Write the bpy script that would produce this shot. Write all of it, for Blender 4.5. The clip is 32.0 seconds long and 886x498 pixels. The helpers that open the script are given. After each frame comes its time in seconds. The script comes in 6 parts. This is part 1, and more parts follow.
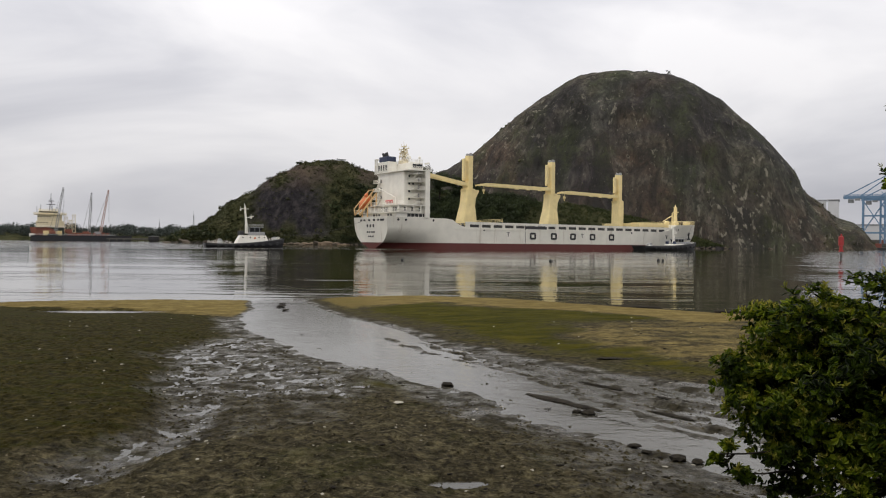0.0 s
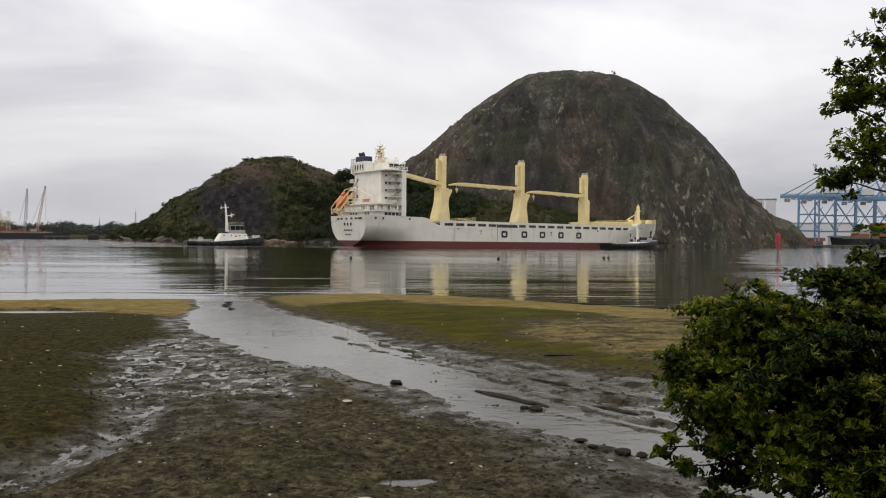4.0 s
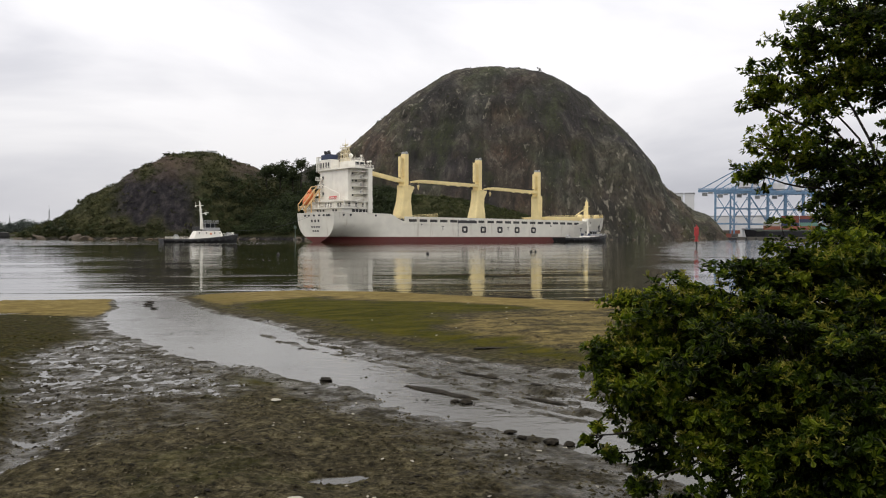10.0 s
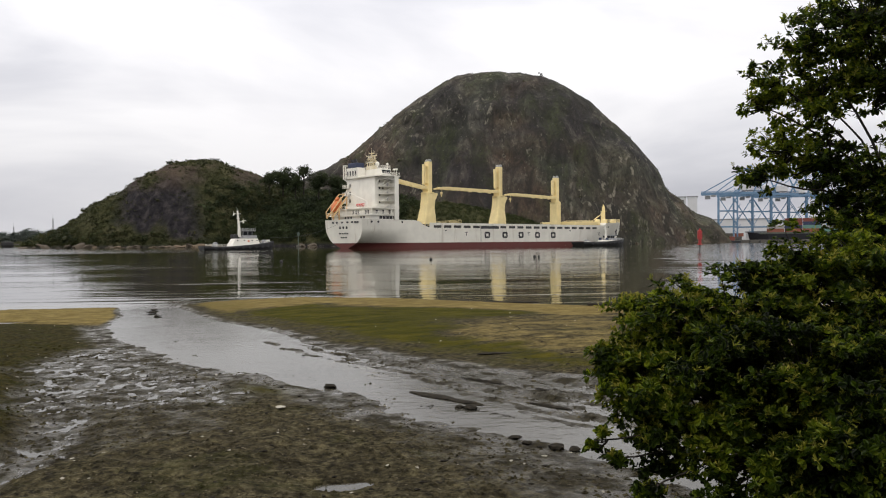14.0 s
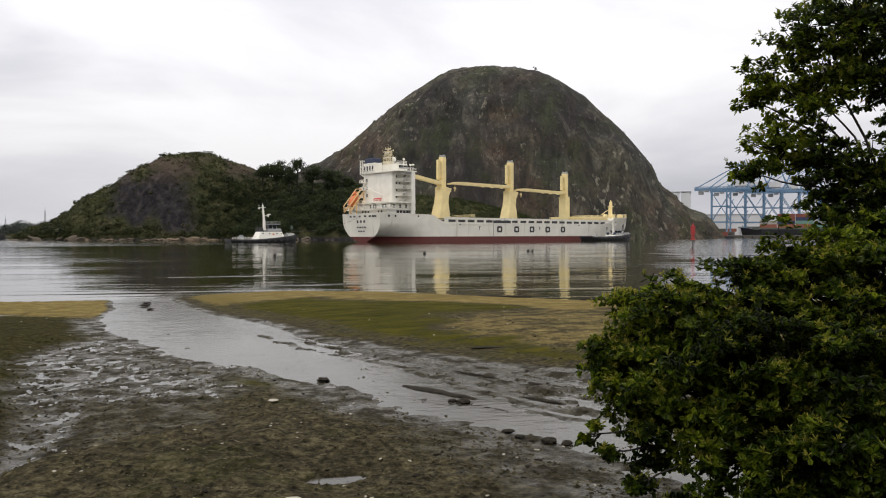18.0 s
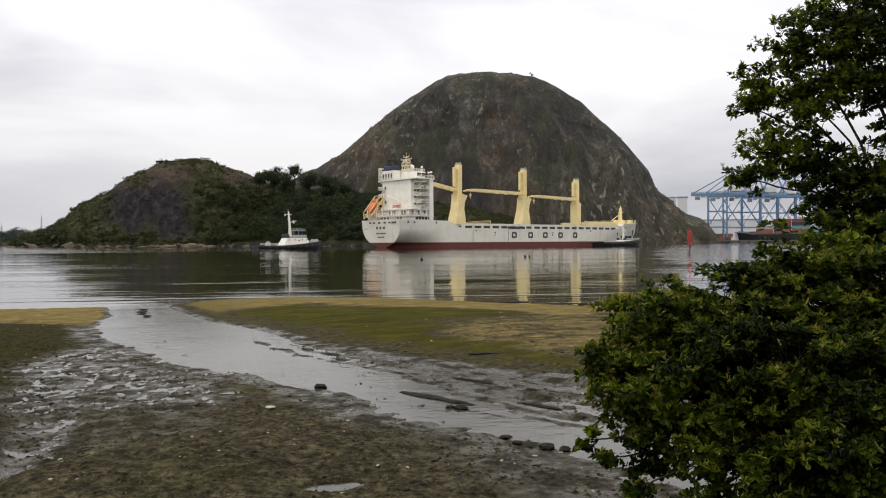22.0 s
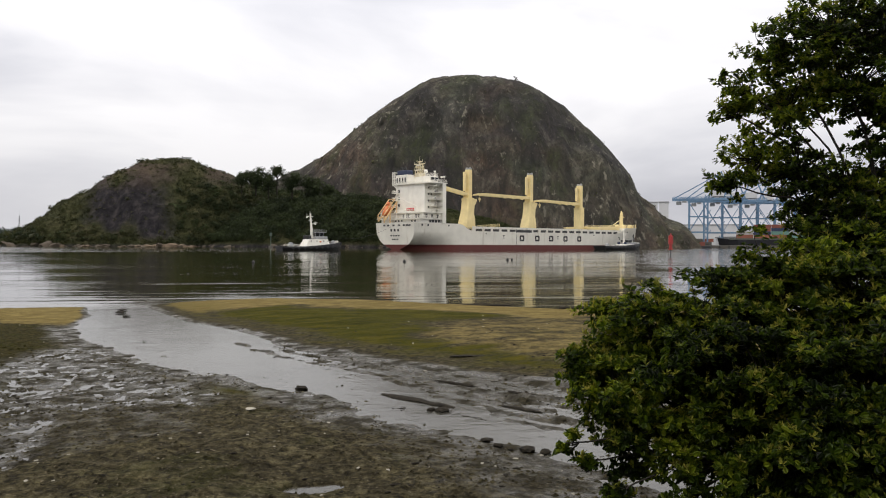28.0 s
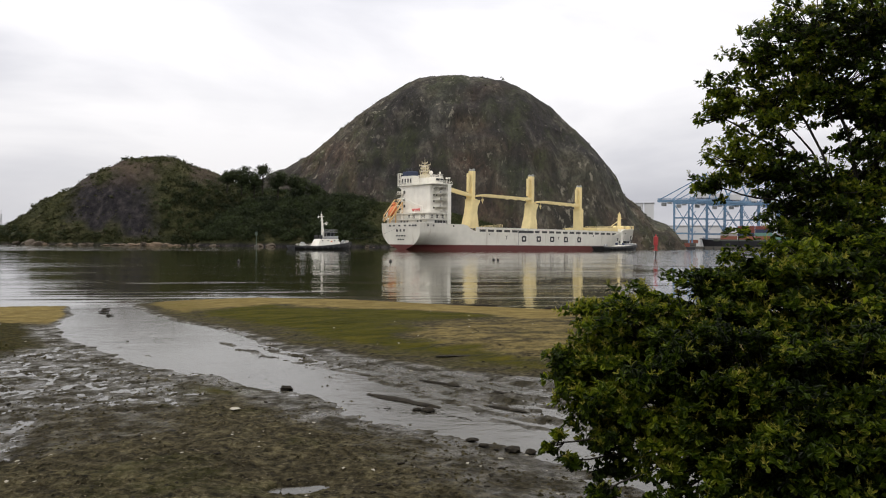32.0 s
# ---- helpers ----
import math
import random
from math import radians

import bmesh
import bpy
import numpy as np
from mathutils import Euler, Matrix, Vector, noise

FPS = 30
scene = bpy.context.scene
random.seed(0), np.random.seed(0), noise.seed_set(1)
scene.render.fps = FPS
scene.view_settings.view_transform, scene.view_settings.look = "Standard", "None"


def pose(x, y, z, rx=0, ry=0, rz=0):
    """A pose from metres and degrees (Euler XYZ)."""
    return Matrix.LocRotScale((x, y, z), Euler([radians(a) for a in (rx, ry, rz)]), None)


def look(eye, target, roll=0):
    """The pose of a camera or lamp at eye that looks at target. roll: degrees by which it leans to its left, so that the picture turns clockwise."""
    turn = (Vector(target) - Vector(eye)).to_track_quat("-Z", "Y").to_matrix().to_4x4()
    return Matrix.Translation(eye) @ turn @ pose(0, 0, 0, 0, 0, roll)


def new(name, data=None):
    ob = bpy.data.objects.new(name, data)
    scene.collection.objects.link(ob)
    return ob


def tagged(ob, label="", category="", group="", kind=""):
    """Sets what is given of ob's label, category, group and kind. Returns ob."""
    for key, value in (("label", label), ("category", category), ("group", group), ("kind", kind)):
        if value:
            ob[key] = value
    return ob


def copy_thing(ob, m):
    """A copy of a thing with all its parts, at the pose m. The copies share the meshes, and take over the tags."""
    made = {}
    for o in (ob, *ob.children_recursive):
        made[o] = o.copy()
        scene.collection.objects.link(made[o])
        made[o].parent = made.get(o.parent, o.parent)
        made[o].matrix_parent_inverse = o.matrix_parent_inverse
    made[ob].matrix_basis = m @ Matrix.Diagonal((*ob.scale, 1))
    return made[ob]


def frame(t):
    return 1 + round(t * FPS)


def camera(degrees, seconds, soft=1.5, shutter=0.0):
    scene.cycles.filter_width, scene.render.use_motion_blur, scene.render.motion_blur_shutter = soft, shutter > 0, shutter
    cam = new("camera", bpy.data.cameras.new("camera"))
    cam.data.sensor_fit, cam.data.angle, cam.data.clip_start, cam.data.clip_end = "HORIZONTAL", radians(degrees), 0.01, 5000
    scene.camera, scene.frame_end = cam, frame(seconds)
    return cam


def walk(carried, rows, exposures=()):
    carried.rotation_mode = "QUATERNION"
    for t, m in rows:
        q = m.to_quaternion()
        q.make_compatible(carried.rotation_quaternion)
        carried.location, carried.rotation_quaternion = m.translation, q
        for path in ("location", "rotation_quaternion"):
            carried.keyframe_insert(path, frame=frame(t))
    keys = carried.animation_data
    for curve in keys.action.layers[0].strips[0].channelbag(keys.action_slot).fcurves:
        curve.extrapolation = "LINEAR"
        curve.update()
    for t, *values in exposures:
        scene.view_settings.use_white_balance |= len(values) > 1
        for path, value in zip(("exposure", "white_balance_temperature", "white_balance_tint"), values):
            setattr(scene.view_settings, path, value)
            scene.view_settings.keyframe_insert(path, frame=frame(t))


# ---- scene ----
cam = camera(60.5, 32.0, 1.1)
EYE = 2.75
WATER = 0.45
PATH = [
    (0.0, pose(0, 0, EYE, 89.50, -0.59, 0.42)),
    (0.5, pose(0, 0, EYE, 89.52, -0.62, 0.09)),
    (1.0, pose(0, 0, EYE, 89.39, -0.73, -0.58)),
    (1.5, pose(0, 0, EYE, 89.20, -0.66, -1.01)),
    (2.0, pose(0, 0, EYE, 89.36, -0.50, -1.50)),
    (2.5, pose(0, 0, EYE, 89.30, -0.41, -1.85)),
    (3.0, pose(0, 0, EYE, 89.30, -0.41, -2.38)),
    (3.5, pose(0, 0, EYE, 89.34, -0.53, -2.91)),
    (5.5, pose(0, 0, EYE, 89.37, -0.39, -5.14)),
    (6.0, pose(0, 0, EYE, 89.22, -0.37, -5.63)),
    (6.5, pose(0, 0, EYE, 89.11, -0.52, -5.82)),
    (7.0, pose(0, 0, EYE, 88.55, -0.45, -6.39)),
    (7.5, pose(0, 0, EYE, 88.93, -0.34, -7.02)),
    (8.0, pose(0, 0, EYE, 89.06, 0.03, -7.97)),
    (8.5, pose(0, 0, EYE, 89.12, 0.01, -8.48)),
    (9.0, pose(0, 0, EYE, 89.12, 0.00, -9.00)),
    (9.5, pose(0, 0, EYE, 89.04, -0.08, -9.12)),
    (10.0, pose(0, 0, EYE, 89.04, -0.09, -8.79)),
    (10.5, pose(0, 0, EYE, 89.08, 0.10, -8.27)),
    (11.0, pose(0, 0, EYE, 89.31, 0.26, -8.13)),
    (11.5, pose(0, 0, EYE, 89.53, 0.33, -8.30)),
    (12.0, pose(0, 0, EYE, 89.83, 0.30, -8.68)),
    (12.5, pose(0, 0, EYE, 89.80, 0.43, -8.50)),
    (13.0, pose(0, 0, EYE, 89.71, 0.32, -8.42)),
    (13.5, pose(0, 0, EYE, 89.52, 0.47, -8.51)),
    (14.0, pose(0, 0, EYE, 89.46, 0.42, -8.56)),
    (14.5, pose(0, 0, EYE, 89.71, 0.41, -8.62)),
    (16.5, pose(0, 0, EYE, 89.18, 0.13, -9.19)),
    (17.0, pose(0, 0, EYE, 89.06, 0.02, -9.00)),
    (17.5, pose(0, 0, EYE, 89.04, 0.07, -8.96)),
    (18.0, pose(0, 0, EYE, 89.01, 0.16, -9.03)),
    (18.5, pose(0, 0, EYE, 89.19, 0.13, -9.05)),
    (19.0, pose(0, 0, EYE, 89.22, 0.06, -8.95)),
    (19.5, pose(0, 0, EYE, 89.36, 0.16, -8.90)),
    (20.0, pose(0, 0, EYE, 89.36, 0.11, -9.02)),
    (20.5, pose(0, 0, EYE, 89.37, 0.27, -9.00)),
    (21.0, pose(0, 0, EYE, 89.32, 0.21, -9.26)),
    (21.5, pose(0, 0, EYE, 89.39, 0.36, -9.12)),
    (22.0, pose(0, 0, EYE, 89.45, 0.32, -9.25)),
    (22.5, pose(0, 0, EYE, 89.67, 0.29, -9.20)),
    (23.0, pose(0, 0, EYE, 89.43, 0.18, -9.37)),
    (23.5, pose(0, 0, EYE, 89.03, 0.15, -9.20)),
    (24.0, pose(0, 0, EYE, 88.76, 0.29, -9.30)),
    (24.5, pose(0, 0, EYE, 88.63, 0.32, -9.24)),
    (25.0, pose(0, 0, EYE, 88.37, 0.02, -9.42)),
    (25.5, pose(0, 0, EYE, 88.52, 0.11, -9.66)),
    (26.0, pose(0, 0, EYE, 88.84, -0.11, -10.17)),
    (26.5, pose(0, 0, EYE, 89.59, -0.08, -10.17)),
    (28.5, pose(0, 0, EYE, 89.66, -0.28, -10.66)),
    (29.0, pose(0, 0, EYE, 89.79, -0.34, -10.72)),
    (29.5, pose(0, 0, EYE, 90.03, -0.28, -10.95)),
    (30.0, pose(0, 0, EYE, 90.16, -0.09, -10.76)),
    (30.5, pose(0, 0, EYE, 90.06, -0.03, -11.12)),
    (31.0, pose(0, 0, EYE, 90.07, -0.08, -11.36)),
    (31.5, pose(0, 0, EYE, 89.86, -0.27, -11.59)),
    (32.0, pose(0, 0, EYE, 89.64, -0.46, -11.59)),
]
walk(cam, PATH, ((0, -0.19), (3.5, -0.17), (6, -0.10), (9, -0.03), (13, 0.0), (20, 0.0), (32, 0.02)))

# ---- light ----
world = bpy.data.worlds.new("overcast")
scene.world = world
world.use_nodes = True
wn, wl = world.node_tree.nodes, world.node_tree.links
wn.clear()
w_out = wn.new("ShaderNodeOutputWorld")
w_bg = wn.new("ShaderNodeBackground")
w_sky = wn.new("ShaderNodeTexSky")
w_sky.sky_type, w_sky.sun_disc = "NISHITA", False
w_sky.sun_elevation, w_sky.sun_rotation = radians(60), radians(233)
w_sky.air_density, w_sky.dust_density = 1.0, 4.0
w_co = wn.new("ShaderNodeTexCoord")
w_map = wn.new("ShaderNodeMapping")
w_map.inputs["Scale"].default_value = (1.0, 1.0, 3.4)
w_map.inputs["Rotation"].default_value = (0.0, radians(7), 0.0)
w_n1 = wn.new("ShaderNodeTexNoise")
w_n1.inputs["Scale"].default_value, w_n1.inputs["Detail"].default_value = 1.5, 6.0
w_n1.inputs["Roughness"].default_value, w_n1.inputs["Distortion"].default_value = 0.5, 0.5
w_ramp = wn.new("ShaderNodeValToRGB")
w_ramp.color_ramp.elements[0].position, w_ramp.color_ramp.elements[0].color = 0.34, (0.60, 0.605, 0.665, 1)
w_ramp.color_ramp.elements[1].position, w_ramp.color_ramp.elements[1].color = 0.66, (1.09, 1.07, 1.085, 1)
w_e = w_ramp.color_ramp.elements.new(0.5)
w_e.color = (0.825, 0.82, 0.865, 1)
# an overcast sky is brighter overhead than near the horizon
w_sep = wn.new("ShaderNodeSeparateXYZ")
w_up = wn.new("ShaderNodeMapRange")
w_up.inputs["From Min"].default_value, w_up.inputs["From Max"].default_value = 0.04, 0.6
w_up.inputs["To Min"].default_value, w_up.inputs["To Max"].default_value = 0.80, 1.5
w_mul = wn.new("ShaderNodeVectorMath")
w_mul.operation = "SCALE"
w_mix = wn.new("ShaderNodeMixRGB")
w_mix.inputs["Fac"].default_value = 0.95
w_skys = wn.new("ShaderNodeVectorMath")
w_skys.operation = "SCALE"
w_skys.inputs["Scale"].default_value = 0.12
wl.new(w_co.outputs["Generated"], w_map.inputs["Vector"])
wl.new(w_map.outputs["Vector"], w_n1.inputs["Vector"])
wl.new(w_n1.outputs["Fac"], w_ramp.inputs["Fac"])
wl.new(w_co.outputs["Generated"], w_sep.inputs["Vector"])
wl.new(w_sep.outputs["Z"], w_up.inputs["Value"])
wl.new(w_ramp.outputs["Color"], w_mul.inputs[0])
wl.new(w_up.outputs["Result"], w_mul.inputs["Scale"])
wl.new(w_sky.outputs["Color"], w_skys.inputs[0])
wl.new(w_skys.outputs["Vector"], w_mix.inputs["Color1"])
w_warm = wn.new("ShaderNodeMixRGB")
w_warm.blend_type = "MULTIPLY"
w_warm.inputs["Color2"].default_value = (1.45, 1.38, 1.22, 1)
w_hi = wn.new("ShaderNodeMapRange")
w_hi.inputs["From Min"].default_value, w_hi.inputs["From Max"].default_value = 0.34, 0.75
wl.new(w_sep.outputs["Z"], w_hi.inputs["Value"])
wl.new(w_hi.outputs["Result"], w_warm.inputs["Fac"])
wl.new(w_mul.outputs["Vector"], w_warm.inputs["Color1"])
wl.new(w_warm.outputs["Color"], w_mix.inputs["Color2"])
wl.new(w_mix.outputs["Color"], w_bg.inputs["Color"])
w_bg.inputs["Strength"].default_value = 1.0
wl.new(w_bg.outputs["Background"], w_out.inputs["Surface"])

sun = new("sun", bpy.data.lights.new("sun", "SUN"))
sun.data.energy, sun.data.angle, sun.data.color = 0.65, radians(30), (1.0, 0.95, 0.85)
sun.matrix_world = look((-120, -90, 260), (0, 0, 0))


# ---- materials ----
class Mat:
    """A small node-graph builder round a Principled shader."""

    def __init__(self, name, rough=0.6, metal=0.0, spec=0.5):
        self.m = bpy.data.materials.new(name)
        self.m.use_nodes = True
        self.n, self.l = self.m.node_tree.nodes, self.m.node_tree.links
        self.p = self.n["Principled BSDF"]
        self.p.inputs["Roughness"].default_value = rough
        self.p.inputs["Metallic"].default_value = metal
        self.p.inputs["Specular IOR Level"].default_value = spec

    def node(self, kind, **ins):
        nd = self.n.new("ShaderNode" + kind)
        for key, v in ins.items():
            nd.inputs[key.replace("_", " ")].default_value = v
        return nd

    def put(self, sock, value):
        if hasattr(value, "is_output"):
            self.l.new(value, sock)
        else:
            sock.default_value = value

    def coords(self, scale=(1, 1, 1), which="Object", rot=(0, 0, 0)):
        mp = self.node("Mapping", Scale=scale, Rotation=rot)
        self.l.new(self.n.new("ShaderNodeTexCoord").outputs[which], mp.inputs["Vector"])
        return mp.outputs["Vector"]

    def position(self, scale=(1, 1, 1), rot=(0, 0, 0)):
        mp = self.node("Mapping", Scale=scale, Rotation=rot)
        self.l.new(self.n.new("ShaderNodeNewGeometry").outputs["Position"], mp.inputs["Vector"])
        return mp.outputs["Vector"]

    def noise(self, vec, scale, detail=4, rough=0.55, dist=0.0):
        nd = self.node("TexNoise", Scale=scale, Detail=detail, Roughness=rough, Distortion=dist)
        self.l.new(vec, nd.inputs["Vector"])
        return nd.outputs["Fac"]

    def ramp(self, fac, stops):
        nd = self.n.new("ShaderNodeValToRGB")
        els = nd.color_ramp.elements
        while len(els) < len(stops):
            els.new(0.5)
        for el, (pos, col) in zip(els, stops):
            el.position = pos
            el.color = (*col, 1) if len(col) == 3 else col
        self.l.new(fac, nd.inputs["Fac"])
        return nd.outputs["Color"]

    def span(self, fac, a, b, c=0.0, d=1.0):
        nd = self.node("MapRange", From_Min=a, From_Max=b, To_Min=c, To_Max=d)
        self.l.new(fac, nd.inputs["Value"])
        return nd.outputs["Result"]

    def math(self, op, a, b):
        nd = self.n.new("ShaderNodeMath")
        nd.operation = op
        self.put(nd.inputs[0], a)
        self.put(nd.inputs[1], b)
        return nd.outputs[0]

    def mix(self, fac, a, b, blend="MIX"):
        nd = self.n.new("ShaderNodeMixRGB")
        nd.blend_type = blend
        self.put(nd.inputs["Fac"], fac)
        for s, v in (("Color1", a), ("Color2", b)):
            self.put(nd.inputs[s], (*v, 1) if isinstance(v, tuple) and len(v) == 3 else v)
        return nd.outputs["Color"]

    def attr(self, name):
        nd = self.n.new("ShaderNodeAttribute")
        nd.attribute_name = name
        return nd.outputs["Fac"]

    def bump(self, height, strength=0.3, distance=0.02, normal=None):
        nd = self.node("Bump", Strength=strength, Distance=distance)
        self.l.new(height, nd.inputs["Height"])
        if normal is not None:
            self.l.new(normal, nd.inputs["Normal"])
        return nd.outputs["Normal"]

    def done(self, color=None, rough=None, normal=None):
        if color is not None:
            self.put(self.p.inputs["Base Color"], (*color, 1) if isinstance(color, tuple) else color)
        if rough is not None:
            self.put(self.p.inputs["Roughness"], rough)
        if normal is not None:
            self.l.new(normal, self.p.inputs["Normal"])
        return self.m


def paint(name, col, rough=0.5, dirt=(0.2, 0.15, 0.1), amount=0.25, scale=0.6, streak=True):
    """Weathered ship or steel paint: fine mottling and vertical rust streaks."""
    k = Mat(name, rough)
    v = k.coords((1, 1, 1))
    a = k.noise(v, scale, 5)
    base = k.mix(k.span(a, 0.35, 0.7), tuple(c * 0.86 for c in col), col)
    s = k.noise(k.coords((1.3, 1.3, 0.12)), scale * 1.6, 5, 0.65)
    base = k.mix(k.span(s, 0.58, 0.78, 0, amount), base, dirt)
    return k.done(base, k.span(a, 0.3, 0.7, rough - 0.08, rough + 0.12), k.bump(a, 0.08, 0.02))


def leafy(name, dark, mid, light, trans=0.25, rough=0.5, near=False):
    """Foliage, each leaf or clump its own shade."""
    k = Mat(name, rough, spec=0.32 if near else 0.10)
    rnd = k.n.new("ShaderNodeNewGeometry").outputs["Random Per Island"]
    big = k.noise(k.position(), 1.7 if near else 0.09, 3)
    f = k.math("ADD", k.math("MULTIPLY", rnd, 0.52), k.math("MULTIPLY", k.span(big, 0.36, 0.64), 0.48))
    col = k.ramp(f, [(0.20, dark), (0.54, mid), (0.88, light)] if near else [(0.18, dark), (0.58, mid), (0.90, light)])
    if trans:
        # light shines through thin leaves
        tr = k.n.new("ShaderNodeBsdfTranslucent")
        mx = k.n.new("ShaderNodeMixShader")
        mx.inputs["Fac"].default_value = trans
        k.l.new(k.mix(1.0, col, (1.6, 1.5, 1.0), "MULTIPLY") if near else col, tr.inputs["Color"])
        k.l.new(k.p.outputs["BSDF"], mx.inputs[1])
        k.l.new(tr.outputs["BSDF"], mx.inputs[2])
        k.l.new(mx.outputs["Shader"], k.n["Material Output"].inputs["Surface"])
    return k.done(col)


def rock_material():
    k = Mat("granite_cliff", 0.9, spec=0.12)
    v = k.position()
    runs = k.noise(k.position((1.0, 1.0, 0.30)), 0.085, 6, 0.60, 0.8)
    fine = k.noise(k.position((1.0, 1.0, 0.55)), 0.42, 8, 0.70, 0.3)
    big = k.noise(v, 0.013, 4, 0.55, 0.8)
    tone = k.mix(k.span(big, 0.40, 0.60), (0.092, 0.066, 0.050), (0.064, 0.068, 0.052))
    # damp dark sheets of algae on the bare granite
    damp = k.span(k.noise(k.position((1, 1, 0.7)), 0.018, 6, 0.6, 0.5), 0.42, 0.58)
    tone = k.mix(k.math("MULTIPLY", damp, 0.85), tone, (0.031, 0.030, 0.035))
    col = k.mix(k.span(runs, 0.40, 0.54, 0.75, 0), tone, (0.026, 0.025, 0.024))
    col = k.mix(k.span(runs, 0.54, 0.72, 0, 0.65), col, (0.150, 0.138, 0.118))
    col = k.mix(k.span(fine, 0.38, 0.55, 0.75, 0), col, (0.028, 0.028, 0.024))
    moss = k.math("MULTIPLY", k.span(k.noise(k.position((1, 1, 0.6)), 0.035, 8, 0.68), 0.50, 0.62), 0.7)
    col = k.mix(k.math("MULTIPLY", moss, k.span(fine, 0.35, 0.6)), col, (0.048, 0.058, 0.027))
    # short pale flecks where the face has spalled, in clusters
    zone = k.span(k.noise(v, 0.022, 3, 0.5), 0.45, 0.59)
    pale = k.span(k.noise(k.position((1.0, 1.0, 0.34)), 0.26, 5, 0.60, 0.3), 0.58, 0.66)
    col = k.mix(k.math("MULTIPLY", k.math("MULTIPLY", pale, zone), 0.65), col, (0.26, 0.24, 0.195))
    spots = k.span(k.noise(k.position((1.0, 1.0, 0.5)), 0.5, 4, 0.55), 0.64, 0.72, 0, 0.5)
    col = k.mix(spots, col, (0.21, 0.195, 0.16))
    b = k.bump(fine, 0.8, 1.6, k.bump(runs, 0.9, 4.0))
    return k.done(col, None, b)


def soil_material():
    k = Mat("scrub_soil", 0.95, spec=0.05)
    a = k.noise(k.position((1, 1, 0.7)), 0.10, 8, 0.70, 0.4)
    f = k.noise(k.position(), 0.6, 7, 0.7)
    col = k.ramp(a, [(0.32, (0.016, 0.019, 0.009)), (0.5, (0.046, 0.048, 0.022)), (0.70, (0.098, 0.088, 0.048))])
    col = k.mix(k.span(f, 0.35, 0.6, 0.6, 0), col, (0.020, 0.024, 0.012))
    bare = k.attr("bare")
    r = k.noise(k.position((1, 1, 0.4)), 0.22, 7, 0.68)
    stone = k.ramp(r, [(0.35, (0.010, 0.010, 0.012)), (0.52, (0.026, 0.024, 0.027)), (0.72, (0.068, 0.062, 0.060))])
    # reddish earth and dry grass over the crown
    zz = k.n.new("ShaderNodeSeparateXYZ")
    k.l.new(k.position(), zz.inputs["Vector"])
    stone = k.mix(k.span(zz.outputs["Z"], 34, 50, 0, 0.65), stone, k.ramp(a, [(0.35, (0.060, 0.042, 0.034)), (0.6, (0.105, 0.080, 0.058))]))
    col = k.mix(bare, col, stone)
    return k.done(col, None, k.bump(f, 0.9, 1.2, k.bump(a, 0.8, 2.0)))


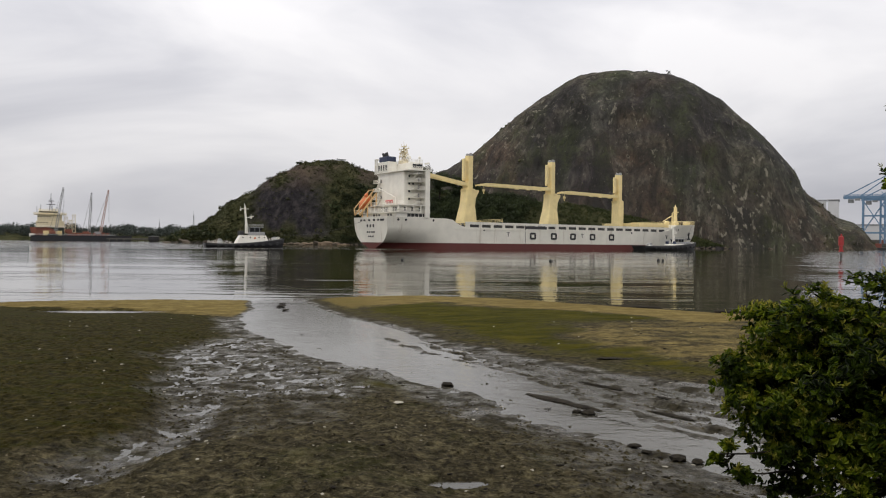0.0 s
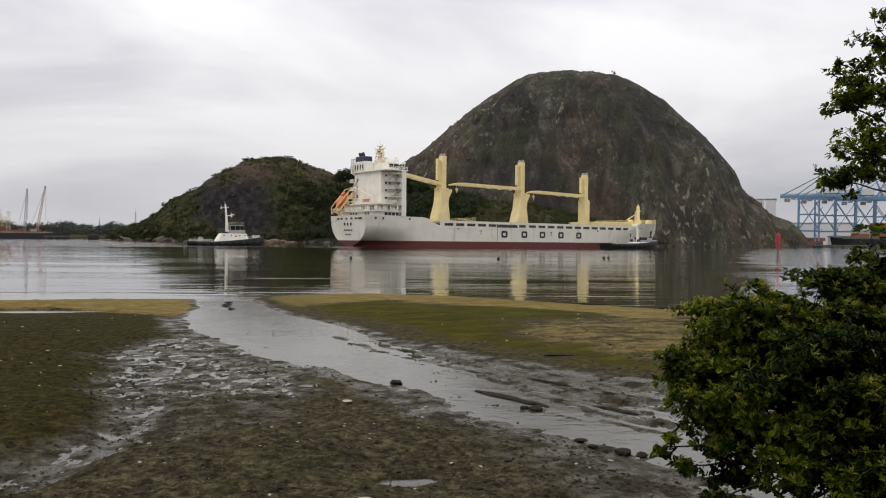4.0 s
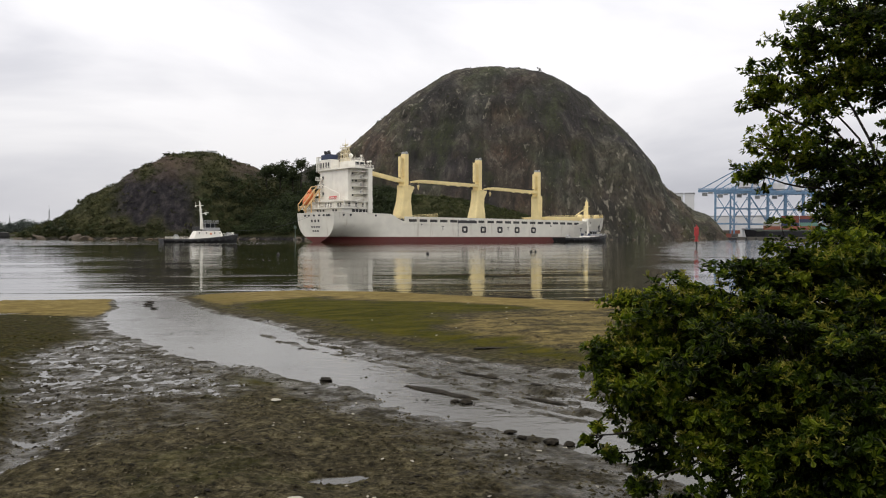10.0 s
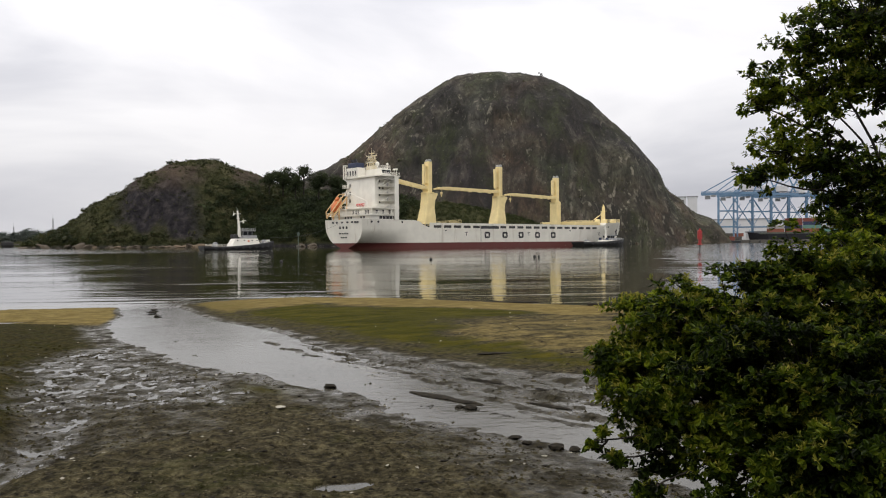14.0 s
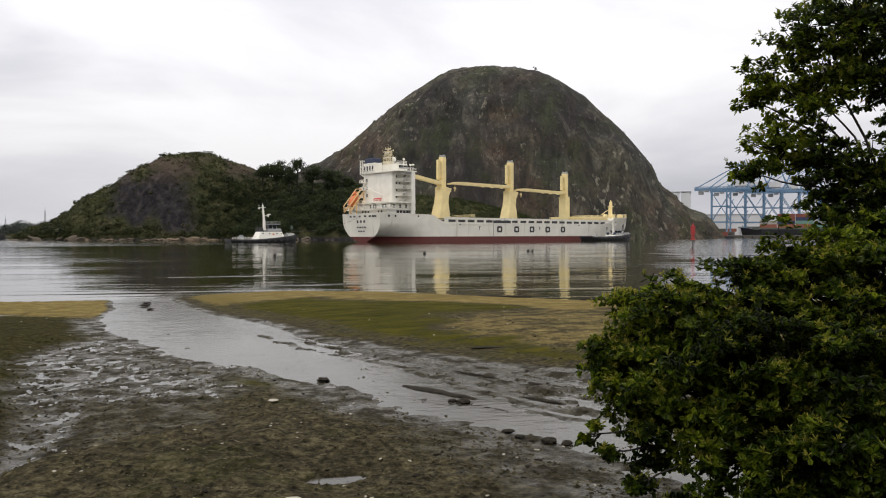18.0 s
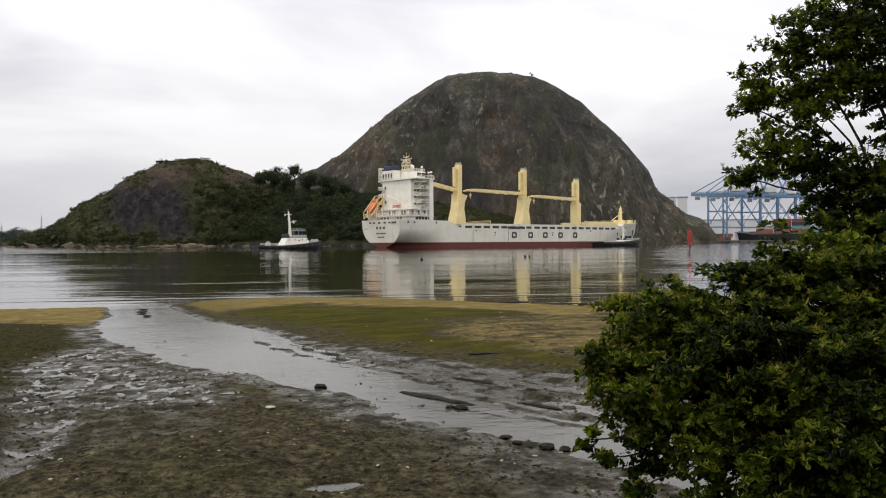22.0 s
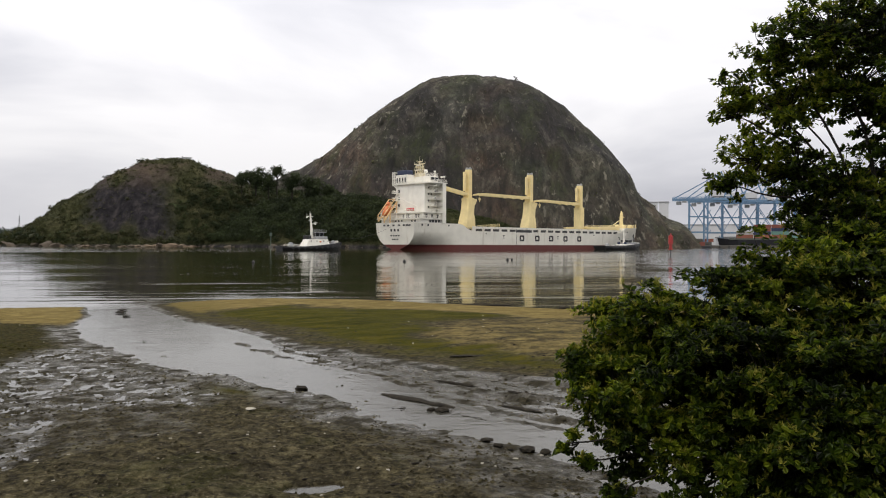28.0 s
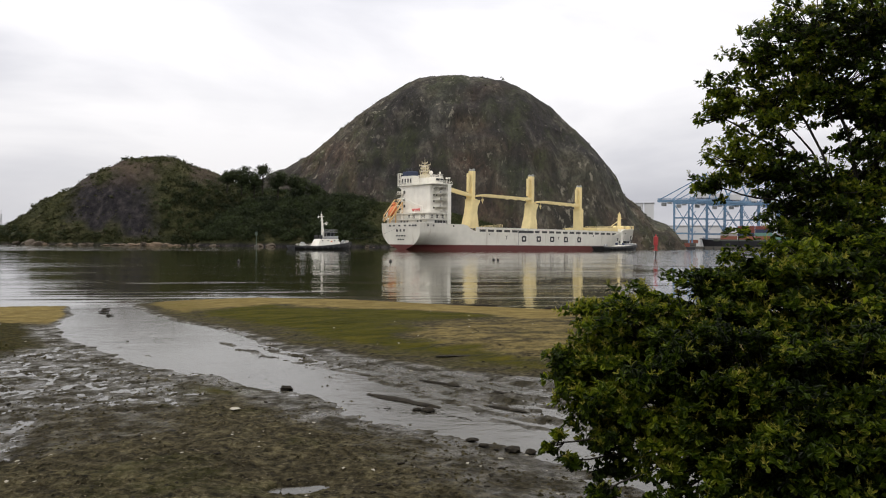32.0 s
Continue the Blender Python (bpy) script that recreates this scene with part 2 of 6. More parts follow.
def shore_material():
    k = Mat("tidal_flat", 0.9, spec=0.12)
    v = k.position()
    fine = k.noise(v, 8.0, 9, 0.76)
    mid = k.noise(v, 2.4, 8, 0.66)
    streak = k.noise(k.position((0.45, 1.3, 1)), 2.2, 7, 0.66, 0.3)
    mud = k.ramp(fine, [(0.36, (0.005, 0.0045, 0.0035)), (0.5, (0.046, 0.040, 0.022)), (0.63, (0.118, 0.102, 0.058))])
    mud = k.mix(k.span(mid, 0.40, 0.56, 0.6, 0), mud, (0.018, 0.015, 0.009))
    mud = k.mix(k.span(k.noise(v, 0.9, 7, 0.68, 0.6), 0.54, 0.66, 0, 0.45), mud, (0.034, 0.037, 0.010))
    crumb = k.noise(v, 13.0, 5, 0.62, 0.6)
    mud = k.mix(k.span(crumb, 0.36, 0.46, 0.8, 0), mud, (0.009, 0.008, 0.006))
    mud = k.mix(k.span(crumb, 0.56, 0.66, 0, 0.4), mud, (0.115, 0.105, 0.068))
    mud = k.mix(k.span(k.noise(v, 22.0, 3, 0.6), 0.64, 0.72, 0, 0.7), mud, (0.20, 0.17, 0.125))
    sand = k.ramp(mid, [(0.3, (0.106, 0.080, 0.026)), (0.55, (0.182, 0.142, 0.054)), (0.8, (0.250, 0.204, 0.088))])
    sand = k.mix(k.span(streak, 0.40, 0.56, 0.6, 0), sand, (0.100, 0.073, 0.022))
    sand = k.mix(k.span(fine, 0.3, 0.5, 0.55, 0), sand, (0.060, 0.043, 0.017))
    weed = k.ramp(streak, [(0.3, (0.014, 0.015, 0.0015)), (0.52, (0.047, 0.044, 0.003)), (0.78, (0.092, 0.074, 0.010))])
    weed = k.mix(k.span(fine, 0.35, 0.55, 0.5, 0), weed, (0.020, 0.022, 0.003))
    grain = k.math("SUBTRACT", k.math("ADD", k.math("MULTIPLY", mid, 0.45), k.math("MULTIPLY", streak, 0.55)), 0.5)
    ragged = k.math("ADD", k.math("MULTIPLY", grain, 2.2), k.math("MULTIPLY", k.math("SUBTRACT", fine, 0.5), 0.45))
    f_s = k.span(k.math("ADD", k.attr("sand"), ragged), 0.30, 0.78)
    f_a = k.span(k.math("ADD", k.attr("algae"), k.math("MULTIPLY", grain, 1.8)), 0.34, 0.70)
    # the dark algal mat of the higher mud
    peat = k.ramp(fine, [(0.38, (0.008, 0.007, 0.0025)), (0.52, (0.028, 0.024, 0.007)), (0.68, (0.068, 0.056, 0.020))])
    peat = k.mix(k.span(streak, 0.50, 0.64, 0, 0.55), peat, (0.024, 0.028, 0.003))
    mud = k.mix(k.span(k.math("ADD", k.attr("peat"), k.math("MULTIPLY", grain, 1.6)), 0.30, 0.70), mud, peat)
    col = k.mix(f_s, mud, sand)
    col = k.mix(f_a, col, weed)
    wet = k.span(k.math("ADD", k.attr("wet"), k.math("MULTIPLY", grain, 1.2)), 0.35, 0.85)
    col = k.mix(k.math("MULTIPLY", wet, 0.6), col, (0.025, 0.023, 0.018))
    # a film of water on the wettest mud shines
    film_ = k.math("MULTIPLY", wet, k.span(mid, 0.40, 0.60))
    rough = k.span(film_, 0, 1, 0.95, 0.27)
    k.l.new(k.span(film_, 0, 1, 0.05, 0.60), k.p.inputs["Specular IOR Level"])
    b = k.bump(k.noise(v, 24.0, 6, 0.65), 0.9, 0.03, k.bump(mid, 0.8, 0.11))
    return k.done(col, rough, b)


def water_material():
    k = Mat("bay_water", 0.04, spec=0.5)
    small = k.noise(k.position((0.40, 1.5, 1)), 2.4, 5, 0.55, 0.3)
    mid = k.noise(k.position((0.16, 0.9, 1), (0, 0, radians(-3))), 0.9, 4, 0.5, 0.5)
    swell = k.noise(k.position((0.05, 0.40, 1), (0, 0, radians(4))), 0.5, 3, 0.5, 0.4)
    patch = k.span(k.noise(k.position((0.014, 0.085, 1), (0, 0, radians(3))), 1.0, 4, 0.6, 0.3), 0.40, 0.64, 0.25, 2.8)
    # low wavelets that run in on the beach
    beach = k.noise(k.position((0.05, 1.0, 1), (0, 0, radians(-2))), 0.9, 3, 0.45, 0.5)
    opn = k.attr("open")
    h = k.math("ADD", k.math("MULTIPLY", small, k.math("MULTIPLY", patch, 0.11)), k.math("ADD", k.math("MULTIPLY", swell, 1.0), k.math("MULTIPLY", mid, k.math("MULTIPLY", patch, 0.5))))
    breeze = k.span(k.math("ADD", k.attr("breeze"), k.math("MULTIPLY", k.math("SUBTRACT", k.noise(k.position((0.012, 0.11, 1)), 1.0, 4, 0.6, 0.4), 0.5), 2.4)), 0.35, 0.75)
    gust = k.math("ADD", k.noise(k.position((0.25, 0.8, 1)), 1.6, 3, 0.5, 0.3), k.noise(k.position((0.10, 0.30, 1)), 0.6, 2, 0.5, 0.3))
    h = k.math("ADD", h, k.math("MULTIPLY", gust, k.math("MULTIPLY", breeze, 1.0)))
    h = k.math("ADD", h, k.math("MULTIPLY", beach, k.math("MULTIPLY", k.attr("surf"), 1.9)))
    # running water of the stream: faint small riffles
    riff = k.math("ADD", k.noise(k.position((0.9, 1.2, 1), (0, 0, radians(35))), 3.4, 2, 0.45, 0.8), k.math("MULTIPLY", k.noise(k.position((0.9, 1.2, 1), (0, 0, radians(20))), 9.0, 1.5, 0.4, 0.5), 0.42))
    calm = k.span(k.noise(k.position((0.5, 0.9, 1), (0, 0, radians(35))), 0.5, 4, 0.6), 0.42, 0.62, 0.05, 0.2)
    hh = k.math("ADD", k.math("MULTIPLY", h, opn), k.math("MULTIPLY", k.math("MULTIPLY", riff, calm), k.span(opn, 0, 1, 1.0, 0)))
    nd = k.node("Bump", Distance=0.15)
    k.l.new(hh, nd.inputs["Height"])
    k.l.new(k.math("ADD", k.span(k.attr("far"), 0, 1, 0.20, 0.02), k.math("MULTIPLY", breeze, 0.55)), nd.inputs["Strength"])
    k.l.new(k.span(opn, 0, 1, 1.33, 1.7), k.p.inputs["IOR"])
    col = k.mix(opn, (0.060, 0.058, 0.048), (0.026, 0.025, 0.008))
    return k.done(col, k.span(opn, 0, 1, 0.15, 0.03), nd.outputs["Normal"])


def wet_stone():
    """Dark stones and stranded weed, matt and uneven."""
    k = Mat("dark_stone", 0.85, spec=0.08)
    a = k.noise(k.position(), 14.0, 6, 0.65)
    col = k.ramp(a, [(0.35, (0.008, 0.007, 0.006)), (0.55, (0.022, 0.019, 0.014)), (0.72, (0.046, 0.040, 0.028))])
    return k.done(col, None, k.bump(a, 0.9, 0.03))


M = {
    # the air's haze over the far shore is mixed into these leaf colours
    "farwood": leafy("haze_tinted_far_trees", (0.044, 0.054, 0.050), (0.056, 0.068, 0.060), (0.072, 0.086, 0.072), 0),
    "boom_red": paint("faded_boom_red", (0.42, 0.25, 0.20), 0.6, (0.3, 0.2, 0.15), 0.3, 0.6),
    "markgreen": paint("faded_green", (0.07, 0.10, 0.08), 0.6, (0.05, 0.05, 0.05), 0.3, 1.0),
    "rock": rock_material(), "soil": soil_material(), "shore": shore_material(), "water": water_material(),
    "bush": leafy("hill_scrub", (0.024, 0.028, 0.012), (0.044, 0.049, 0.020), (0.084, 0.082, 0.034), 0.4),
    "wood": leafy("hill_trees", (0.022, 0.030, 0.016), (0.036, 0.048, 0.022), (0.060, 0.078, 0.032), 0.5),
    "grass": leafy("slope_grass", (0.026, 0.036, 0.013), (0.044, 0.056, 0.020), (0.085, 0.088, 0.034), 0.4),
    "leaf": leafy("mangrove_leaf", (0.004, 0.009, 0.001), (0.046, 0.080, 0.005), (0.22, 0.27, 0.022), 0.55, 0.40, True),
    "sprig": leafy("flower_sprig", (0.13, 0.15, 0.018), (0.22, 0.225, 0.03), (0.34, 0.31, 0.06), 0.3, 0.6, True),
    "bark": paint("bark", (0.020, 0.016, 0.012), 0.9, (0.03, 0.025, 0.02), 0.6, 6),
    "hull_white": paint("hull_white", (0.71, 0.69, 0.62), 0.5, (0.26, 0.19, 0.12), 0.7, 0.22),
    "white": paint("house_white", (0.82, 0.80, 0.73), 0.5, (0.35, 0.28, 0.2), 0.3, 0.3),
    "boot": paint("red_boot_top", (0.110, 0.022, 0.018), 0.6, (0.06, 0.03, 0.03), 0.5, 0.3),
    "cream": paint("cream_crane", (0.80, 0.66, 0.33), 0.5, (0.3, 0.2, 0.1), 0.35, 0.4),
    "ivory": paint("ivory_paint", (0.72, 0.64, 0.44), 0.6, (0.35, 0.22, 0.12), 0.5, 0.3),
    "orange": paint("lifeboat_orange", (0.62, 0.17, 0.045), 0.45, (0.3, 0.1, 0.05), 0.2, 0.8),
    "navy": paint("navy_blue", (0.022, 0.035, 0.085), 0.5, (0.03, 0.03, 0.04), 0.3, 0.5),
    "dark": paint("dark_steel", (0.028, 0.028, 0.03), 0.5, (0.06, 0.045, 0.03), 0.3, 0.8),
    "black": paint("black_hull", (0.010, 0.011, 0.015), 0.45, (0.07, 0.05, 0.035), 0.3, 0.4),
    "ink": paint("black_letter", (0.02, 0.02, 0.022), 0.6, (0.05, 0.05, 0.05), 0.2, 1.0),
    "grey": paint("grey_steel", (0.30, 0.31, 0.32), 0.5, (0.15, 0.12, 0.1), 0.3, 0.6),
    "deck": paint("green_deck", (0.09, 0.10, 0.085), 0.8, (0.1, 0.07, 0.05), 0.3, 0.6),
    # blue crane paint, paled so that its colour holds the distance haze
    "blue": paint("hazed_crane_blue", (0.14, 0.25, 0.39), 0.5, (0.12, 0.15, 0.2), 0.25, 0.15),
    "red": paint("beacon_red", (0.34, 0.028, 0.028), 0.5, (0.2, 0.03, 0.03), 0.3, 1.0),
    "rust": paint("rusty_hull", (0.24, 0.085, 0.055), 0.7, (0.09, 0.05, 0.035), 0.5, 0.3),
    "box_red": paint("container_red", (0.19, 0.052, 0.036), 0.6, (0.2, 0.08, 0.05), 0.3, 0.4),
    "box_green": paint("container_green", (0.12, 0.24, 0.20), 0.6, (0.1, 0.1, 0.08), 0.3, 0.4),
    "concrete": paint("concrete", (0.34, 0.33, 0.31), 0.85, (0.18, 0.16, 0.13), 0.5, 0.2),
    "quaywall": paint("quay_wall", (0.10, 0.095, 0.085), 0.9, (0.04, 0.04, 0.035), 0.5, 0.2),
    "pale": paint("pale_wall", (0.60, 0.61, 0.63), 0.8, (0.4, 0.4, 0.4), 0.3, 0.05),
    "stone": wet_stone(),
    "shell": paint("pale_stone", (0.34, 0.32, 0.27), 0.8, (0.25, 0.22, 0.17), 0.5, 8.0),
    "ledge": paint("bare_ledge", (0.145, 0.108, 0.074), 0.95, (0.05, 0.042, 0.03), 0.9, 0.5),
    "shorerock": paint("shore_boulder", (0.080, 0.064, 0.048), 0.95, (0.026, 0.024, 0.02), 0.9, 0.9),
    "glass": paint("dark_glass", (0.015, 0.018, 0.022), 0.12, (0.02, 0.02, 0.02), 0.1, 1.0),
}


# ---- mesh helpers ----
def part(name, bm, material, parent=None, label="", smooth=False):
    me = bpy.data.meshes.new(name)
    bmesh.ops.recalc_face_normals(bm, faces=bm.faces)
    bm.to_mesh(me)
    bm.free()
    me.materials.append(M[material] if isinstance(material, str) else material)
    if smooth:
        me.polygons.foreach_set("use_smooth", [True] * len(me.polygons))
        me.set_sharp_from_angle(angle=radians(38))
    ob = new(name, me)
    if parent is not None:
        ob.parent = parent
    return tagged(ob, label)


def thing(name, label, category, group="", kind="", at=None):
    ob = new(name)
    ob.empty_display_size = 0.5
    if at is not None:
        ob.matrix_basis = at
    return tagged(ob, label, category, group, kind)


def box(bm, x0, x1, y0, y1, z0, z1, bevel=0.0, m=None):
    r = bmesh.ops.create_cube(bm, size=1.0)
    vs = r["verts"]
    bmesh.ops.scale(bm, vec=(x1 - x0, y1 - y0, z1 - z0), verts=vs)
    bmesh.ops.translate(bm, vec=((x0 + x1) / 2, (y0 + y1) / 2, (z0 + z1) / 2), verts=vs)
    if m is not None:
        bmesh.ops.transform(bm, matrix=m, verts=vs)
    if bevel:
        es = list({e for v in vs for e in v.link_edges})
        bmesh.ops.bevel(bm, geom=es, offset=bevel, segments=1, affect="EDGES")
    return bm


def rod(bm, a, b, r0, r1=None, n=6):
    a, b = Vector(a), Vector(b)
    r1 = r0 if r1 is None else r1
    d = b - a
    q = d.to_track_quat("Z", "Y").to_matrix()
    rings = []
    for p, r in ((a, r0), (b, r1)):
        rings.append([bm.verts.new(p + q @ Vector((r * math.cos(2 * math.pi * i / n), r * math.sin(2 * math.pi * i / n), 0))) for i in range(n)])
    for i in range(n):
        bm.faces.new((rings[0][i], rings[0][(i + 1) % n], rings[1][(i + 1) % n], rings[1][i]))
    bm.faces.new(rings[0][::-1])
    bm.faces.new(rings[1])
    return bm


def beam(bm, a, b, w, h=None):
    a, b = Vector(a), Vector(b)
    h = w if h is None else h
    d = b - a
    q = d.to_track_quat("Z", "Y").to_matrix().to_4x4()
    return box(bm, -w / 2, w / 2, -h / 2, h / 2, 0, d.length, 0, Matrix.Translation(a) @ q)


def loft(bm, rings, close=True, caps=True):
    vs = [[bm.verts.new(p) for p in r] for r in rings]
    n = len(rings[0])
    for a, b in zip(vs, vs[1:]):
        for i in range(n if close else n - 1):
            j = (i + 1) % n
            bm.faces.new((a[i], a[j], b[j], b[i]))
    if caps:
        bm.faces.new(vs[0][::-1])
        bm.faces.new(vs[-1])
    return bm


def B():
    return bmesh.new()


def vnoise(x, y, seed=0):
    """Smooth value noise on arrays, 0 to 1."""
    xi, yi = np.floor(x), np.floor(y)
    fx, fy = x - xi, y - yi
    fx, fy = fx * fx * (3 - 2 * fx), fy * fy * (3 - 2 * fy)

    def h(a, b):
        s = np.sin(a * 127.1 + b * 311.7 + seed * 74.7) * 43758.5453
        return s - np.floor(s)

    return (h(xi, yi) * (1 - fx) + h(xi + 1, yi) * fx) * (1 - fy) + (h(xi, yi + 1) * (1 - fx) + h(xi + 1, yi + 1) * fx) * fy


def fbm(x, y, octaves=4, seed=0, gain=0.5):
    out, amp, tot = 0 * x, 1.0, 0.0
    for o in range(octaves):
        out = out + amp * vnoise(x * 2**o + 17.3 * o, y * 2**o - 9.1 * o, seed + o)
        tot += amp
        amp *= gain
    return out / tot


def step(a, b, v):
    t = np.clip((v - a) / (b - a), 0, 1)
    return t * t * (3 - 2 * t)


def sheet(name, X, Y, Z, material, attrs=None, wrap=False, smooth=True):
    """A grid mesh from 2-D arrays, with float attributes on its points."""
    r, c = X.shape
    me = bpy.data.meshes.new(name)
    idx = np.arange(r * c).reshape(r, c)
    if wrap:
        idx = np.concatenate([idx, idx[:, :1]], 1)
    f = np.stack([idx[:-1, :-1], idx[:-1, 1:], idx[1:, 1:], idx[1:, :-1]], -1).reshape(-1, 4)
    me.vertices.add(r * c)
    me.vertices.foreach_set("co", np.stack([X, Y, Z], -1).astype(np.float32).ravel())
    me.loops.add(f.size)
    me.loops.foreach_set("vertex_index", f.astype(np.int32).ravel())
    me.polygons.add(len(f))
    me.polygons.foreach_set("loop_start", np.arange(0, f.size, 4, dtype=np.int32))
    me.polygons.foreach_set("use_smooth", np.full(len(f), smooth))
    me.update(calc_edges=True)
    me.validate()
    for key, v in (attrs or {}).items():
        me.attributes.new(key, "FLOAT", "POINT").data.foreach_set("value", v.astype(np.float32).ravel())
    me.materials.append(M[material])
    return new(name, me)


def tris(name, V, material, parent=None):
    """A mesh of loose triangles: V has shape (n, 3, 3)."""
    n = len(V)
    me = bpy.data.meshes.new(name)
    me.vertices.add(n * 3)
    me.vertices.foreach_set("co", V.astype(np.float32).ravel())
    me.loops.add(n * 3)
    me.loops.foreach_set("vertex_index", np.arange(n * 3, dtype=np.int32))
    me.polygons.add(n)
    me.polygons.foreach_set("loop_start", np.arange(0, n * 3, 3, dtype=np.int32))
    me.update(calc_edges=True)
    me.materials.append(M[material])
    ob = new(name, me)
    ob.parent = parent
    return ob


def unit(n, rng):
    v = rng.normal(size=(n, 3))
    return v / np.linalg.norm(v, axis=1)[:, None]


def clumps(rng, C, R, per, size, squash=0.75):
    """Ragged foliage round the centres C with radii R: loose triangles."""
    k = len(C)
    d = unit(k * per, rng)
    rad = rng.uniform(0.45, 1.05, k * per)[:, None] * np.repeat(R, per)[:, None]
    p = np.repeat(C, per, 0) + d * rad * np.array([1, 1, squash])
    s = (size * rng.uniform(0.6, 1.5, k * per) * np.repeat(R, per))[:, None, None]
    off = rng.normal(size=(k * per, 3, 3))
    off -= off.mean(1, keepdims=True)
    # lean the leaves to lie along the outside of their clump
    off -= 0.8 * (off * d[:, None]).sum(-1, keepdims=True) * d[:, None]
    return p[:, None, :] + off * s


def near_bank(ob):
    """Things of the near bank are laid out in a plan whose water is the zero; this brings them to the scale and level of the bay."""
    k = (EYE - WATER) / EYE
    ob.matrix_basis = Matrix.Translation((0, 0, EYE)) @ Matrix.Scale(k, 4) @ Matrix.Translation((0, 0, -EYE)) @ ob.matrix_basis
    return ob


# ---- the tidal flat, the water ----
SHORE_X = (-4000, -60, -18.4, -13.7, -10, -7.5, -5.4, -1.2, 3.0, 7.5, 11.6, 45, 4000)
SHORE_Y = (26, 27, 31.0, 33.1, 35.0, 35.4, 37.4, 39.0, 37.1, 33.0, 30.8, 26, 22)
BANK_Y = (6, 8.9, 10.2, 11.9, 14.2, 16.0, 18.1, 21.2, 23.9, 27.4, 31, 35, 42)
BANK_L = (4.6, 3.4, 2.4, 1.0, -0.1, -1.7, -3.5, -5.1, -6.5, -7.6, -8.2, -9.2, -11)
BANK_R = (14, 10.5, 9.0, 7.5, 5.3, 3.3, 1.8, -0.5, -1.6, -3.6, -5.3, -6.6, -7)

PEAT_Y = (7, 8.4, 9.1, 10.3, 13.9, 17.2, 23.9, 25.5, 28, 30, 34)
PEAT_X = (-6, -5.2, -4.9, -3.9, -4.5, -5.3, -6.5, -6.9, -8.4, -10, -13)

PAN_Y = (8, 9, 10.2, 11.6, 14.2, 17.7, 19.7, 22.8, 25)
PAN_L = (-4.5, -4.5, -4.4, -4.5, -5.2, -6.8, -6.4, -5.9, -6.5)
PAN_R = (-3.2, -2.9, -1.8, 0.0, -0.4, -2.9, -4.0, -5.0, -6.0)


def flat_height(x, y):
    """Height of the flat and its masks for sand, algae and wetness."""
    wob = (fbm(x * 0.5, y * 0.5, 4, 3) - 0.5)
    sea = np.interp(x, SHORE_X, SHORE_Y) - y + wob * 0.8
    xl = np.interp(y, BANK_Y, BANK_L) + wob * 0.7
    xr = np.interp(y, BANK_Y, BANK_R) + wob * 0.7
    inside = np.minimum(x - xl, xr - x)
    right = (x > (xl + xr) / 2)
    bank = -inside
    rip = fbm(x * 0.8, y * 1.9, 4, 11) - 0.5
    lump = fbm(x * 2.3, y * 3.2, 3, 23) - 0.5
    grit = fbm(x * 9, y * 9, 2, 31) - 0.5
    z_r = 0.03 + 0.22 * step(0, 5, bank) * step(0, 4, sea) + 0.05 * wob + 0.012 * lump + 0.02 * rip
    z_l = 0.014 + 0.036 * step(0, 2.4, bank) + 0.13 * step(0.5, 6, bank) + (0.02 + 0.035 * step(0.5, 3, bank)) * lump + 0.03 * rip + (0.02 + 0.028 * step(0.3, 2, bank)) * grit
    z_l = z_l + 0.07 * step(7.5, 3.5, sea) * step(0.6, 2.5, sea) * step(-16, -11, x)
    z = np.where(right, z_r, z_l)
    # the wet pans between the stream and the left-hand mud
    pan_l, pan_r = np.interp(y, PAN_Y, PAN_L), np.interp(y, PAN_Y, PAN_R)
    strip = step(1.7, 0.7, x - pan_l)
    pan = step(-1.0, 0.9, x - pan_l + 1.6 * wob) * step(-0.2, 1.8, pan_r - x + 1.6 * wob) * step(24.5, 21.5, y) * step(7.4, 8.6, y)
    pan = pan * np.maximum(0.55 + 0.45 * step(12.0, 15.5, y), strip)
    pan = np.where(right, 0, pan) * step(-0.3, 0.3, bank)
    pu, pv = 0.77 * x + 0.64 * y + 0.5 * lump, 0.77 * y - 0.64 * x + 0.6 * rip
    cell = np.tanh(7 * (fbm(pu * 6.6, pv * 6.6, 3, 51, 0.5) - 0.468 + 0.13 * (1 - pan)))
    edge = step(0.0, 0.85, pan)
    z = z * (1 - edge) + edge * (0.005 + 0.020 * cell + 0.010 * lump + 0.008 * grit)
    basin = np.maximum(np.exp(-((x + 13.2) / 4.0) ** 2 - ((y - 28.0) / 2.4) ** 2), np.exp(-((x - 0.2) / 0.8) ** 2 - ((y - 8.5) / 0.7) ** 2))
    z = z * (1 - 0.92 * basin)
    pool = np.exp(-(((x - 0.15 + 0.5 * lump) / 0.22) ** 2 + ((y - 8.6 + 0.4 * rip) / 0.13) ** 2) ** 1.3)
    pool = np.maximum(pool, np.exp(-(((x + 13.2) / 2.1) ** 2 + ((y - 28.6 - 0.05 * (x + 13.2)) / 0.42) ** 2) ** 1.5) * 1.2)
    z = z - pool * 0.32
    # the stream's bed; mud streaks stand out of it along its far side
    side = np.clip((x - xl) / np.maximum(xr - xl, 0.1), 0, 1)
    along, across = 0.59 * x - 0.81 * y, 0.81 * x + 0.59 * y
    lee = np.interp(y, (10, 13.5, 18), (0.05, 0.18, 0.42))
    bar = step(0, 0.3, side + 0.25 * wob - lee) * step(25, 18, y)
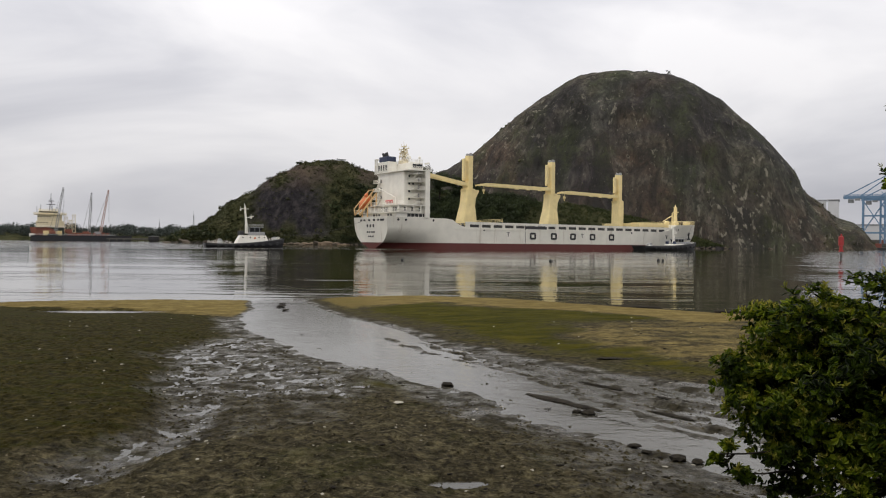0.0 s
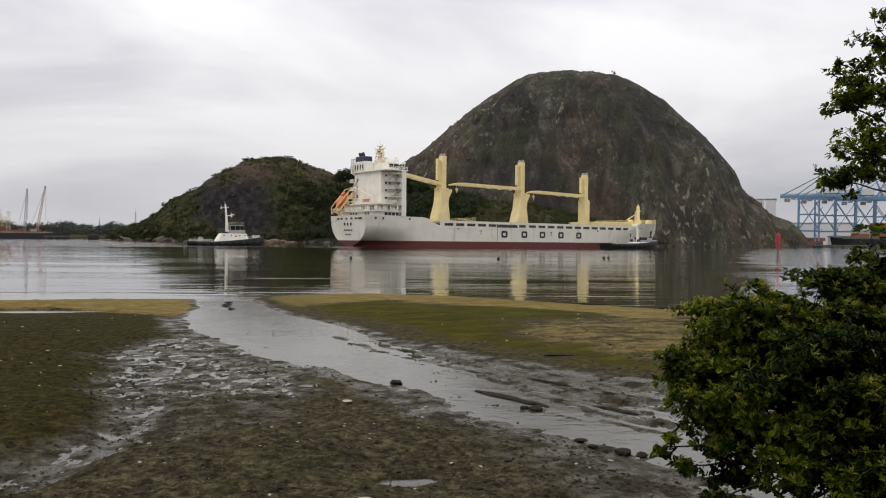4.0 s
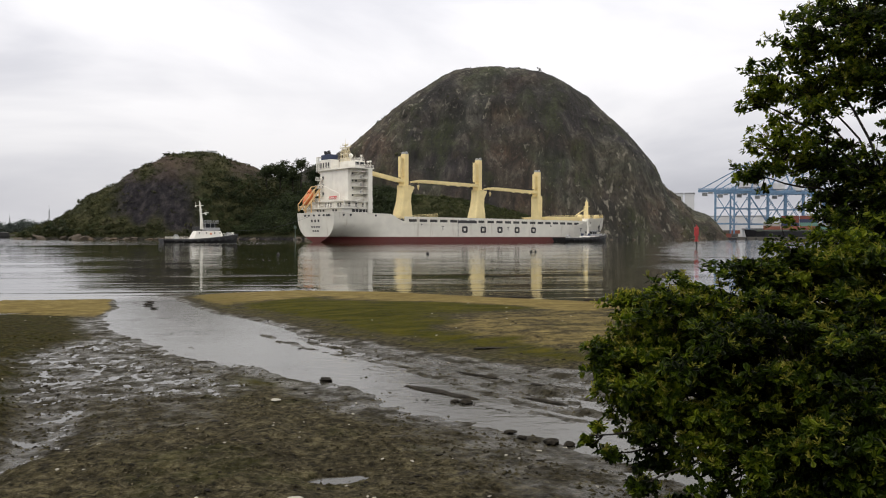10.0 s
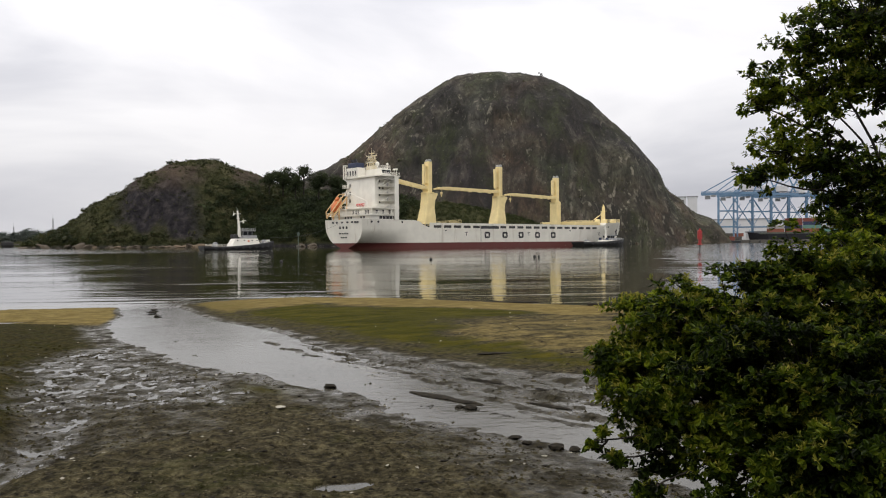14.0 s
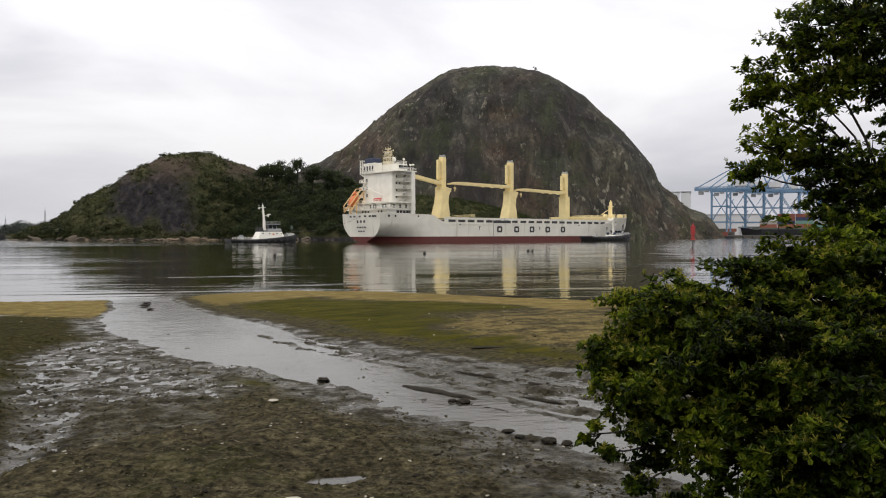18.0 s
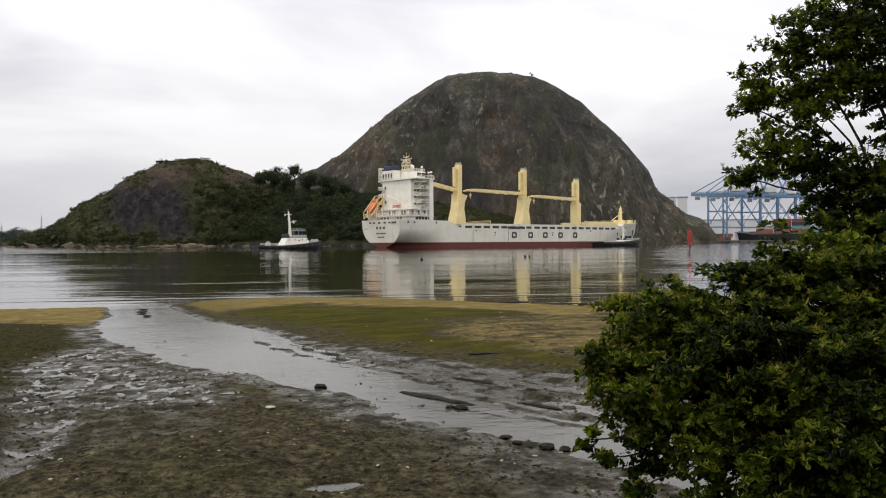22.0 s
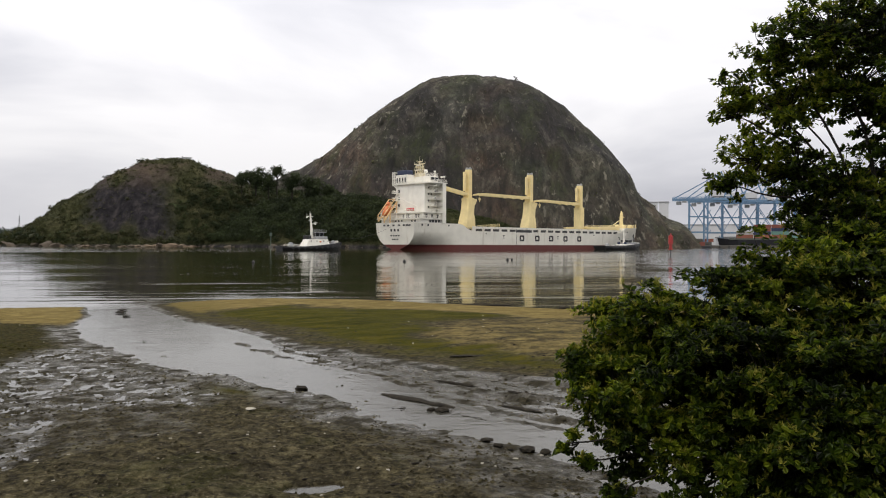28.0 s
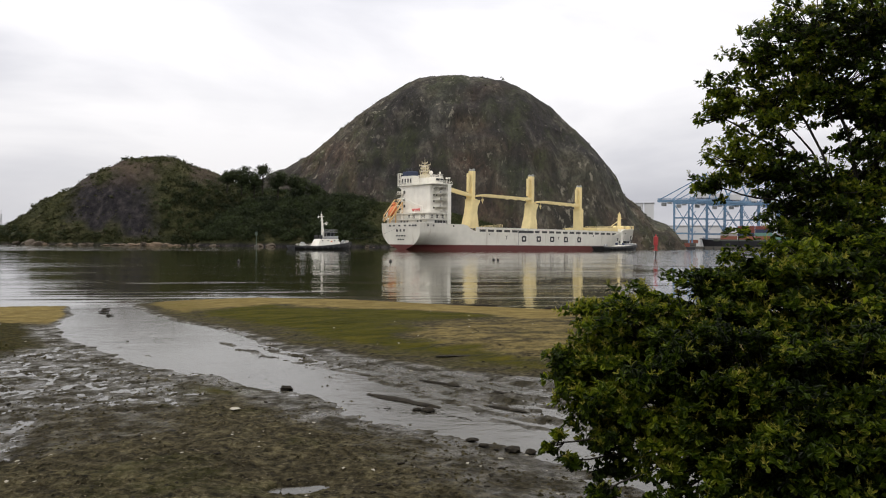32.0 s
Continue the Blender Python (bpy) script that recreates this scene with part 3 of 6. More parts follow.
    bed = -0.075 + bar * (0.080 + 0.15 * (fbm(along * 0.9, across * 4.6, 4, 7, 0.6) - 0.5) + 0.035 * (fbm(x * 5, y * 5, 2, 8) - 0.5))
    bed = bed + (0.05 + 0.16 * (fbm(x * 2.4, y * 2.8, 4, 41) - 0.5)) * step(0.16, 0.0, side)
    bed = bed + 0.07 * step(0.74, 0.84, fbm(along * 0.5, across * 1.6, 3, 61))
    k = step(-0.25, 0.55, inside)
    z = z * (1 - k) + bed * k
    # towards the bay the flat dips under the water
    low = step(0.9, -1.4, sea)
    z = z * (1 - low) + (-0.16) * low - np.clip(-sea - 1.4, 0, 60) * 0.03
    z = z + 0.006 * grit
    # the bank on which the camera stands
    near = np.hypot(x, y)
    z = z + 0.3 * step(4.2, 1.2, near) + 0.45 * step(4.0, -3.0, y) * step(60, 20, near)
    z = np.where(y < -40, 1.1, z)
    tan = step(1.6, 5.2, x + 5 * wob) * step(26.5, 22.8, y + 3 * wob) * step(1.4, 3.6, bank)
    reach = np.interp(x, (-20, -14, -11, -8), (2.0, 3.5, 6.0, 8.5))
    sand = np.where(right, np.maximum(step(9.0, 5.6, sea + 2.5 * wob), tan * 0.50) * step(0.3, 1.5, bank), step(1.15, 0.8, (sea + 1.5 * wob) / reach) * step(-21.0, -17.0, x) * step(-0.15, 0.25, bank))
    algae = np.where(right, 0.9 * step(5.8, 9.0, sea + 2.5 * wob) * step(0.4, 2.6, bank) * (1 - 0.85 * tan), 0.10 * step(1.6, 4.0, bank) * step(0.4, 2.5, sea) * step(-3.4, -5.4, x + 0.42 * (y - 11)) * (1 - sand))
    algae = np.maximum(algae, 0.62 * np.exp(-(((x + 1.3) / 1.6) ** 2 + ((y - 14.6) / 1.0) ** 2)))
    algae = np.maximum(algae, 0.8 * np.exp(-(((x - 4.3) / 0.9) ** 2 + ((y - 18.6) / 0.5) ** 2)))
    algae = np.maximum(algae, np.where(right, 0.42 * step(0.1, 1.0, bank) * step(4.5, 1.8, bank), 0))
    wet = np.maximum(np.maximum(pan, np.where(right, step(0.9, -0.1, bank), 0.9 * step(1.9, 0.1, bank) * (1 - 0.9 * sand))), step(1.6, 0.2, sea))
    wet = np.maximum(wet, np.where(right, 0, 0.75 * step(13, 9.5, y) * step(-1.0, 2.2, x) * step(4.5, 0.5, bank)))
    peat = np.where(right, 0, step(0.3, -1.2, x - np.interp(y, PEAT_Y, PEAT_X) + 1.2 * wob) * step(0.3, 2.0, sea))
    return z, sand, algae, wet, peat


def build_ground():
    az = np.concatenate([np.radians(np.linspace(-42, 46, 760)), np.radians(np.linspace(49, 315, 40))])
    r = np.concatenate([[0.05, 1.5], np.geomspace(3.2, 46, 520), [60, 100, 250, 800, 2000, 5400]])
    A, Rr = np.meshgrid(az, r)
    X, Y = Rr * np.sin(A), Rr * np.cos(A)
    X = X + 0.3 * (Rr < 1.0)
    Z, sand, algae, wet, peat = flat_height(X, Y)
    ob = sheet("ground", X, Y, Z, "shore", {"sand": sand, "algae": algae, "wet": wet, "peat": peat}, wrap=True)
    near_bank(ob)
    tagged(ob, "muddy tidal flat with sand bars, green algae and wet pans", "ground", kind="structure")


def build_water():
    r = np.array([0.5, 20, 30, 34, 37, 40, 44, 50, 62, 80, 100, 130, 160, 200, 240, 280, 340, 400, 500, 600, 1500, 4600])
    a = np.radians(np.linspace(-180, 180, 361)[:-1])
    A, Rr = np.meshgrid(a, r * 1.15)
    X, Y = Rr * np.sin(A), Rr * np.cos(A)
    sea = Y - np.interp(X, SHORE_X, SHORE_Y)
    # a light breeze ruffles the reach off the terminal and the far edge of the bay
    turn, rng_ = np.degrees(A), np.hypot(X, Y)
    breeze = 0.8 * step(22.5, 27, turn) * step(80, 110, rng_) * step(60, 45, turn)
    breeze = np.maximum(breeze, 1.0 * step(210, 290, rng_) * step(-1, -4, turn)) * 1.2 - 0.1
    ob = sheet("water", X, Y, 0 * X, "water", {"open": step(-3, 3, sea), "far": step(45, 380, np.hypot(X, Y)), "surf": step(16, 3, sea) * step(-3, 3, sea), "breeze": breeze}, wrap=True)
    near_bank(ob)
    tagged(ob, "calm grey-green bay water with fine ripples", "water", kind="structure")


build_ground()
build_water()


# ---- the hills across the bay ----
def ridge_hill(name, label, turn, dist, us, hs, front, back, material, n=(420, 170), rough=1.0, power=2.0, bare=None):
    """A hill whose crest runs across the line of sight `turn` (degrees right of +y) at `dist`: us along it, hs its heights."""
    u = np.linspace(us[0], us[-1], n[0])
    v = np.linspace(-1, 1, n[1])
    U, V = np.meshgrid(u, v)
    # smooth the crest line
    h = np.interp(u, us, hs)
    ker = np.hanning(9)
    h = np.convolve(np.pad(h, 4, "edge"), ker / ker.sum(), "valid")
    hmax = max(hs)
    wf = front * (0.35 + 0.65 * (h / hmax) ** 0.7)
    wb = back * (0.35 + 0.65 * (h / hmax) ** 0.7)
    W = np.where(V < 0, wf, wb)
    D = V * W
    Z = h * (1 - np.abs(V) ** power)
    gul = (fbm(U * 0.045, D * 0.012 + 3, 4, 5) - 0.5) * 2
    det = (fbm(U * 0.16, D * 0.10, 4, 9) - 0.5) * 2
    ledge = (fbm(U * 0.03 + Z * 0.01, Z * 0.09, 3, 15) - 0.5) * 2
    k = np.sin(np.clip(np.abs(V), 0, 1) * math.pi) ** 0.7
    D = D + rough * (9.0 * gul + 3.4 * det + 2.2 * ledge) * k * np.where(V < 0, 1, -1)
    Z = Z + rough * (1.8 * det) * (1 - np.abs(V)) - 0.6
    Z = np.where(np.abs(V) > 0.999, -2.0, Z)
    t = radians(turn)
    X = (dist + D) * math.sin(t) + U * math.cos(t)
    Y = (dist + D) * math.cos(t) - U * math.sin(t)
    attrs = {"bare": bare(U, V, Z) if bare else 0 * Z}
    ob = sheet(name, X, Y, Z, material, attrs)
    return tagged(ob, label, "hill", kind="structure"), X, Y, Z, U, V, attrs["bare"]


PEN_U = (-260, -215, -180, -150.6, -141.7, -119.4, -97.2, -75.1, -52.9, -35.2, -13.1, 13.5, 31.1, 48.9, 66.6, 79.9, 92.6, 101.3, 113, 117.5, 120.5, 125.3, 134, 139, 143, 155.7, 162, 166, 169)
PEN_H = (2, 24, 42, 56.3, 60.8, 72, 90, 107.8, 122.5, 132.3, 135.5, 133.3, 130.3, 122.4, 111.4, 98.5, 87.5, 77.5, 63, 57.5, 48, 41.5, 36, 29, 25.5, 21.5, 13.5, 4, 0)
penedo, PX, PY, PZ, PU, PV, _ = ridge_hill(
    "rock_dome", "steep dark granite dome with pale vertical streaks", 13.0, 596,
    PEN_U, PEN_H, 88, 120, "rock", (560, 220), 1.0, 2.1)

HILL_U = (-130, -120, -110, -97, -85.6, -78.8, -61.7, -50.5, -38.9, -29.9, -11.9, 2.9, 10.3, 29.2, 40.7, 62, 90, 120, 150)
HILL_H = (0, 1, 7.5, 13.6, 21.3, 28.8, 37.3, 46.9, 52.1, 57.2, 60.5, 59.8, 55.4, 50.1, 44.4, 40, 36, 26, 12)


def hill_bare(U, V, Z):
    f = fbm(U * 0.05, V * 3.0, 4, 77) - 0.5
    face = step(-66, -50, U + 14 * f) * step(4, -14, U + 14 * f + 0.25 * Z) * step(2, 8, Z)
    crown = step(-62, -40, U + 16 * f) * step(58, 34, U + 16 * f) * step(36, 46, Z + 14 * f) * 0.8
    return np.clip(np.maximum(face, crown) * step(-0.22, 0.02, f) + step(3.0, 0.5, Z) * 0.8, 0, 1)


hill, HX, HY, HZ, HU, HV, HB = ridge_hill(
    "wooded_hill", "low rocky hill covered with scrub and grass", -8.0, 545,
    HILL_U, HILL_H, 66, 110, "soil", (420, 150), 0.8, 1.7, hill_bare)

# the low wooded saddle between the two
SAD_U = (-70, -50, -30, 0, 30, 60, 90, 120, 150, 175)
SAD_H = (2, 16, 27, 30, 31, 30, 26, 19, 9, 1)
saddle, SX, SY, SZ, SU, SV, SB = ridge_hill(
    "green_saddle", "green wooded slope between the hill and the rock dome", 1.0, 500,
    SAD_U, SAD_H, 45, 90, "soil", (220, 90), 0.6, 1.5, lambda U, V, Z: step(3.5, 0.8, Z))


def scatter(rng, X, Y, Z, V, n, zmin, zmax, keep=None, vmax=0.12):
    """Random points on the near face of a hill."""
    ii = rng.integers(0, X.shape[0], n * 4)
    jj = rng.integers(0, X.shape[1], n * 4)
    ok = (V[ii, jj] < vmax) & (Z[ii, jj] > zmin) & (Z[ii, jj] < zmax)
    if keep is not None:
        ok &= rng.random(n * 4) < keep[ii, jj]
    ii, jj = ii[ok][:n], jj[ok][:n]
    return np.stack([X[ii, jj], Y[ii, jj], Z[ii, jj]], 1)


def build_woods():
    rng = np.random.default_rng(4)
    c = scatter(rng, HX, HY, HZ, HV, 9000, 2.0, 70, 1 - 0.82 * HB)
    R = (rng.gamma(2.6, 0.22, len(c)) + 0.2) * (1 + 1.1 * step(12, 3, c[:, 2]) + 0.7 * (rng.random(len(c)) < 0.12))
    ob = tris("hill_scrub", clumps(rng, c + np.stack([0 * R, 0 * R, 0.2 * R], 1), R, 22, 0.26, 0.5), "bush")
    tagged(ob, "dense olive green scrub on the low hill", "shrubs", kind="stuff")
    c = scatter(rng, HX, HY, HZ, HV, 1500, 2.0, 46, (1 - HB) * (step(16, 3, HZ) * 0.35 + step(-16, 8, HU) * step(46, 34, HZ)))
    R = rng.uniform(1.4, 3.2, len(c))
    ob = tris("hill_trees", clumps(rng, c + np.stack([0 * R, 0 * R, 0.5 * R], 1), R, 70, 0.17), "wood")
    tagged(ob, "dark trees on the lower hillside", "trees", kind="stuff")
    c = scatter(rng, SX, SY, SZ, SV, 1500, 3.0, 60, step(52, 24, SU), 0.4)
    R = rng.uniform(2.0, 4.4, len(c))
    ob = tris("saddle_trees", clumps(rng, c + np.stack([0 * R, 0 * R, 0.7 * R], 1), R, 110, 0.13), "wood")
    tagged(ob, "dark dense wood on the saddle", "trees", kind="stuff")
    c = scatter(rng, SX, SY, SZ, SV, 2600, 1.5, 60, step(20, 44, SU), 0.4)
    R = rng.uniform(0.8, 2.4, len(c))
    ob = tris("slope_grass", clumps(rng, c, R, 60, 0.16), "grass")
    tagged(ob, "bright green grass and bushes on the slope", "shrubs", kind="stuff")
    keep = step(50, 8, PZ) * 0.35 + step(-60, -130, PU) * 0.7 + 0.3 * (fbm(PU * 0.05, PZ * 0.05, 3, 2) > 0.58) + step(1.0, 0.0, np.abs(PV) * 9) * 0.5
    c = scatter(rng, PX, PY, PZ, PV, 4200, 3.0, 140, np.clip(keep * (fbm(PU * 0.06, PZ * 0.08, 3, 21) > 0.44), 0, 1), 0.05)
    R = rng.gamma(2.2, 0.22, len(c)) + 0.2
    ob = tris("cliff_scrub", clumps(rng, c, R, 16, 0.34, 0.6), "bush")
    tagged(ob, "sparse scrub clinging to the granite ledges", "shrubs", kind="stuff")


build_woods()


def far_tree(name, label, x, y, z, h, r, seed, flat=0.5, blobs=16):
    rng = np.random.default_rng(seed)
    t = thing(name, label, "tree", "trees on the ridge", at=pose(x, y, z))
    bm = B()
    rod(bm, (0, 0, -2), (0.2, 0, h * 0.5), h * 0.03, h * 0.02, 6)
    for i in range(5):
        a = 2 * math.pi * i / 5 + seed
        rod(bm, (0.2, 0, h * 0.45), (0.7 * r * math.cos(a), 0.7 * r * math.sin(a), h * (0.72 + 0.05 * (i % 3))), h * 0.014, h * 0.006, 5)
    part("trunk", bm, "bark", t)
    d = unit(blobs, rng) * rng.uniform(0.2, 0.95, blobs)[:, None] * r
    C = d * np.array([1, 1, flat]) + np.array([0, 0, h - flat * r * 1.1])
    R = rng.uniform(0.25, 0.45, blobs) * r
    tris("crown", clumps(rng, C, R, 120, 0.13), "wood", t)
    return t


for i, (az, d, h, r, top) in enumerate(((-4.3, 498, 14, 5.5, 5.40), (-3.3, 500, 17, 6.5, 5.62), (-1.8, 495, 18, 4.5, 5.88), (-2.4, 497, 15, 6.0, 5.25), (-0.7, 497, 17, 6.5, 5.35), (0.7, 500, 16, 7.0, 5.1), (2.2, 505, 14, 7.0, 4.6), (3.6, 505, 12, 7.0, 4.1))):
    a = radians(az)
    far_tree("ridge_tree", "broad dark tree standing against the sky on the saddle", d * math.sin(a), d * math.cos(a), EYE + d * math.tan(radians(top)) - h, h, r * 1.15, 30 + i, 0.85, 60)
for i, (az, d, h, r, top) in enumerate(((-11.15, 545, 6, 3.6, 5.95), (-8.95, 545, 4, 4.0, 6.15), (-13.3, 545, 4, 3.0, 4.7), (-6.9, 547, 3.0, 3.6, 5.65))):
    a = radians(az)
    far_tree("hilltop_tree", "small round dark tree on the bare hilltop", d * math.sin(a), d * math.cos(a), EYE + d * math.tan(radians(top)) - h, h, r, 50 + i, 0.5, 10)
for i, (u, h) in enumerate(((-104, 3.5), (-98, 2.6), (-90, 3.4), (-82, 2.2), (-76, 3.0), (-66, 4.2), (-57, 2.2), (-44, 3.4), (-27, 2.0), (14, 2.4), (21, 3.0), (35, 2.2), (46, 3.2))):
    a = radians(-8)
    far_tree("hilltop_tree", "small round dark tree on the hill's crest", 545 * math.sin(a) + u * math.cos(a), 545 * math.cos(a) - u * math.sin(a), float(np.interp(u, HILL_U, HILL_H)) - 0.8 - 0.2 * h, h, 0.62 * h, 80 + i, 0.8, 12)
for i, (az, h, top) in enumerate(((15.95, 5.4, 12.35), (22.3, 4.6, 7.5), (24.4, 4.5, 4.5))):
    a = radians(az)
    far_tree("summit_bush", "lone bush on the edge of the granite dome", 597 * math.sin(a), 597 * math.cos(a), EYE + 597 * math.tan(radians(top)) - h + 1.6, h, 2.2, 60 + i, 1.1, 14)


# an unseen wall, added behind the camera, closes the bank and cuts its skylight
def build_wall():
    bm = B()
    box(bm, -60, 60, -13.0, -12.2, -1, 13.0, 0.05)
    ob = near_bank(part("light_blocker_south", bm, "concrete"))
    tagged(ob, "unseen plain wall added behind the bank to cut its skylight", "wall", kind="structure")


build_wall()


def build_hilltop_wall():
    t = thing("hilltop_hut", "small pale walled hut on the bare hilltop", "hut", at=pose(-76.5, 538, 59.2, 0, 0, 8))
    bm = B()
    box(bm, -3.0, 3.0, -1.5, 1.5, -2, 1.3, 0.05)
    part("wall", bm, "pale", t)
    bm = B()
    box(bm, -3.3, 3.3, -1.8, 1.8, 1.3, 1.55, 0.05)
    part("roof", bm, "grey", t)


build_hilltop_wall()


# ---- the cargo ship (local: x forward from the stern, y to port, z up from the water) ----
def ship_half(s, z):
    """Half breadth of the hull at s and z."""
    t = step(-5, 25, s) if s > 0.5 else 0.0
    aft = np.interp(z, (-2, 0, 1.4, 2.7, 4, 5.5, 7, 9, 11.5), (0.03, 0.07, 0.14, 0.32, 0.56, 0.74, 0.84, 0.89, 0.90))
    # the transom is full almost down to the water; the run just ahead of it tucks in
    if s < 0.5:
        aft = np.interp(z, (-2, 0, 1.0, 2.0, 3.0, 4.2, 5.6, 7.2, 9, 11.5), (0.03, 0.10, 0.30, 0.50, 0.64, 0.75, 0.83, 0.88, 0.90, 0.90))
    fill = aft * (1 - t) + t
    up = np.clip(z / 11.5, 0, 1) ** 0.9
    wl = np.clip(1 - np.clip((s - 118) / 55, 0, 1) ** 1.8, 0, 1)
    dk = np.clip(1 - np.clip((s - 140) / 40, 0, 1) ** 2.4, 0, 1)
    return max(13.5 * fill * (wl * (1 - up) + dk * up), 0.06)


def ship_top(s):
    return float(np.interp(s, (0, 24, 26, 28.5, 31, 32, 146, 150, 165, 180), (11.5, 11.3, 10.9, 9.4, 8.6, 8.4, 8.4, 11.6, 12.0, 12.6)))


def hull_shell(levels, top=False):
    bm = B()
    rings = []
    for q in list(np.linspace(0, 0.2, 15)) + list(np.linspace(0.215, 0.8, 24)) + list(np.linspace(0.815, 1, 18)):
        side = []
        zs = list(levels)
        if top:
            zs = [z for z in levels]
            zs.append(None)
        for z in zs:
            s = q * 180
            zz = ship_top(s) if z is None else min(z, ship_top(s) - 0.02)
            se = q * (171.5 + 8.5 * min(max(zz, 0) / 12.0, 1))
            if q < 0.02:
                se -= 0.9 * (zz / 11.5)
            side.append((se, ship_half(se, zz), zz))
        rings.append([(x, -y, z) for x, y, z in side[::-1]] + [(x, y, z) for x, y, z in side])
    return loft(bm, rings)


def rails(bm, pts, h=1.1, gap=2.5, r=0.05, lines=3):
    """A guard rail along pts."""
    for a, b in zip(pts, pts[1:]):
        a, b = Vector(a), Vector(b)
        n = max(1, int((b - a).length / gap))
        for i in range(n + 1):
            p = a.lerp(b, i / n)
            rod(bm, p, p + Vector((0, 0, h)), r, r, 4)
        for k in range(lines):
            up = Vector((0, 0, h * (k + 1) / lines))
            rod(bm, a + up, b + up, r, r, 4)
    return bm


def deck_crane(ship, s, top, base_w, neck, jib_z, tip_s, tip_z, straight=False):
    bm = B()
    # the forward face stands upright, the after face slopes out to the foot
    prof = ((8.2, 4.5), (10.2, 4.4), (13, 3.7), (17, 2.8), (20, 2.35), (neck - 1.8, 2.2), (neck - 0.8, 2.2), (neck, 2.3))
    if straight:
        prof = ((8.2, 2.2), (14, 2.1), (neck - 1, 2.0), (neck, 2.3))
    rings = []
    for z, aft in prof:
        # the forward face hollows in above the deck and flares out again under the slewing ring
        fwd = base_w * (0.72 if straight else float(np.interp(z, (8, 12, 17, neck - 3, neck - 0.8), (0.86, 0.74, 0.62, 0.74, 1.15))))
        w = base_w * (0.85 if z < 14 or straight else 0.72)
        rings.append([(s - aft, -w + 0.5, z), (s - aft + 0.5, -w, z), (s + fwd - 0.5, -w, z), (s + fwd, -w + 0.5, z), (s + fwd, w - 0.5, z), (s + fwd - 0.5, w, z), (s - aft + 0.5, w, z), (s - aft, w - 0.5, z)])
    loft(bm, rings)
    ped = part("crane_pedestal", bm, "cream", ship, "cream painted crane pedestal, flared at its foot")
    bm = B()
    rod(bm, (s, 0, neck), (s, 0, neck + 0.35), base_w * 0.85, base_w * 0.85, 14)
    part("slewing_ring", bm, "cream", ped)
    bm = B()
    box(bm, s - 0.7, s + 1.3, -1.35, 1.35, neck + 0.3, top - 0.8, 0.12)
    box(bm, s - 1.4, s - 0.6, -1.9, 1.9, neck + 0.3, neck + 3.2, 0.1)
    tower = part("crane_tower", bm, "cream", ship, "tall cream crane tower")
    bm = B()
    box(bm, s - 2.7, s - 1.8, -0.6, 0.6, jib_z + 1.5, top - 2.0, 0.08)
    box(bm, s - 1.65, s - 0.85, -0.5, 0.5, jib_z + 2.0, jib_z + 2.6)
    box(bm, s - 1.65, s - 0.85, -0.5, 0.5, top - 3.2, top - 2.7)
    part("ladder_trunk", bm, "cream", tower)
    bm = B()
    for y in (-1.0, 1.0):
        rod(bm, (s + 0.3, y - 0.25, top - 0.5), (s + 0.3, y + 0.25, top - 0.5), 0.75, 0.75, 12)
    box(bm, s - 0.2, s + 1.0, -1.3, 1.3, top - 0.85, top - 0.1, 0.1)
    part("head_sheave", bm, "grey", tower)
    bm = B()
    box(bm, s - 2.9, s - 1.2, 1.9, 3.4, neck + 1.2, neck + 3.6, 0.1)
    part("driver_cab", bm, "glass", tower)
    # jib: twin box girders with cross ties, drooping at its head
    bm = B()
    n = 12
    pts = [Vector((s - 1.2 + (tip_s - s + 1.2) * i / n, 0, jib_z + (tip_z - jib_z) * i / n)) for i in range(n + 1)]
    for y in (-1.15, 1.15):
        rings = []
        for i, p in enumerate(pts):
            h = 0.62 if i < n - 2 else 0.62 - 0.16 * (i - n + 2)
            dz = -0.5 * max(0, i - n + 1)
            rings.append([(p.x, y - 0.35, p.z - h + dz), (p.x, y + 0.35, p.z - h + dz), (p.x, y + 0.35, p.z + h + dz), (p.x, y - 0.35, p.z + h + dz)])
        loft(bm, rings)
    jib = part("jib", bm, "cream", ship, "cream twin box-girder crane jib, lowered aft")
    bm = B()
    for p in pts[1::2]:
        beam(bm, (p.x, -1.2, p.z), (p.x, 1.2, p.z), 0.5, 0.6)
    part("cross_tie", bm, "cream", jib)
    for k in (2, 4, 6):
        bm = B()
        p = pts[k]
        box(bm, p.x - 1.0, p.x + 1.0, -1.7, -1.3, p.z - 1.15, p.z - 0.45, 0.05)
        part("jib_lamp_box", bm, "cream", jib)
    bm = B()
    p = pts[-2]
    rod(bm, (p.x, 0, p.z - 0.4), (p.x, 0, p.z - 2.0), 0.08, 0.08, 5)
    box(bm, p.x - 0.5, p.x + 0.5, -0.35, 0.35, p.z - 2.7, p.z - 1.7, 0.12)
    rod(bm, (p.x, 0, p.z - 2.7), (p.x, 0, p.z - 3.7), 0.32, 0.1, 8)
    part("hook_block", bm, "cream", jib)


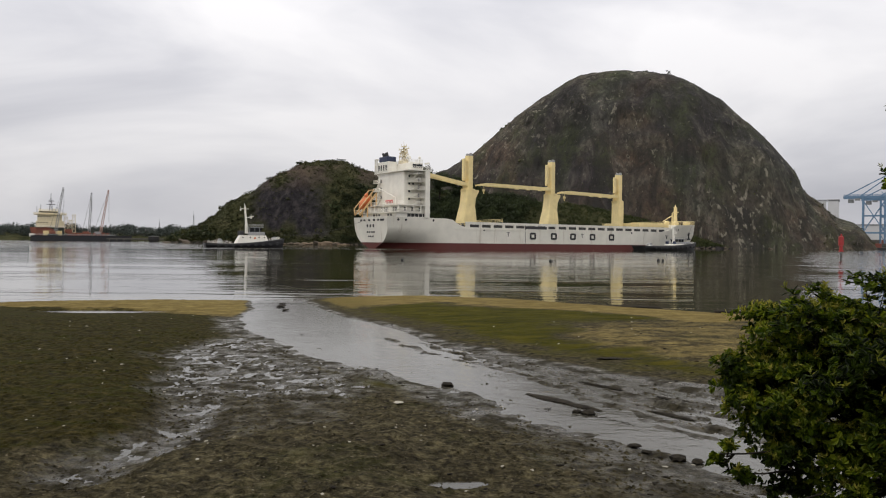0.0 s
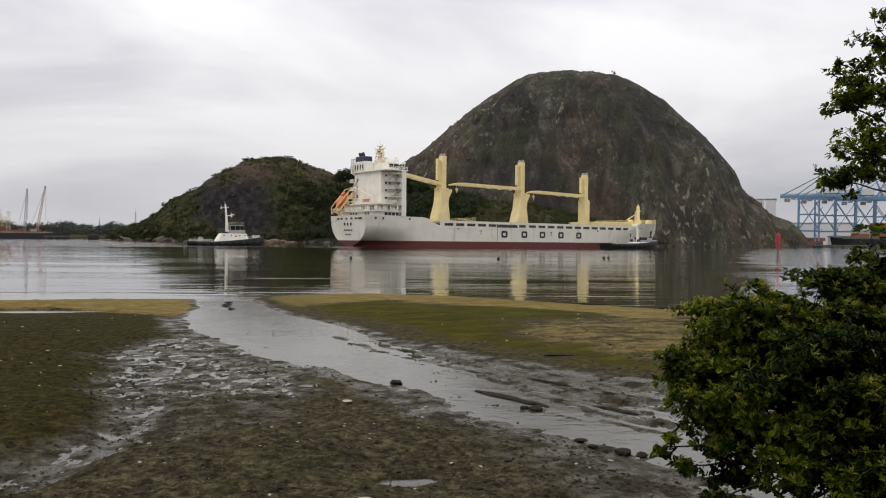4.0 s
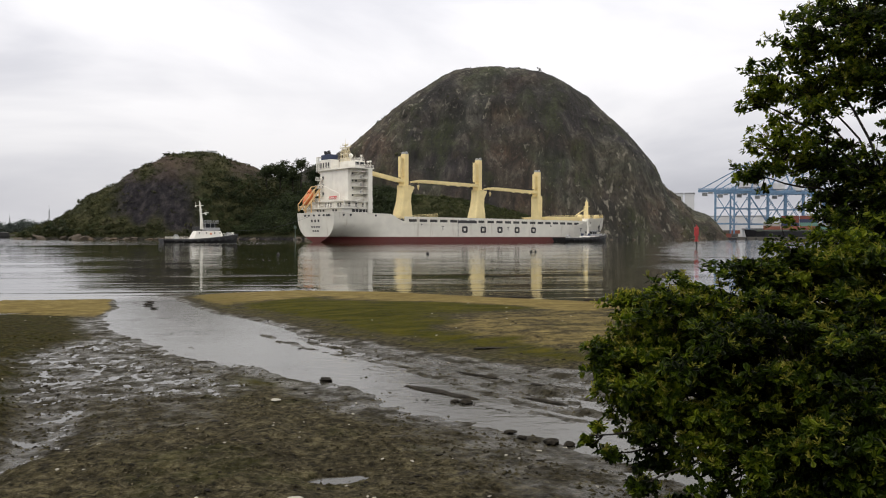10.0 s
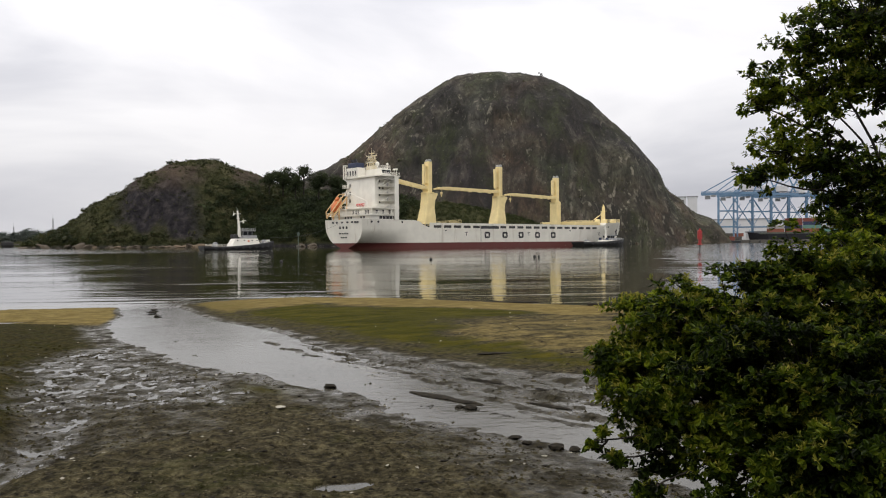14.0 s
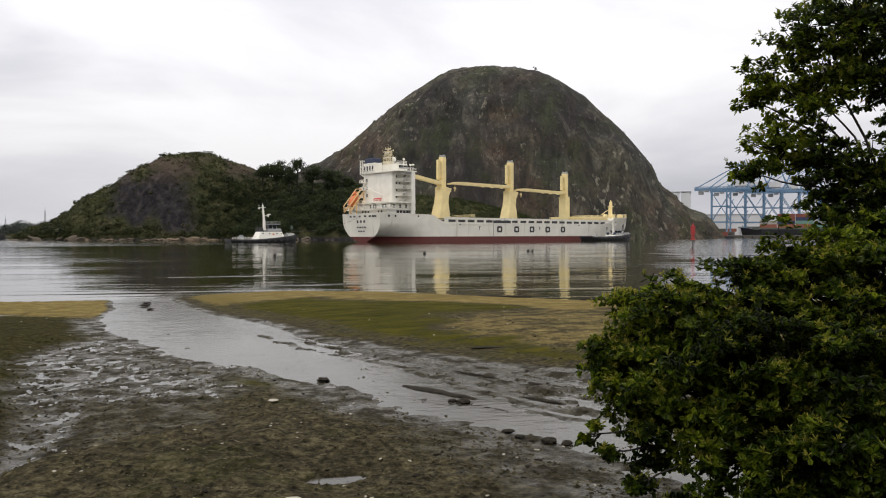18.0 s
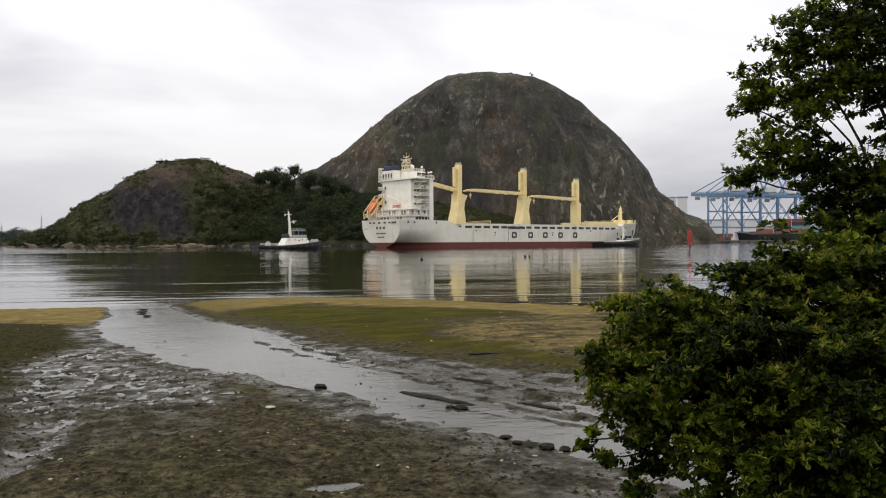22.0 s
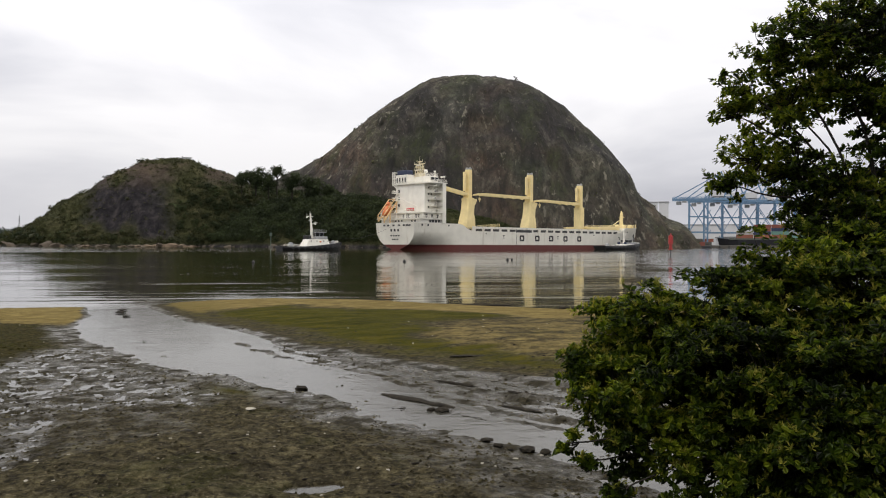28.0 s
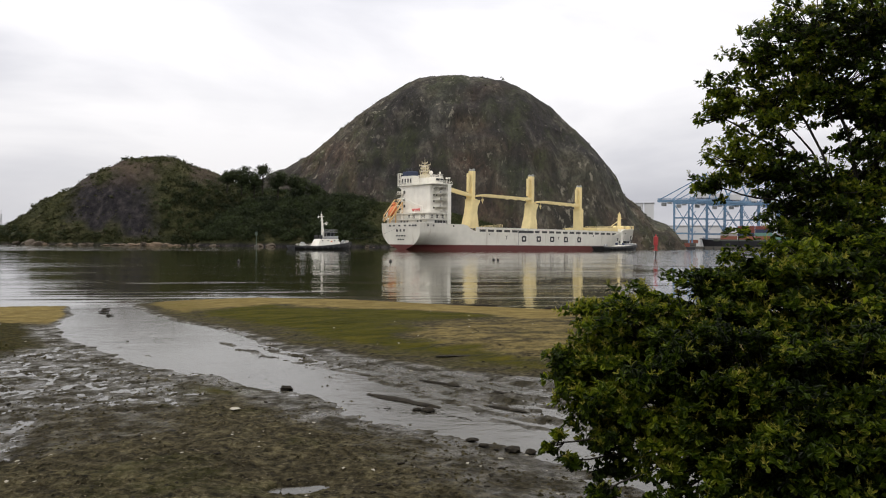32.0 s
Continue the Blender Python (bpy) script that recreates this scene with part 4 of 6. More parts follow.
def build_ship():
    ship = thing("cargo_ship", "white cargo ship with red boot top and three cream cranes", "ship")
    part("hull", hull_shell((2.5, 3.2, 4.0, 4.8, 5.5, 6.3, 7.0, 8.0), True), "hull_white", ship, "white steel hull with rust streaks", True)
    part("boot_top", hull_shell((-2.0, -1.0, 0.0, 0.7, 1.4, 2.0, 2.49)), "boot", ship, "faded red underwater paint", True)
    # bulwark with its row of openings, both sides
    slots = []
    s = 33.5
    for k in range(21):
        w = 4.3 if k not in (6, 7) else 3.9
        slots.append((s, s + w))
        s += 5.5
    for sy in (-1, 1):
        def y_at(q, z=9.5):
            return sy * (ship_half(q, z) - 0.03)
        bm = B()
        n = 30
        rings = []
        for i in range(n + 1):
            q = 31.5 + (150.5 - 31.5) * i / n
            y = y_at(q)
            yi = y - sy * 0.3
            rings.append([(q, y, 9.45), (q, y, 10.4), (q, yi, 10.4), (q, yi, 9.45)])
        loft(bm, rings)
        bul = part("bulwark", bm, "hull_white", ship)
        edges = [31.5] + [e for a, b in slots for e in (a, b)] + [150.5]
        for a, b in zip(edges[::2], edges[1::2]):
            bm = B()
            ya = y_at((a + b) / 2)
            box(bm, a, b, min(ya, ya - sy * 0.3), max(ya, ya - sy * 0.3), 8.3, 9.47)
            part("bulwark_post", bm, "hull_white", bul)
    # hatch coaming, coloured dark to put shade into the bulwark openings
    bm = B()
    box(bm, 34, 146, -11.2, 11.2, 8.2, 10.0, 0.1)
    part("shade_dark_coaming", bm, "dark", ship)
    for a in range(5):
        bm = B()
        box(bm, 50 + a * 19.2, 50 + a * 19.2 + 18.6, -11.0, 11.0, 10.0, 10.5, 0.1)
        part("hatch_cover", bm, "deck", ship)
    bm = B()
    rails(bm, [(25, -13.2, 9.4), (27.5, -13.2, 9.0), (33, -13.2, 9.0), (37, -13.2, 9.6), (49, -13.2, 10.4)], 1.4, 1.6, 0.07)
    part("deck_rail", bm, "cream", ship)
    # rubbing strake and side mark band
    for z, a, b in ((7.55, 27, 92), (7.1, 60, 62)):
        bm = B()
        box(bm, a, b, -13.62, -13.4, z, z + 0.28)
        part("rubbing_strake", bm, "hull_white", ship)
    # block letters on the side stay plain dark outlines
    for s in (63.9, 74.9, 85.3, 96.4, 107.6):
        bm = B()
        y0, y1 = -13.60, -13.47
        z0, z1, w, k = 4.2, 6.9, 1.6, 0.75
        box(bm, s - w + 0.3, s + w - 0.3, y0, y1, z0, z0 + k)
        box(bm, s - w + 0.3, s + w - 0.3, y0, y1, z1 - k, z1)
        box(bm, s - w, s - w + k + 0.1, y0 + 0.01, y1, z0 + 0.3, z1 - 0.3)
        box(bm, s + w - k - 0.1, s + w, y0 + 0.01, y1, z0 + 0.3, z1 - 0.3)
        part("hull_mark", bm, "ink", ship, "black painted block mark on the hull side")
    bm = B()
    box(bm, 60.2, 71.0, -13.55, -13.2, 8.2, 9.3)
    box(bm, 59.9, 60.2, -13.58, -13.2, 7.4, 9.6)
    part("side_door", bm, "dark", ship, "dark open side door")
    for s, z in ((51.5, 6.0), (90.5, 6.0), (143, 6.0)):
        bm = B()
        box(bm, s - 0.7, s + 0.7, -13.57, -13.3, z + 0.55, z + 0.8)
        box(bm, s - 0.13, s + 0.13, -13.57, -13.3, z - 0.8, z + 0.6)
        part("tug_mark", bm, "ink", ship)
    for s, z in ((17.5, 10.5), (3.5, 10.5), (6.5, 10.5), (40, 7.5), (120, 7.6), (153, 9.6)):
        bm = B()
        y = ship_half(s, z)
        rod(bm, (s, -y - 0.08, z), (s, -y + 0.4, z), 0.42, 0.42, 10)
        part("fairlead", bm, "dark", ship)
    for c in (-9.5, -8, -6, -3, 0.5, 4, 6.5):
        bm = B()
        box(bm, -1.02, -0.6, c - 0.55, c + 0.55, 10.1, 10.75)
        part("stern_chock", bm, "dark", ship)
    # the stern's lettering is too small to read: plain bars
    for z, cs, h in ((7.9, (-2.2, 0, 2.2), 1.0), (5.9, (-2.4, -0.8, 0.8, 2.4), 0.55), (4.4, (-1.4, 0.2, 1.6), 0.5)):
        for c in cs:
            bm = B()
            x = -0.9 * (z / 11.5)
            box(bm, x - 0.12, x + 0.3, c - 0.5, c + 0.5, z, z + h)
            part("stern_mark", bm, "ink", ship)
    # accommodation block
    bm = B()
    box(bm, 2.5, 15.7, -12.6, 12.6, 11.3, 13.0, 0.05)
    low = part("poop_house", bm, "white", ship)
    # solid dark boxes stand in for the shade inside the open lower gallery
    for s in np.arange(7.0, 15.2, 1.6):
        for sy in (-1, 1):
            bm = B()
            box(bm, s, s + 1.3, sy * 12.4 - 0.25, sy * 12.4 + 0.25, 11.6, 12.7)
            part("opening_shade", bm, "dark", low)
    for c in (-9.5, -7.6, -1.2, 0.7, 2.6):
        bm = B()
        box(bm, 2.35, 2.75, c, c + 0.8, 11.9, 12.6)
        part("opening_shade", bm, "dark", low)
    bm = B()
    box(bm, 0.8, 16.0, -13.4, 13.4, 12.95, 13.2)
    rails(bm, [(15.9, -13.3, 13.2), (0.9, -13.3, 13.2), (0.9, 13.3, 13.2), (8, 13.3, 13.2)], 1.1, 2.0, 0.06)
    part("poop_gallery", bm, "white", ship)
    bm = B()
    box(bm, 4.5, 15.6, -11.0, 11.0, 13.2, 15.6, 0.05)
    mid = part("upper_poop_house", bm, "white", ship)
    # dark panels imitate the shadowed gaps of the upper gallery, no glazing
    for c in (-9.5, -7.9, -3.2, -1.6, 0.0):
        bm = B()
        box(bm, 4.36, 4.7, c, c + 0.9, 13.6, 15.0)
        part("window", bm, "dark", mid)
    for s in (6.5, 9.6, 12.7):
        bm = B()
        box(bm, s, s + 0.9, -11.14, -10.8, 13.6, 15.0)
        part("window", bm, "dark", mid)
    bm = B()
    box(bm, 2.5, 16.0, -13.4, 13.4, 15.55, 15.85)
    rails(bm, [(15.9, -13.3, 15.85), (2.6, -13.3, 15.85), (2.6, 13.3, 15.85)], 1.1, 2.0, 0.06)
    for s in (3, 6, 9, 12, 15.5):
        box(bm, s, s + 0.3, -13.3, -13.0, 13.2, 15.6)
    for c in (-8, -3, 3, 8, 13):
        box(bm, 2.6, 2.9, c, c + 0.3, 13.2, 15.6)
    part("boat_deck", bm, "white", ship)
    bm = B()
    box(bm, 7.5, 14.7, -9.2, 9.2, 15.8, 27.8, 0.25)
    block = part("accommodation_block", bm, "white", ship, "white slab-sided accommodation block")
    for c, z in ((6.5, 21.5), (6.5, 24.5), (6.5, 18.5)):
        bm = B()
        box(bm, 7.38, 7.7, c, c + 1.0, z, z + 1.2)
        part("porthole", bm, "glass", block)
    for k in range(4):
        for s in (9.4, 11.0) if k == 2 else (9.4,):
            bm = B()
            box(bm, s, s + 0.6, -9.3, -9.0, 17.7 + 2.7 * k, 18.4 + 2.7 * k)
            part("porthole", bm, "glass", block)
    bm = B()
    box(bm, 13.9, 15.8, -13.5, -12.1, 11.3, 28.2, 0.1)
    box(bm, 13.9, 15.8, 12.1, 13.5, 11.3, 28.2, 0.1)
    box(bm, 14.6, 15.6, -12.2, 12.2, 15.8, 27.9, 0.05)
    part("front_bulkhead", bm, "white", ship)
    for k in range(4):
        z = 15.8 + 2.75 * k + 2.6
        bm = B()
        box(bm, 9.0, 14.7, -13.2, -9.1, z, z + 0.18)
        rails(bm, [(14.2, -13.1, z + 0.18), (9.1, -13.1, z + 0.18), (9.1, -9.3, z + 0.18)], 1.0, 1.5, 0.05)
        beam(bm, (9.6, -11.6, z - 2.5), (14.0, -11.6, z), 0.7, 0.12)
        gal = part("side_gallery", bm, "white", ship)
        bm = B()
        box(bm, 13.2, 13.9, -9.34, -9.0, z + 0.25, z + 1.9)
        part("door", bm, "grey", gal)
    for k in range(3):
        z = 18.2 + 3.0 * k
        bm = B()
        box(bm, 5.6, 7.6, 6.9, 9.6, z, z + 0.2)
        rails(bm, [(7.4, 9.5, z + 0.2), (5.7, 9.5, z + 0.2), (5.7, 7.0, z + 0.2), (7.4, 7.0, z + 0.2)], 1.0, 1.2, 0.06)
        beam(bm, (6.6, 9.2, z - 2.9), (6.6, 7.2, z), 0.6, 0.12)
        part("port_gallery", bm, "white", ship)
    bm = B()
    box(bm, 6.6, 16.4, -13.6, 10.6, 27.8, 28.15)
    rails(bm, [(16.2, -13.5, 28.15), (9, -13.5, 28.15), (6.8, -9, 28.15), (6.8, 10, 28.15)], 1.1, 1.8, 0.06)
    part("bridge_deck", bm, "white", ship)
    # open frame of the port wing, with its two levels
    bm = B()
    for c in (8.9, 10.2):
        box(bm, 6.7, 7.1, c, c + 0.35, 28.1, 33.4)
        box(bm, 10.2, 10.6, c, c + 0.35, 28.1, 33.4)
    for z in (30.6, 33.1):
        box(bm, 6.7, 10.6, 8.85, 10.6, z, z + 0.25)
    part("wing_frame", bm, "white", ship)
    bm = B()
    for sy in (-1, 1):
        beam(bm, (11, sy * 9.2, 24.6), (11, sy * 13.2, 27.9), 0.5, 0.4)
    part("wing_bracket", bm, "white", ship)
    # quarter-round plates carry the bridge wings
    for sx in (8.6, 14.2):
        for sy in (-1, 1):
            bm = B()
            arc = [(sy * (9.1 + 4.2 * (1 - math.cos(q))), 23.6 + 4.2 * math.sin(q)) for q in np.linspace(0, math.pi / 2, 8)]
            inner = [(sy * (9.1 + 3.5 * (1 - math.cos(q))) , 24.6 + 3.2 * math.sin(q)) for q in np.linspace(0, math.pi / 2, 8)]
            loft(bm, [[(sx, a[0], a[1]), (sx + 0.25, a[0], a[1]), (sx + 0.25, b[0], b[1]), (sx, b[0], b[1])] for a, b in zip(arc, inner)])
            part("wing_knee", bm, "white", ship)
    bm = B()
    box(bm, 11.0, 15.9, -8.6, 8.6, 28.1, 31.2, 0.15)
    wheel = part("wheelhouse", bm, "white", ship)
    bm = B()
    box(bm, 11.5, 15.5, -8.75, 8.75, 29.3, 30.6)
    part("bridge_window", bm, "glass", wheel)
    bm = B()
    box(bm, 6.9, 10.8, 1.0, 8.6, 28.1, 32.0, 0.2)
    fun = part("funnel_casing", bm, "white", ship)
    for c in (1.9, 3.6, 5.4, 7.1):
        bm = B()
        box(bm, 6.78, 7.2, c, c + 0.7, 28.8, 30.8)
        part("louvre", bm, "dark", fun)
    bm = B()
    box(bm, 6.9, 10.6, 1.4, 7.6, 31.98, 33.9, 0.2)
    part("funnel_top", bm, "navy", fun, "dark blue funnel top")
    bm = B()
    for s, c in ((7.8, 2.6), (8.4, 4.0), (8.0, 5.4), (9.4, 6.4)):
        rod(bm, (s, c, 33.5), (s - 0.5, c + 0.3, 35.3), 0.55, 0.5, 10)
    part("exhaust_pipe", bm, "dark", fun)
    bm = B()
    for s, c in ((12.5, -1.0), (12.5, 1.0), (14.2, 0)):
        rod(bm, (s, c, 31.1), (13.0, 0, 38.2), 0.22, 0.12, 6)
    for z, w in ((32.6, 2.6), (34.0, 3.2), (35.3, 2.6), (36.6, 3.4), (37.6, 1.7)):
        box(bm, 12.85, 13.2, -w, w, z, z + 0.28)
        rod(bm, (13, -w, z), (13, -w, z + 1.0), 0.09, 0.06, 5)
        rod(bm, (13, w, z), (13, w, z + 1.0), 0.09, 0.06, 5)
        box(bm, 12.2, 13.9, -0.5, 0.5, z - 0.1, z + 0.05)
    rod(bm, (13, 0, 38), (13, 0, 40), 0.07, 0.04, 5)
    for c in (-2.2, 2.2):
        rod(bm, (13, c, 35.4), (13, c, 37.3), 0.05, 0.03, 5)
    for z in (32.0, 33.0, 34.2, 35.8):
        rod(bm, (12.6, -0.9, z), (12.8, 0.8, z + 1.1), 0.1, 0.1, 5)
        rod(bm, (12.6, 0.9, z), (14.0, 0, z + 1.0), 0.1, 0.1, 5)
    box(bm, 11.6, 14.4, -1.6, 1.6, 31.1, 32.6, 0.1)
    for c in (-2.4, 2.4):
        for sx in (12.2, 14.0):
            rod(bm, (sx, c, 31.1), (13.0, c * 0.75, 36.6), 0.16, 0.12, 6)
        for z in (32.2, 33.8, 35.2):
            beam(bm, (12.3, c, z), (13.7, -c * 0.6, z + 1.3), 0.14)
    mast = part("radar_mast", bm, "ivory", ship, "cream lattice radar mast")
    for z, w in ((34.0, 1.7), (36.0, 1.2)):
        bm = B()
        box(bm, 12.2, 12.6, -w, w, z, z + 0.3, 0.05)
        part("radar_scanner", bm, "white", mast)
    for s, c, r in ((12.0, -5.0, 0.85), (15.5, -6.8, 0.5)):
        bm = B()
        bmesh.ops.create_icosphere(bm, subdivisions=2, radius=r, matrix=Matrix.Translation((s, c, 33.2)))
        rod(bm, (s, c, 31.1), (s, c, 32.6), 0.16, 0.16, 6)
        part("satellite_dome", bm, "white", ship, smooth=True)
    bm = B()
    rails(bm, [(11.2, -8.4, 31.2), (15.7, -8.4, 31.2), (15.7, 8.4, 31.2), (11.2, 8.4, 31.2), (11.2, -8.4, 31.2)], 1.1, 1.6, 0.05)
    for s, c in ((15.5, -11), (15.5, -12.5), (12, -10.5)):
        rod(bm, (s, c, 28.1), (s, c, 30.6), 0.09, 0.06, 5)
        box(bm, s - 0.4, s + 0.4, c - 0.4, c + 0.4, 30.4, 31.0, 0.1)
    part("monkey_island_rail", bm, "white", ship)
    # free-fall lifeboat on its ramp, and the rescue boat with its davit
    bm = B()
    for c in (4.6, 8.4):
        beam(bm, (-2.6, c, 12.2), (4.4, c, 20.6), 0.4, 0.55)
        beam(bm, (-2.8, c, 14.6), (3.2, c, 21.6), 0.3, 0.3)
        beam(bm, (4.2, c, 15.8), (4.2, c, 20.6), 0.4)
        beam(bm, (0.6, c, 11.4), (0.6, c, 16.2), 0.4)
        beam(bm, (-2.6, c, 12.2), (-2.8, c, 14.8), 0.3)
    for x, z in ((-2.7, 13.8), (0.5, 18.4), (3.2, 21.6)):
        beam(bm, (x, 4.5, z), (x, 8.5, z), 0.3)
    part("lifeboat_ramp", bm, paint("ramp_yellow", (0.68, 0.46, 0.22), 0.5), ship, "orange-yellow steel launching ramp")
    bm = B()
    m = Matrix.Translation((0.6, 6.5, 17.2)) @ Matrix.Rotation(radians(-50), 4, "Y")
    rings = []
    for i in range(11):
        u = i / 10
        w = 1.35 * max(0.06, math.sin(math.pi * min(1, u * 1.05 + 0.03)) ** 0.45)
        rings.append([m @ Vector(((u - 0.5) * 6.6, w * math.cos(a), w * 1.05 * math.sin(a))) for a in np.linspace(0, 2 * math.pi, 11)[:-1]])
    loft(bm, rings)
    boat = part("lifeboat", bm, "orange", ship, "orange enclosed free-fall lifeboat", smooth=True)
    bm = B()
    box(bm, 1.6, 3.0, -0.75, 0.75, 0.95, 1.65, 0.15, m)
    part("conning_hatch", bm, "orange", boat)
    bm = B()
    rings = []
    for i in range(9):
        u = i / 8
        w = 0.8 * max(0.1, math.sin(math.pi * min(1, u + 0.12)) ** 0.5)
        rings.append([(5.2 + w * math.cos(a), -3.2 - (u - 0.5) * 4.6, 17.1 + 0.6 * math.sin(a)) for a in np.linspace(0, 2 * math.pi, 9)[:-1]])
    loft(bm, rings)
    part("rescue_boat", bm, paint("rescue_red", (0.5, 0.06, 0.05), 0.5), ship, "red rescue boat on the boat deck", smooth=True)
    bm = B()
    rod(bm, (5.6, -6.6, 15.8), (5.6, -6.6, 18.6), 0.25, 0.2, 8)
    beam(bm, (5.6, -6.6, 18.4), (5.4, 5.6, 22.4), 0.3, 0.35)
    part("davit", bm, "white", ship)
    deck_crane(ship, 42.3, 37.2, 3.3, 23.2, 25.2, 18.6, 28.7)
    deck_crane(ship, 85.2, 37.6, 3.3, 23.2, 25.4, 46.8, 25.7)
    deck_crane(ship, 125.8, 34.6, 2.6, 22.0, 24.0, 90.2, 24.6, True)
    bm = B()
    box(bm, 60.0, 60.16, -13.56, -13.3, 2.6, 8.2)
    part("draught_ladder", bm, "dark", ship)
    # forecastle
    bm = B()
    for sy in (-1, 1):
        prev = None
        for q in np.linspace(130, 178, 13):
            p = (q, sy * (ship_half(q, 12) - 0.25), max(ship_top(q), 10.4))
            if prev:
                rails(bm, [prev, p], 1.7, 2.2, 0.09)
            prev = p
    part("forecastle_rail", bm, "cream", ship)
    bm = B()
    box(bm, 128, 148, -10.5, 10.5, 10.4, 12.2, 0.1)
    part("fore_house", bm, "cream", ship)
    bm = B()
    rod(bm, (165.5, 0, 11.5), (165.5, 0, 20.2), 1.0, 0.8, 10)
    box(bm, 164.5, 166.5, -1.2, 1.2, 18.2, 18.5, 0.05)
    rod(bm, (165.5, 0, 20.2), (165.5, 0, 21.8), 0.4, 0.2, 8)
    box(bm, 164.9, 166.1, -0.6, 0.6, 19.6, 20.8, 0.1)
    part("foremast", bm, "cream", ship)
    bm = B()
    rod(bm, (159.5, -3, 11.5), (159.5, -3, 17.6), 0.35, 0.25, 8)
    beam(bm, (159.5, -3, 16.5), (153, -3, 13.6), 0.3)
    part("stores_derrick", bm, "cream", ship)
    for s, c in ((152, -6), (157, -7), (168, -4), (170, 3), (172, -2)):
        bm = B()
        rod(bm, (s, c - 0.9, 12.9), (s, c + 0.9, 12.9), 0.9, 0.9, 10)
        box(bm, s - 0.8, s + 0.8, c - 1.1, c + 1.1, 11.5, 12.4)
        part("mooring_winch", bm, "cream", ship)
    bm = B()
    for s, z in ((166.5, 8.0),):
        y = ship_half(s, z)
        rod(bm, (s, -y - 0.15, z), (s, -y + 1, z), 0.9, 0.9, 10)
        box(bm, s - 0.25, s + 0.25, -y - 0.45, -y, z - 2.6, z + 0.4, 0.05)
        box(bm, s - 1.2, s + 1.2, -y - 0.4, -y, z - 2.9, z - 2.3, 0.05)
    part("anchor", bm, "dark", ship)
    return ship


cargo_ship = build_ship()


# ---- the tugs ----
def build_tug(label, trim, k=1.0, dx=0.0, lift=0.0):
    """Harbour tug, 26 m times k: x forward from amidships, z up from the water; its house stands dx further forward."""
    t = thing("tugboat", label, "tugboat", "harbour tugs")

    def rim(u):
        w = 4.5 * (1 - max(0, (u - 0.62) / 0.40) ** 2.4) * (0.80 + 0.20 * min(1, u / 0.15))
        return max(w, 0.5), 1.3 + 1.75 * max(0, (u - 0.28) / 0.72) ** 1.5 + 0.2 * max(0, (0.12 - u) / 0.12) + 0.35 * lift

    bm = B()
    rings = []
    for i in range(19):
        u = i / 18
        x = (-12.9 + 25.8 * u) * k
        w, top = rim(u)
        rings.append([(x, -w, top), (x, -w * 0.99, top * 0.5), (x * 0.97, -w * 0.86, 0), (x * 0.94, -w * 0.5, -1.2), (x * 0.94, w * 0.5, -1.2), (x * 0.97, w * 0.86, 0), (x, w * 0.99, top * 0.5), (x, w, top)])
    loft(bm, rings)
    hull = part("hull", bm, "black", t, "black steel hull")
    bm = B()
    for i in range(1, 19):
        for q in (0, 7):
            a, b = rings[i - 1][q], rings[i][q]
            beam(bm, (a[0], a[1], a[2] - 0.25), (b[0], b[1], b[2] - 0.25), 0.4, 0.5)
    rod(bm, (12.3 * k, -1.2, 2.5), (12.3 * k, 1.2, 2.5), 0.7, 0.7, 10)
    part("rubber_fender", bm, "dark", hull)
    for i in range(9):
        x = -9 + i * 2.4
        w, top = rim((x + 12.9) / 25.8)
        for sy in (-1, 1):
            bm = B()
            rod(bm, (x * k, sy * w, top * 0.5), (x * k, sy * (w + 0.3), top * 0.5), 0.5, 0.45, 10)
            part("tyre_fender", bm, "dark", hull)
    house_m = Matrix.Translation((dx + 1.6 * lift, 0, -0.6 * lift)) @ Matrix.Diagonal((1, 1, 1 - 0.22 * lift, 1))
    bm = B()
    loft(bm, [[(a, -w, z), (b - 1.2, -w, z), (b, -w * 0.5, z), (b, w * 0.5, z), (b - 1.2, w, z), (a, w, z)] for z, a, b, w in ((1.2, -3.2, 8.0, 3.3), (4.6, -1.6, 6.8, 2.9))])
    house = part("deckhouse", bm, "white", t, "white sloping deckhouse")
    for x in (-1.0, 1.4, 4.2, 6.0):
        for sy in (-1, 1):
            bm = B()
            rod(bm, (x, sy * 2.9, 3.8), (x, sy * 3.16, 3.8), 0.24, 0.24, 10)
            part("porthole", bm, "glass", house)
    bm = B()
    rod(bm, (2.9, -2.95, 3.5), (2.9, -3.2, 3.5), 0.36, 0.36, 12)
    part("life_ring", bm, "orange", house)
    bm = B()
    box(bm, 1.3, 6.3, -2.3, 2.3, 4.7, 5.9, 0.15)
    upper = part("upper_deckhouse", bm, "grey", t)
    bm = B()
    loft(bm, [[(a, -w, z), (b - 0.9, -w, z), (b, -w * 0.5, z), (b, w * 0.5, z), (b - 0.9, w, z), (a, w, z)] for z, a, b, w in ((5.9, 1.4, 5.3, 1.9), (7.6, 1.0, 5.7, 2.2))])
    wh = part("wheelhouse", bm, "glass", t, "dark-glazed wheelhouse")
    for x in (1.3, 3.0, 4.5):
        for sy in (-1, 1):
            bm = B()
            beam(bm, (x, sy * 1.95, 5.9), (x, sy * 2.24, 7.6), 0.12)
            part("window_post", bm, "grey", wh)
    bm = B()
    box(bm, 0.8, 5.9, -2.4, 2.4, 7.6, 7.9, 0.1)
    rails(bm, [(0.8, -2.3, 7.95), (5.8, -2.3, 7.95), (5.8, 2.3, 7.95), (0.8, 2.3, 7.95), (0.8, -2.3, 7.95)], 0.9, 1.6, 0.035, 2)
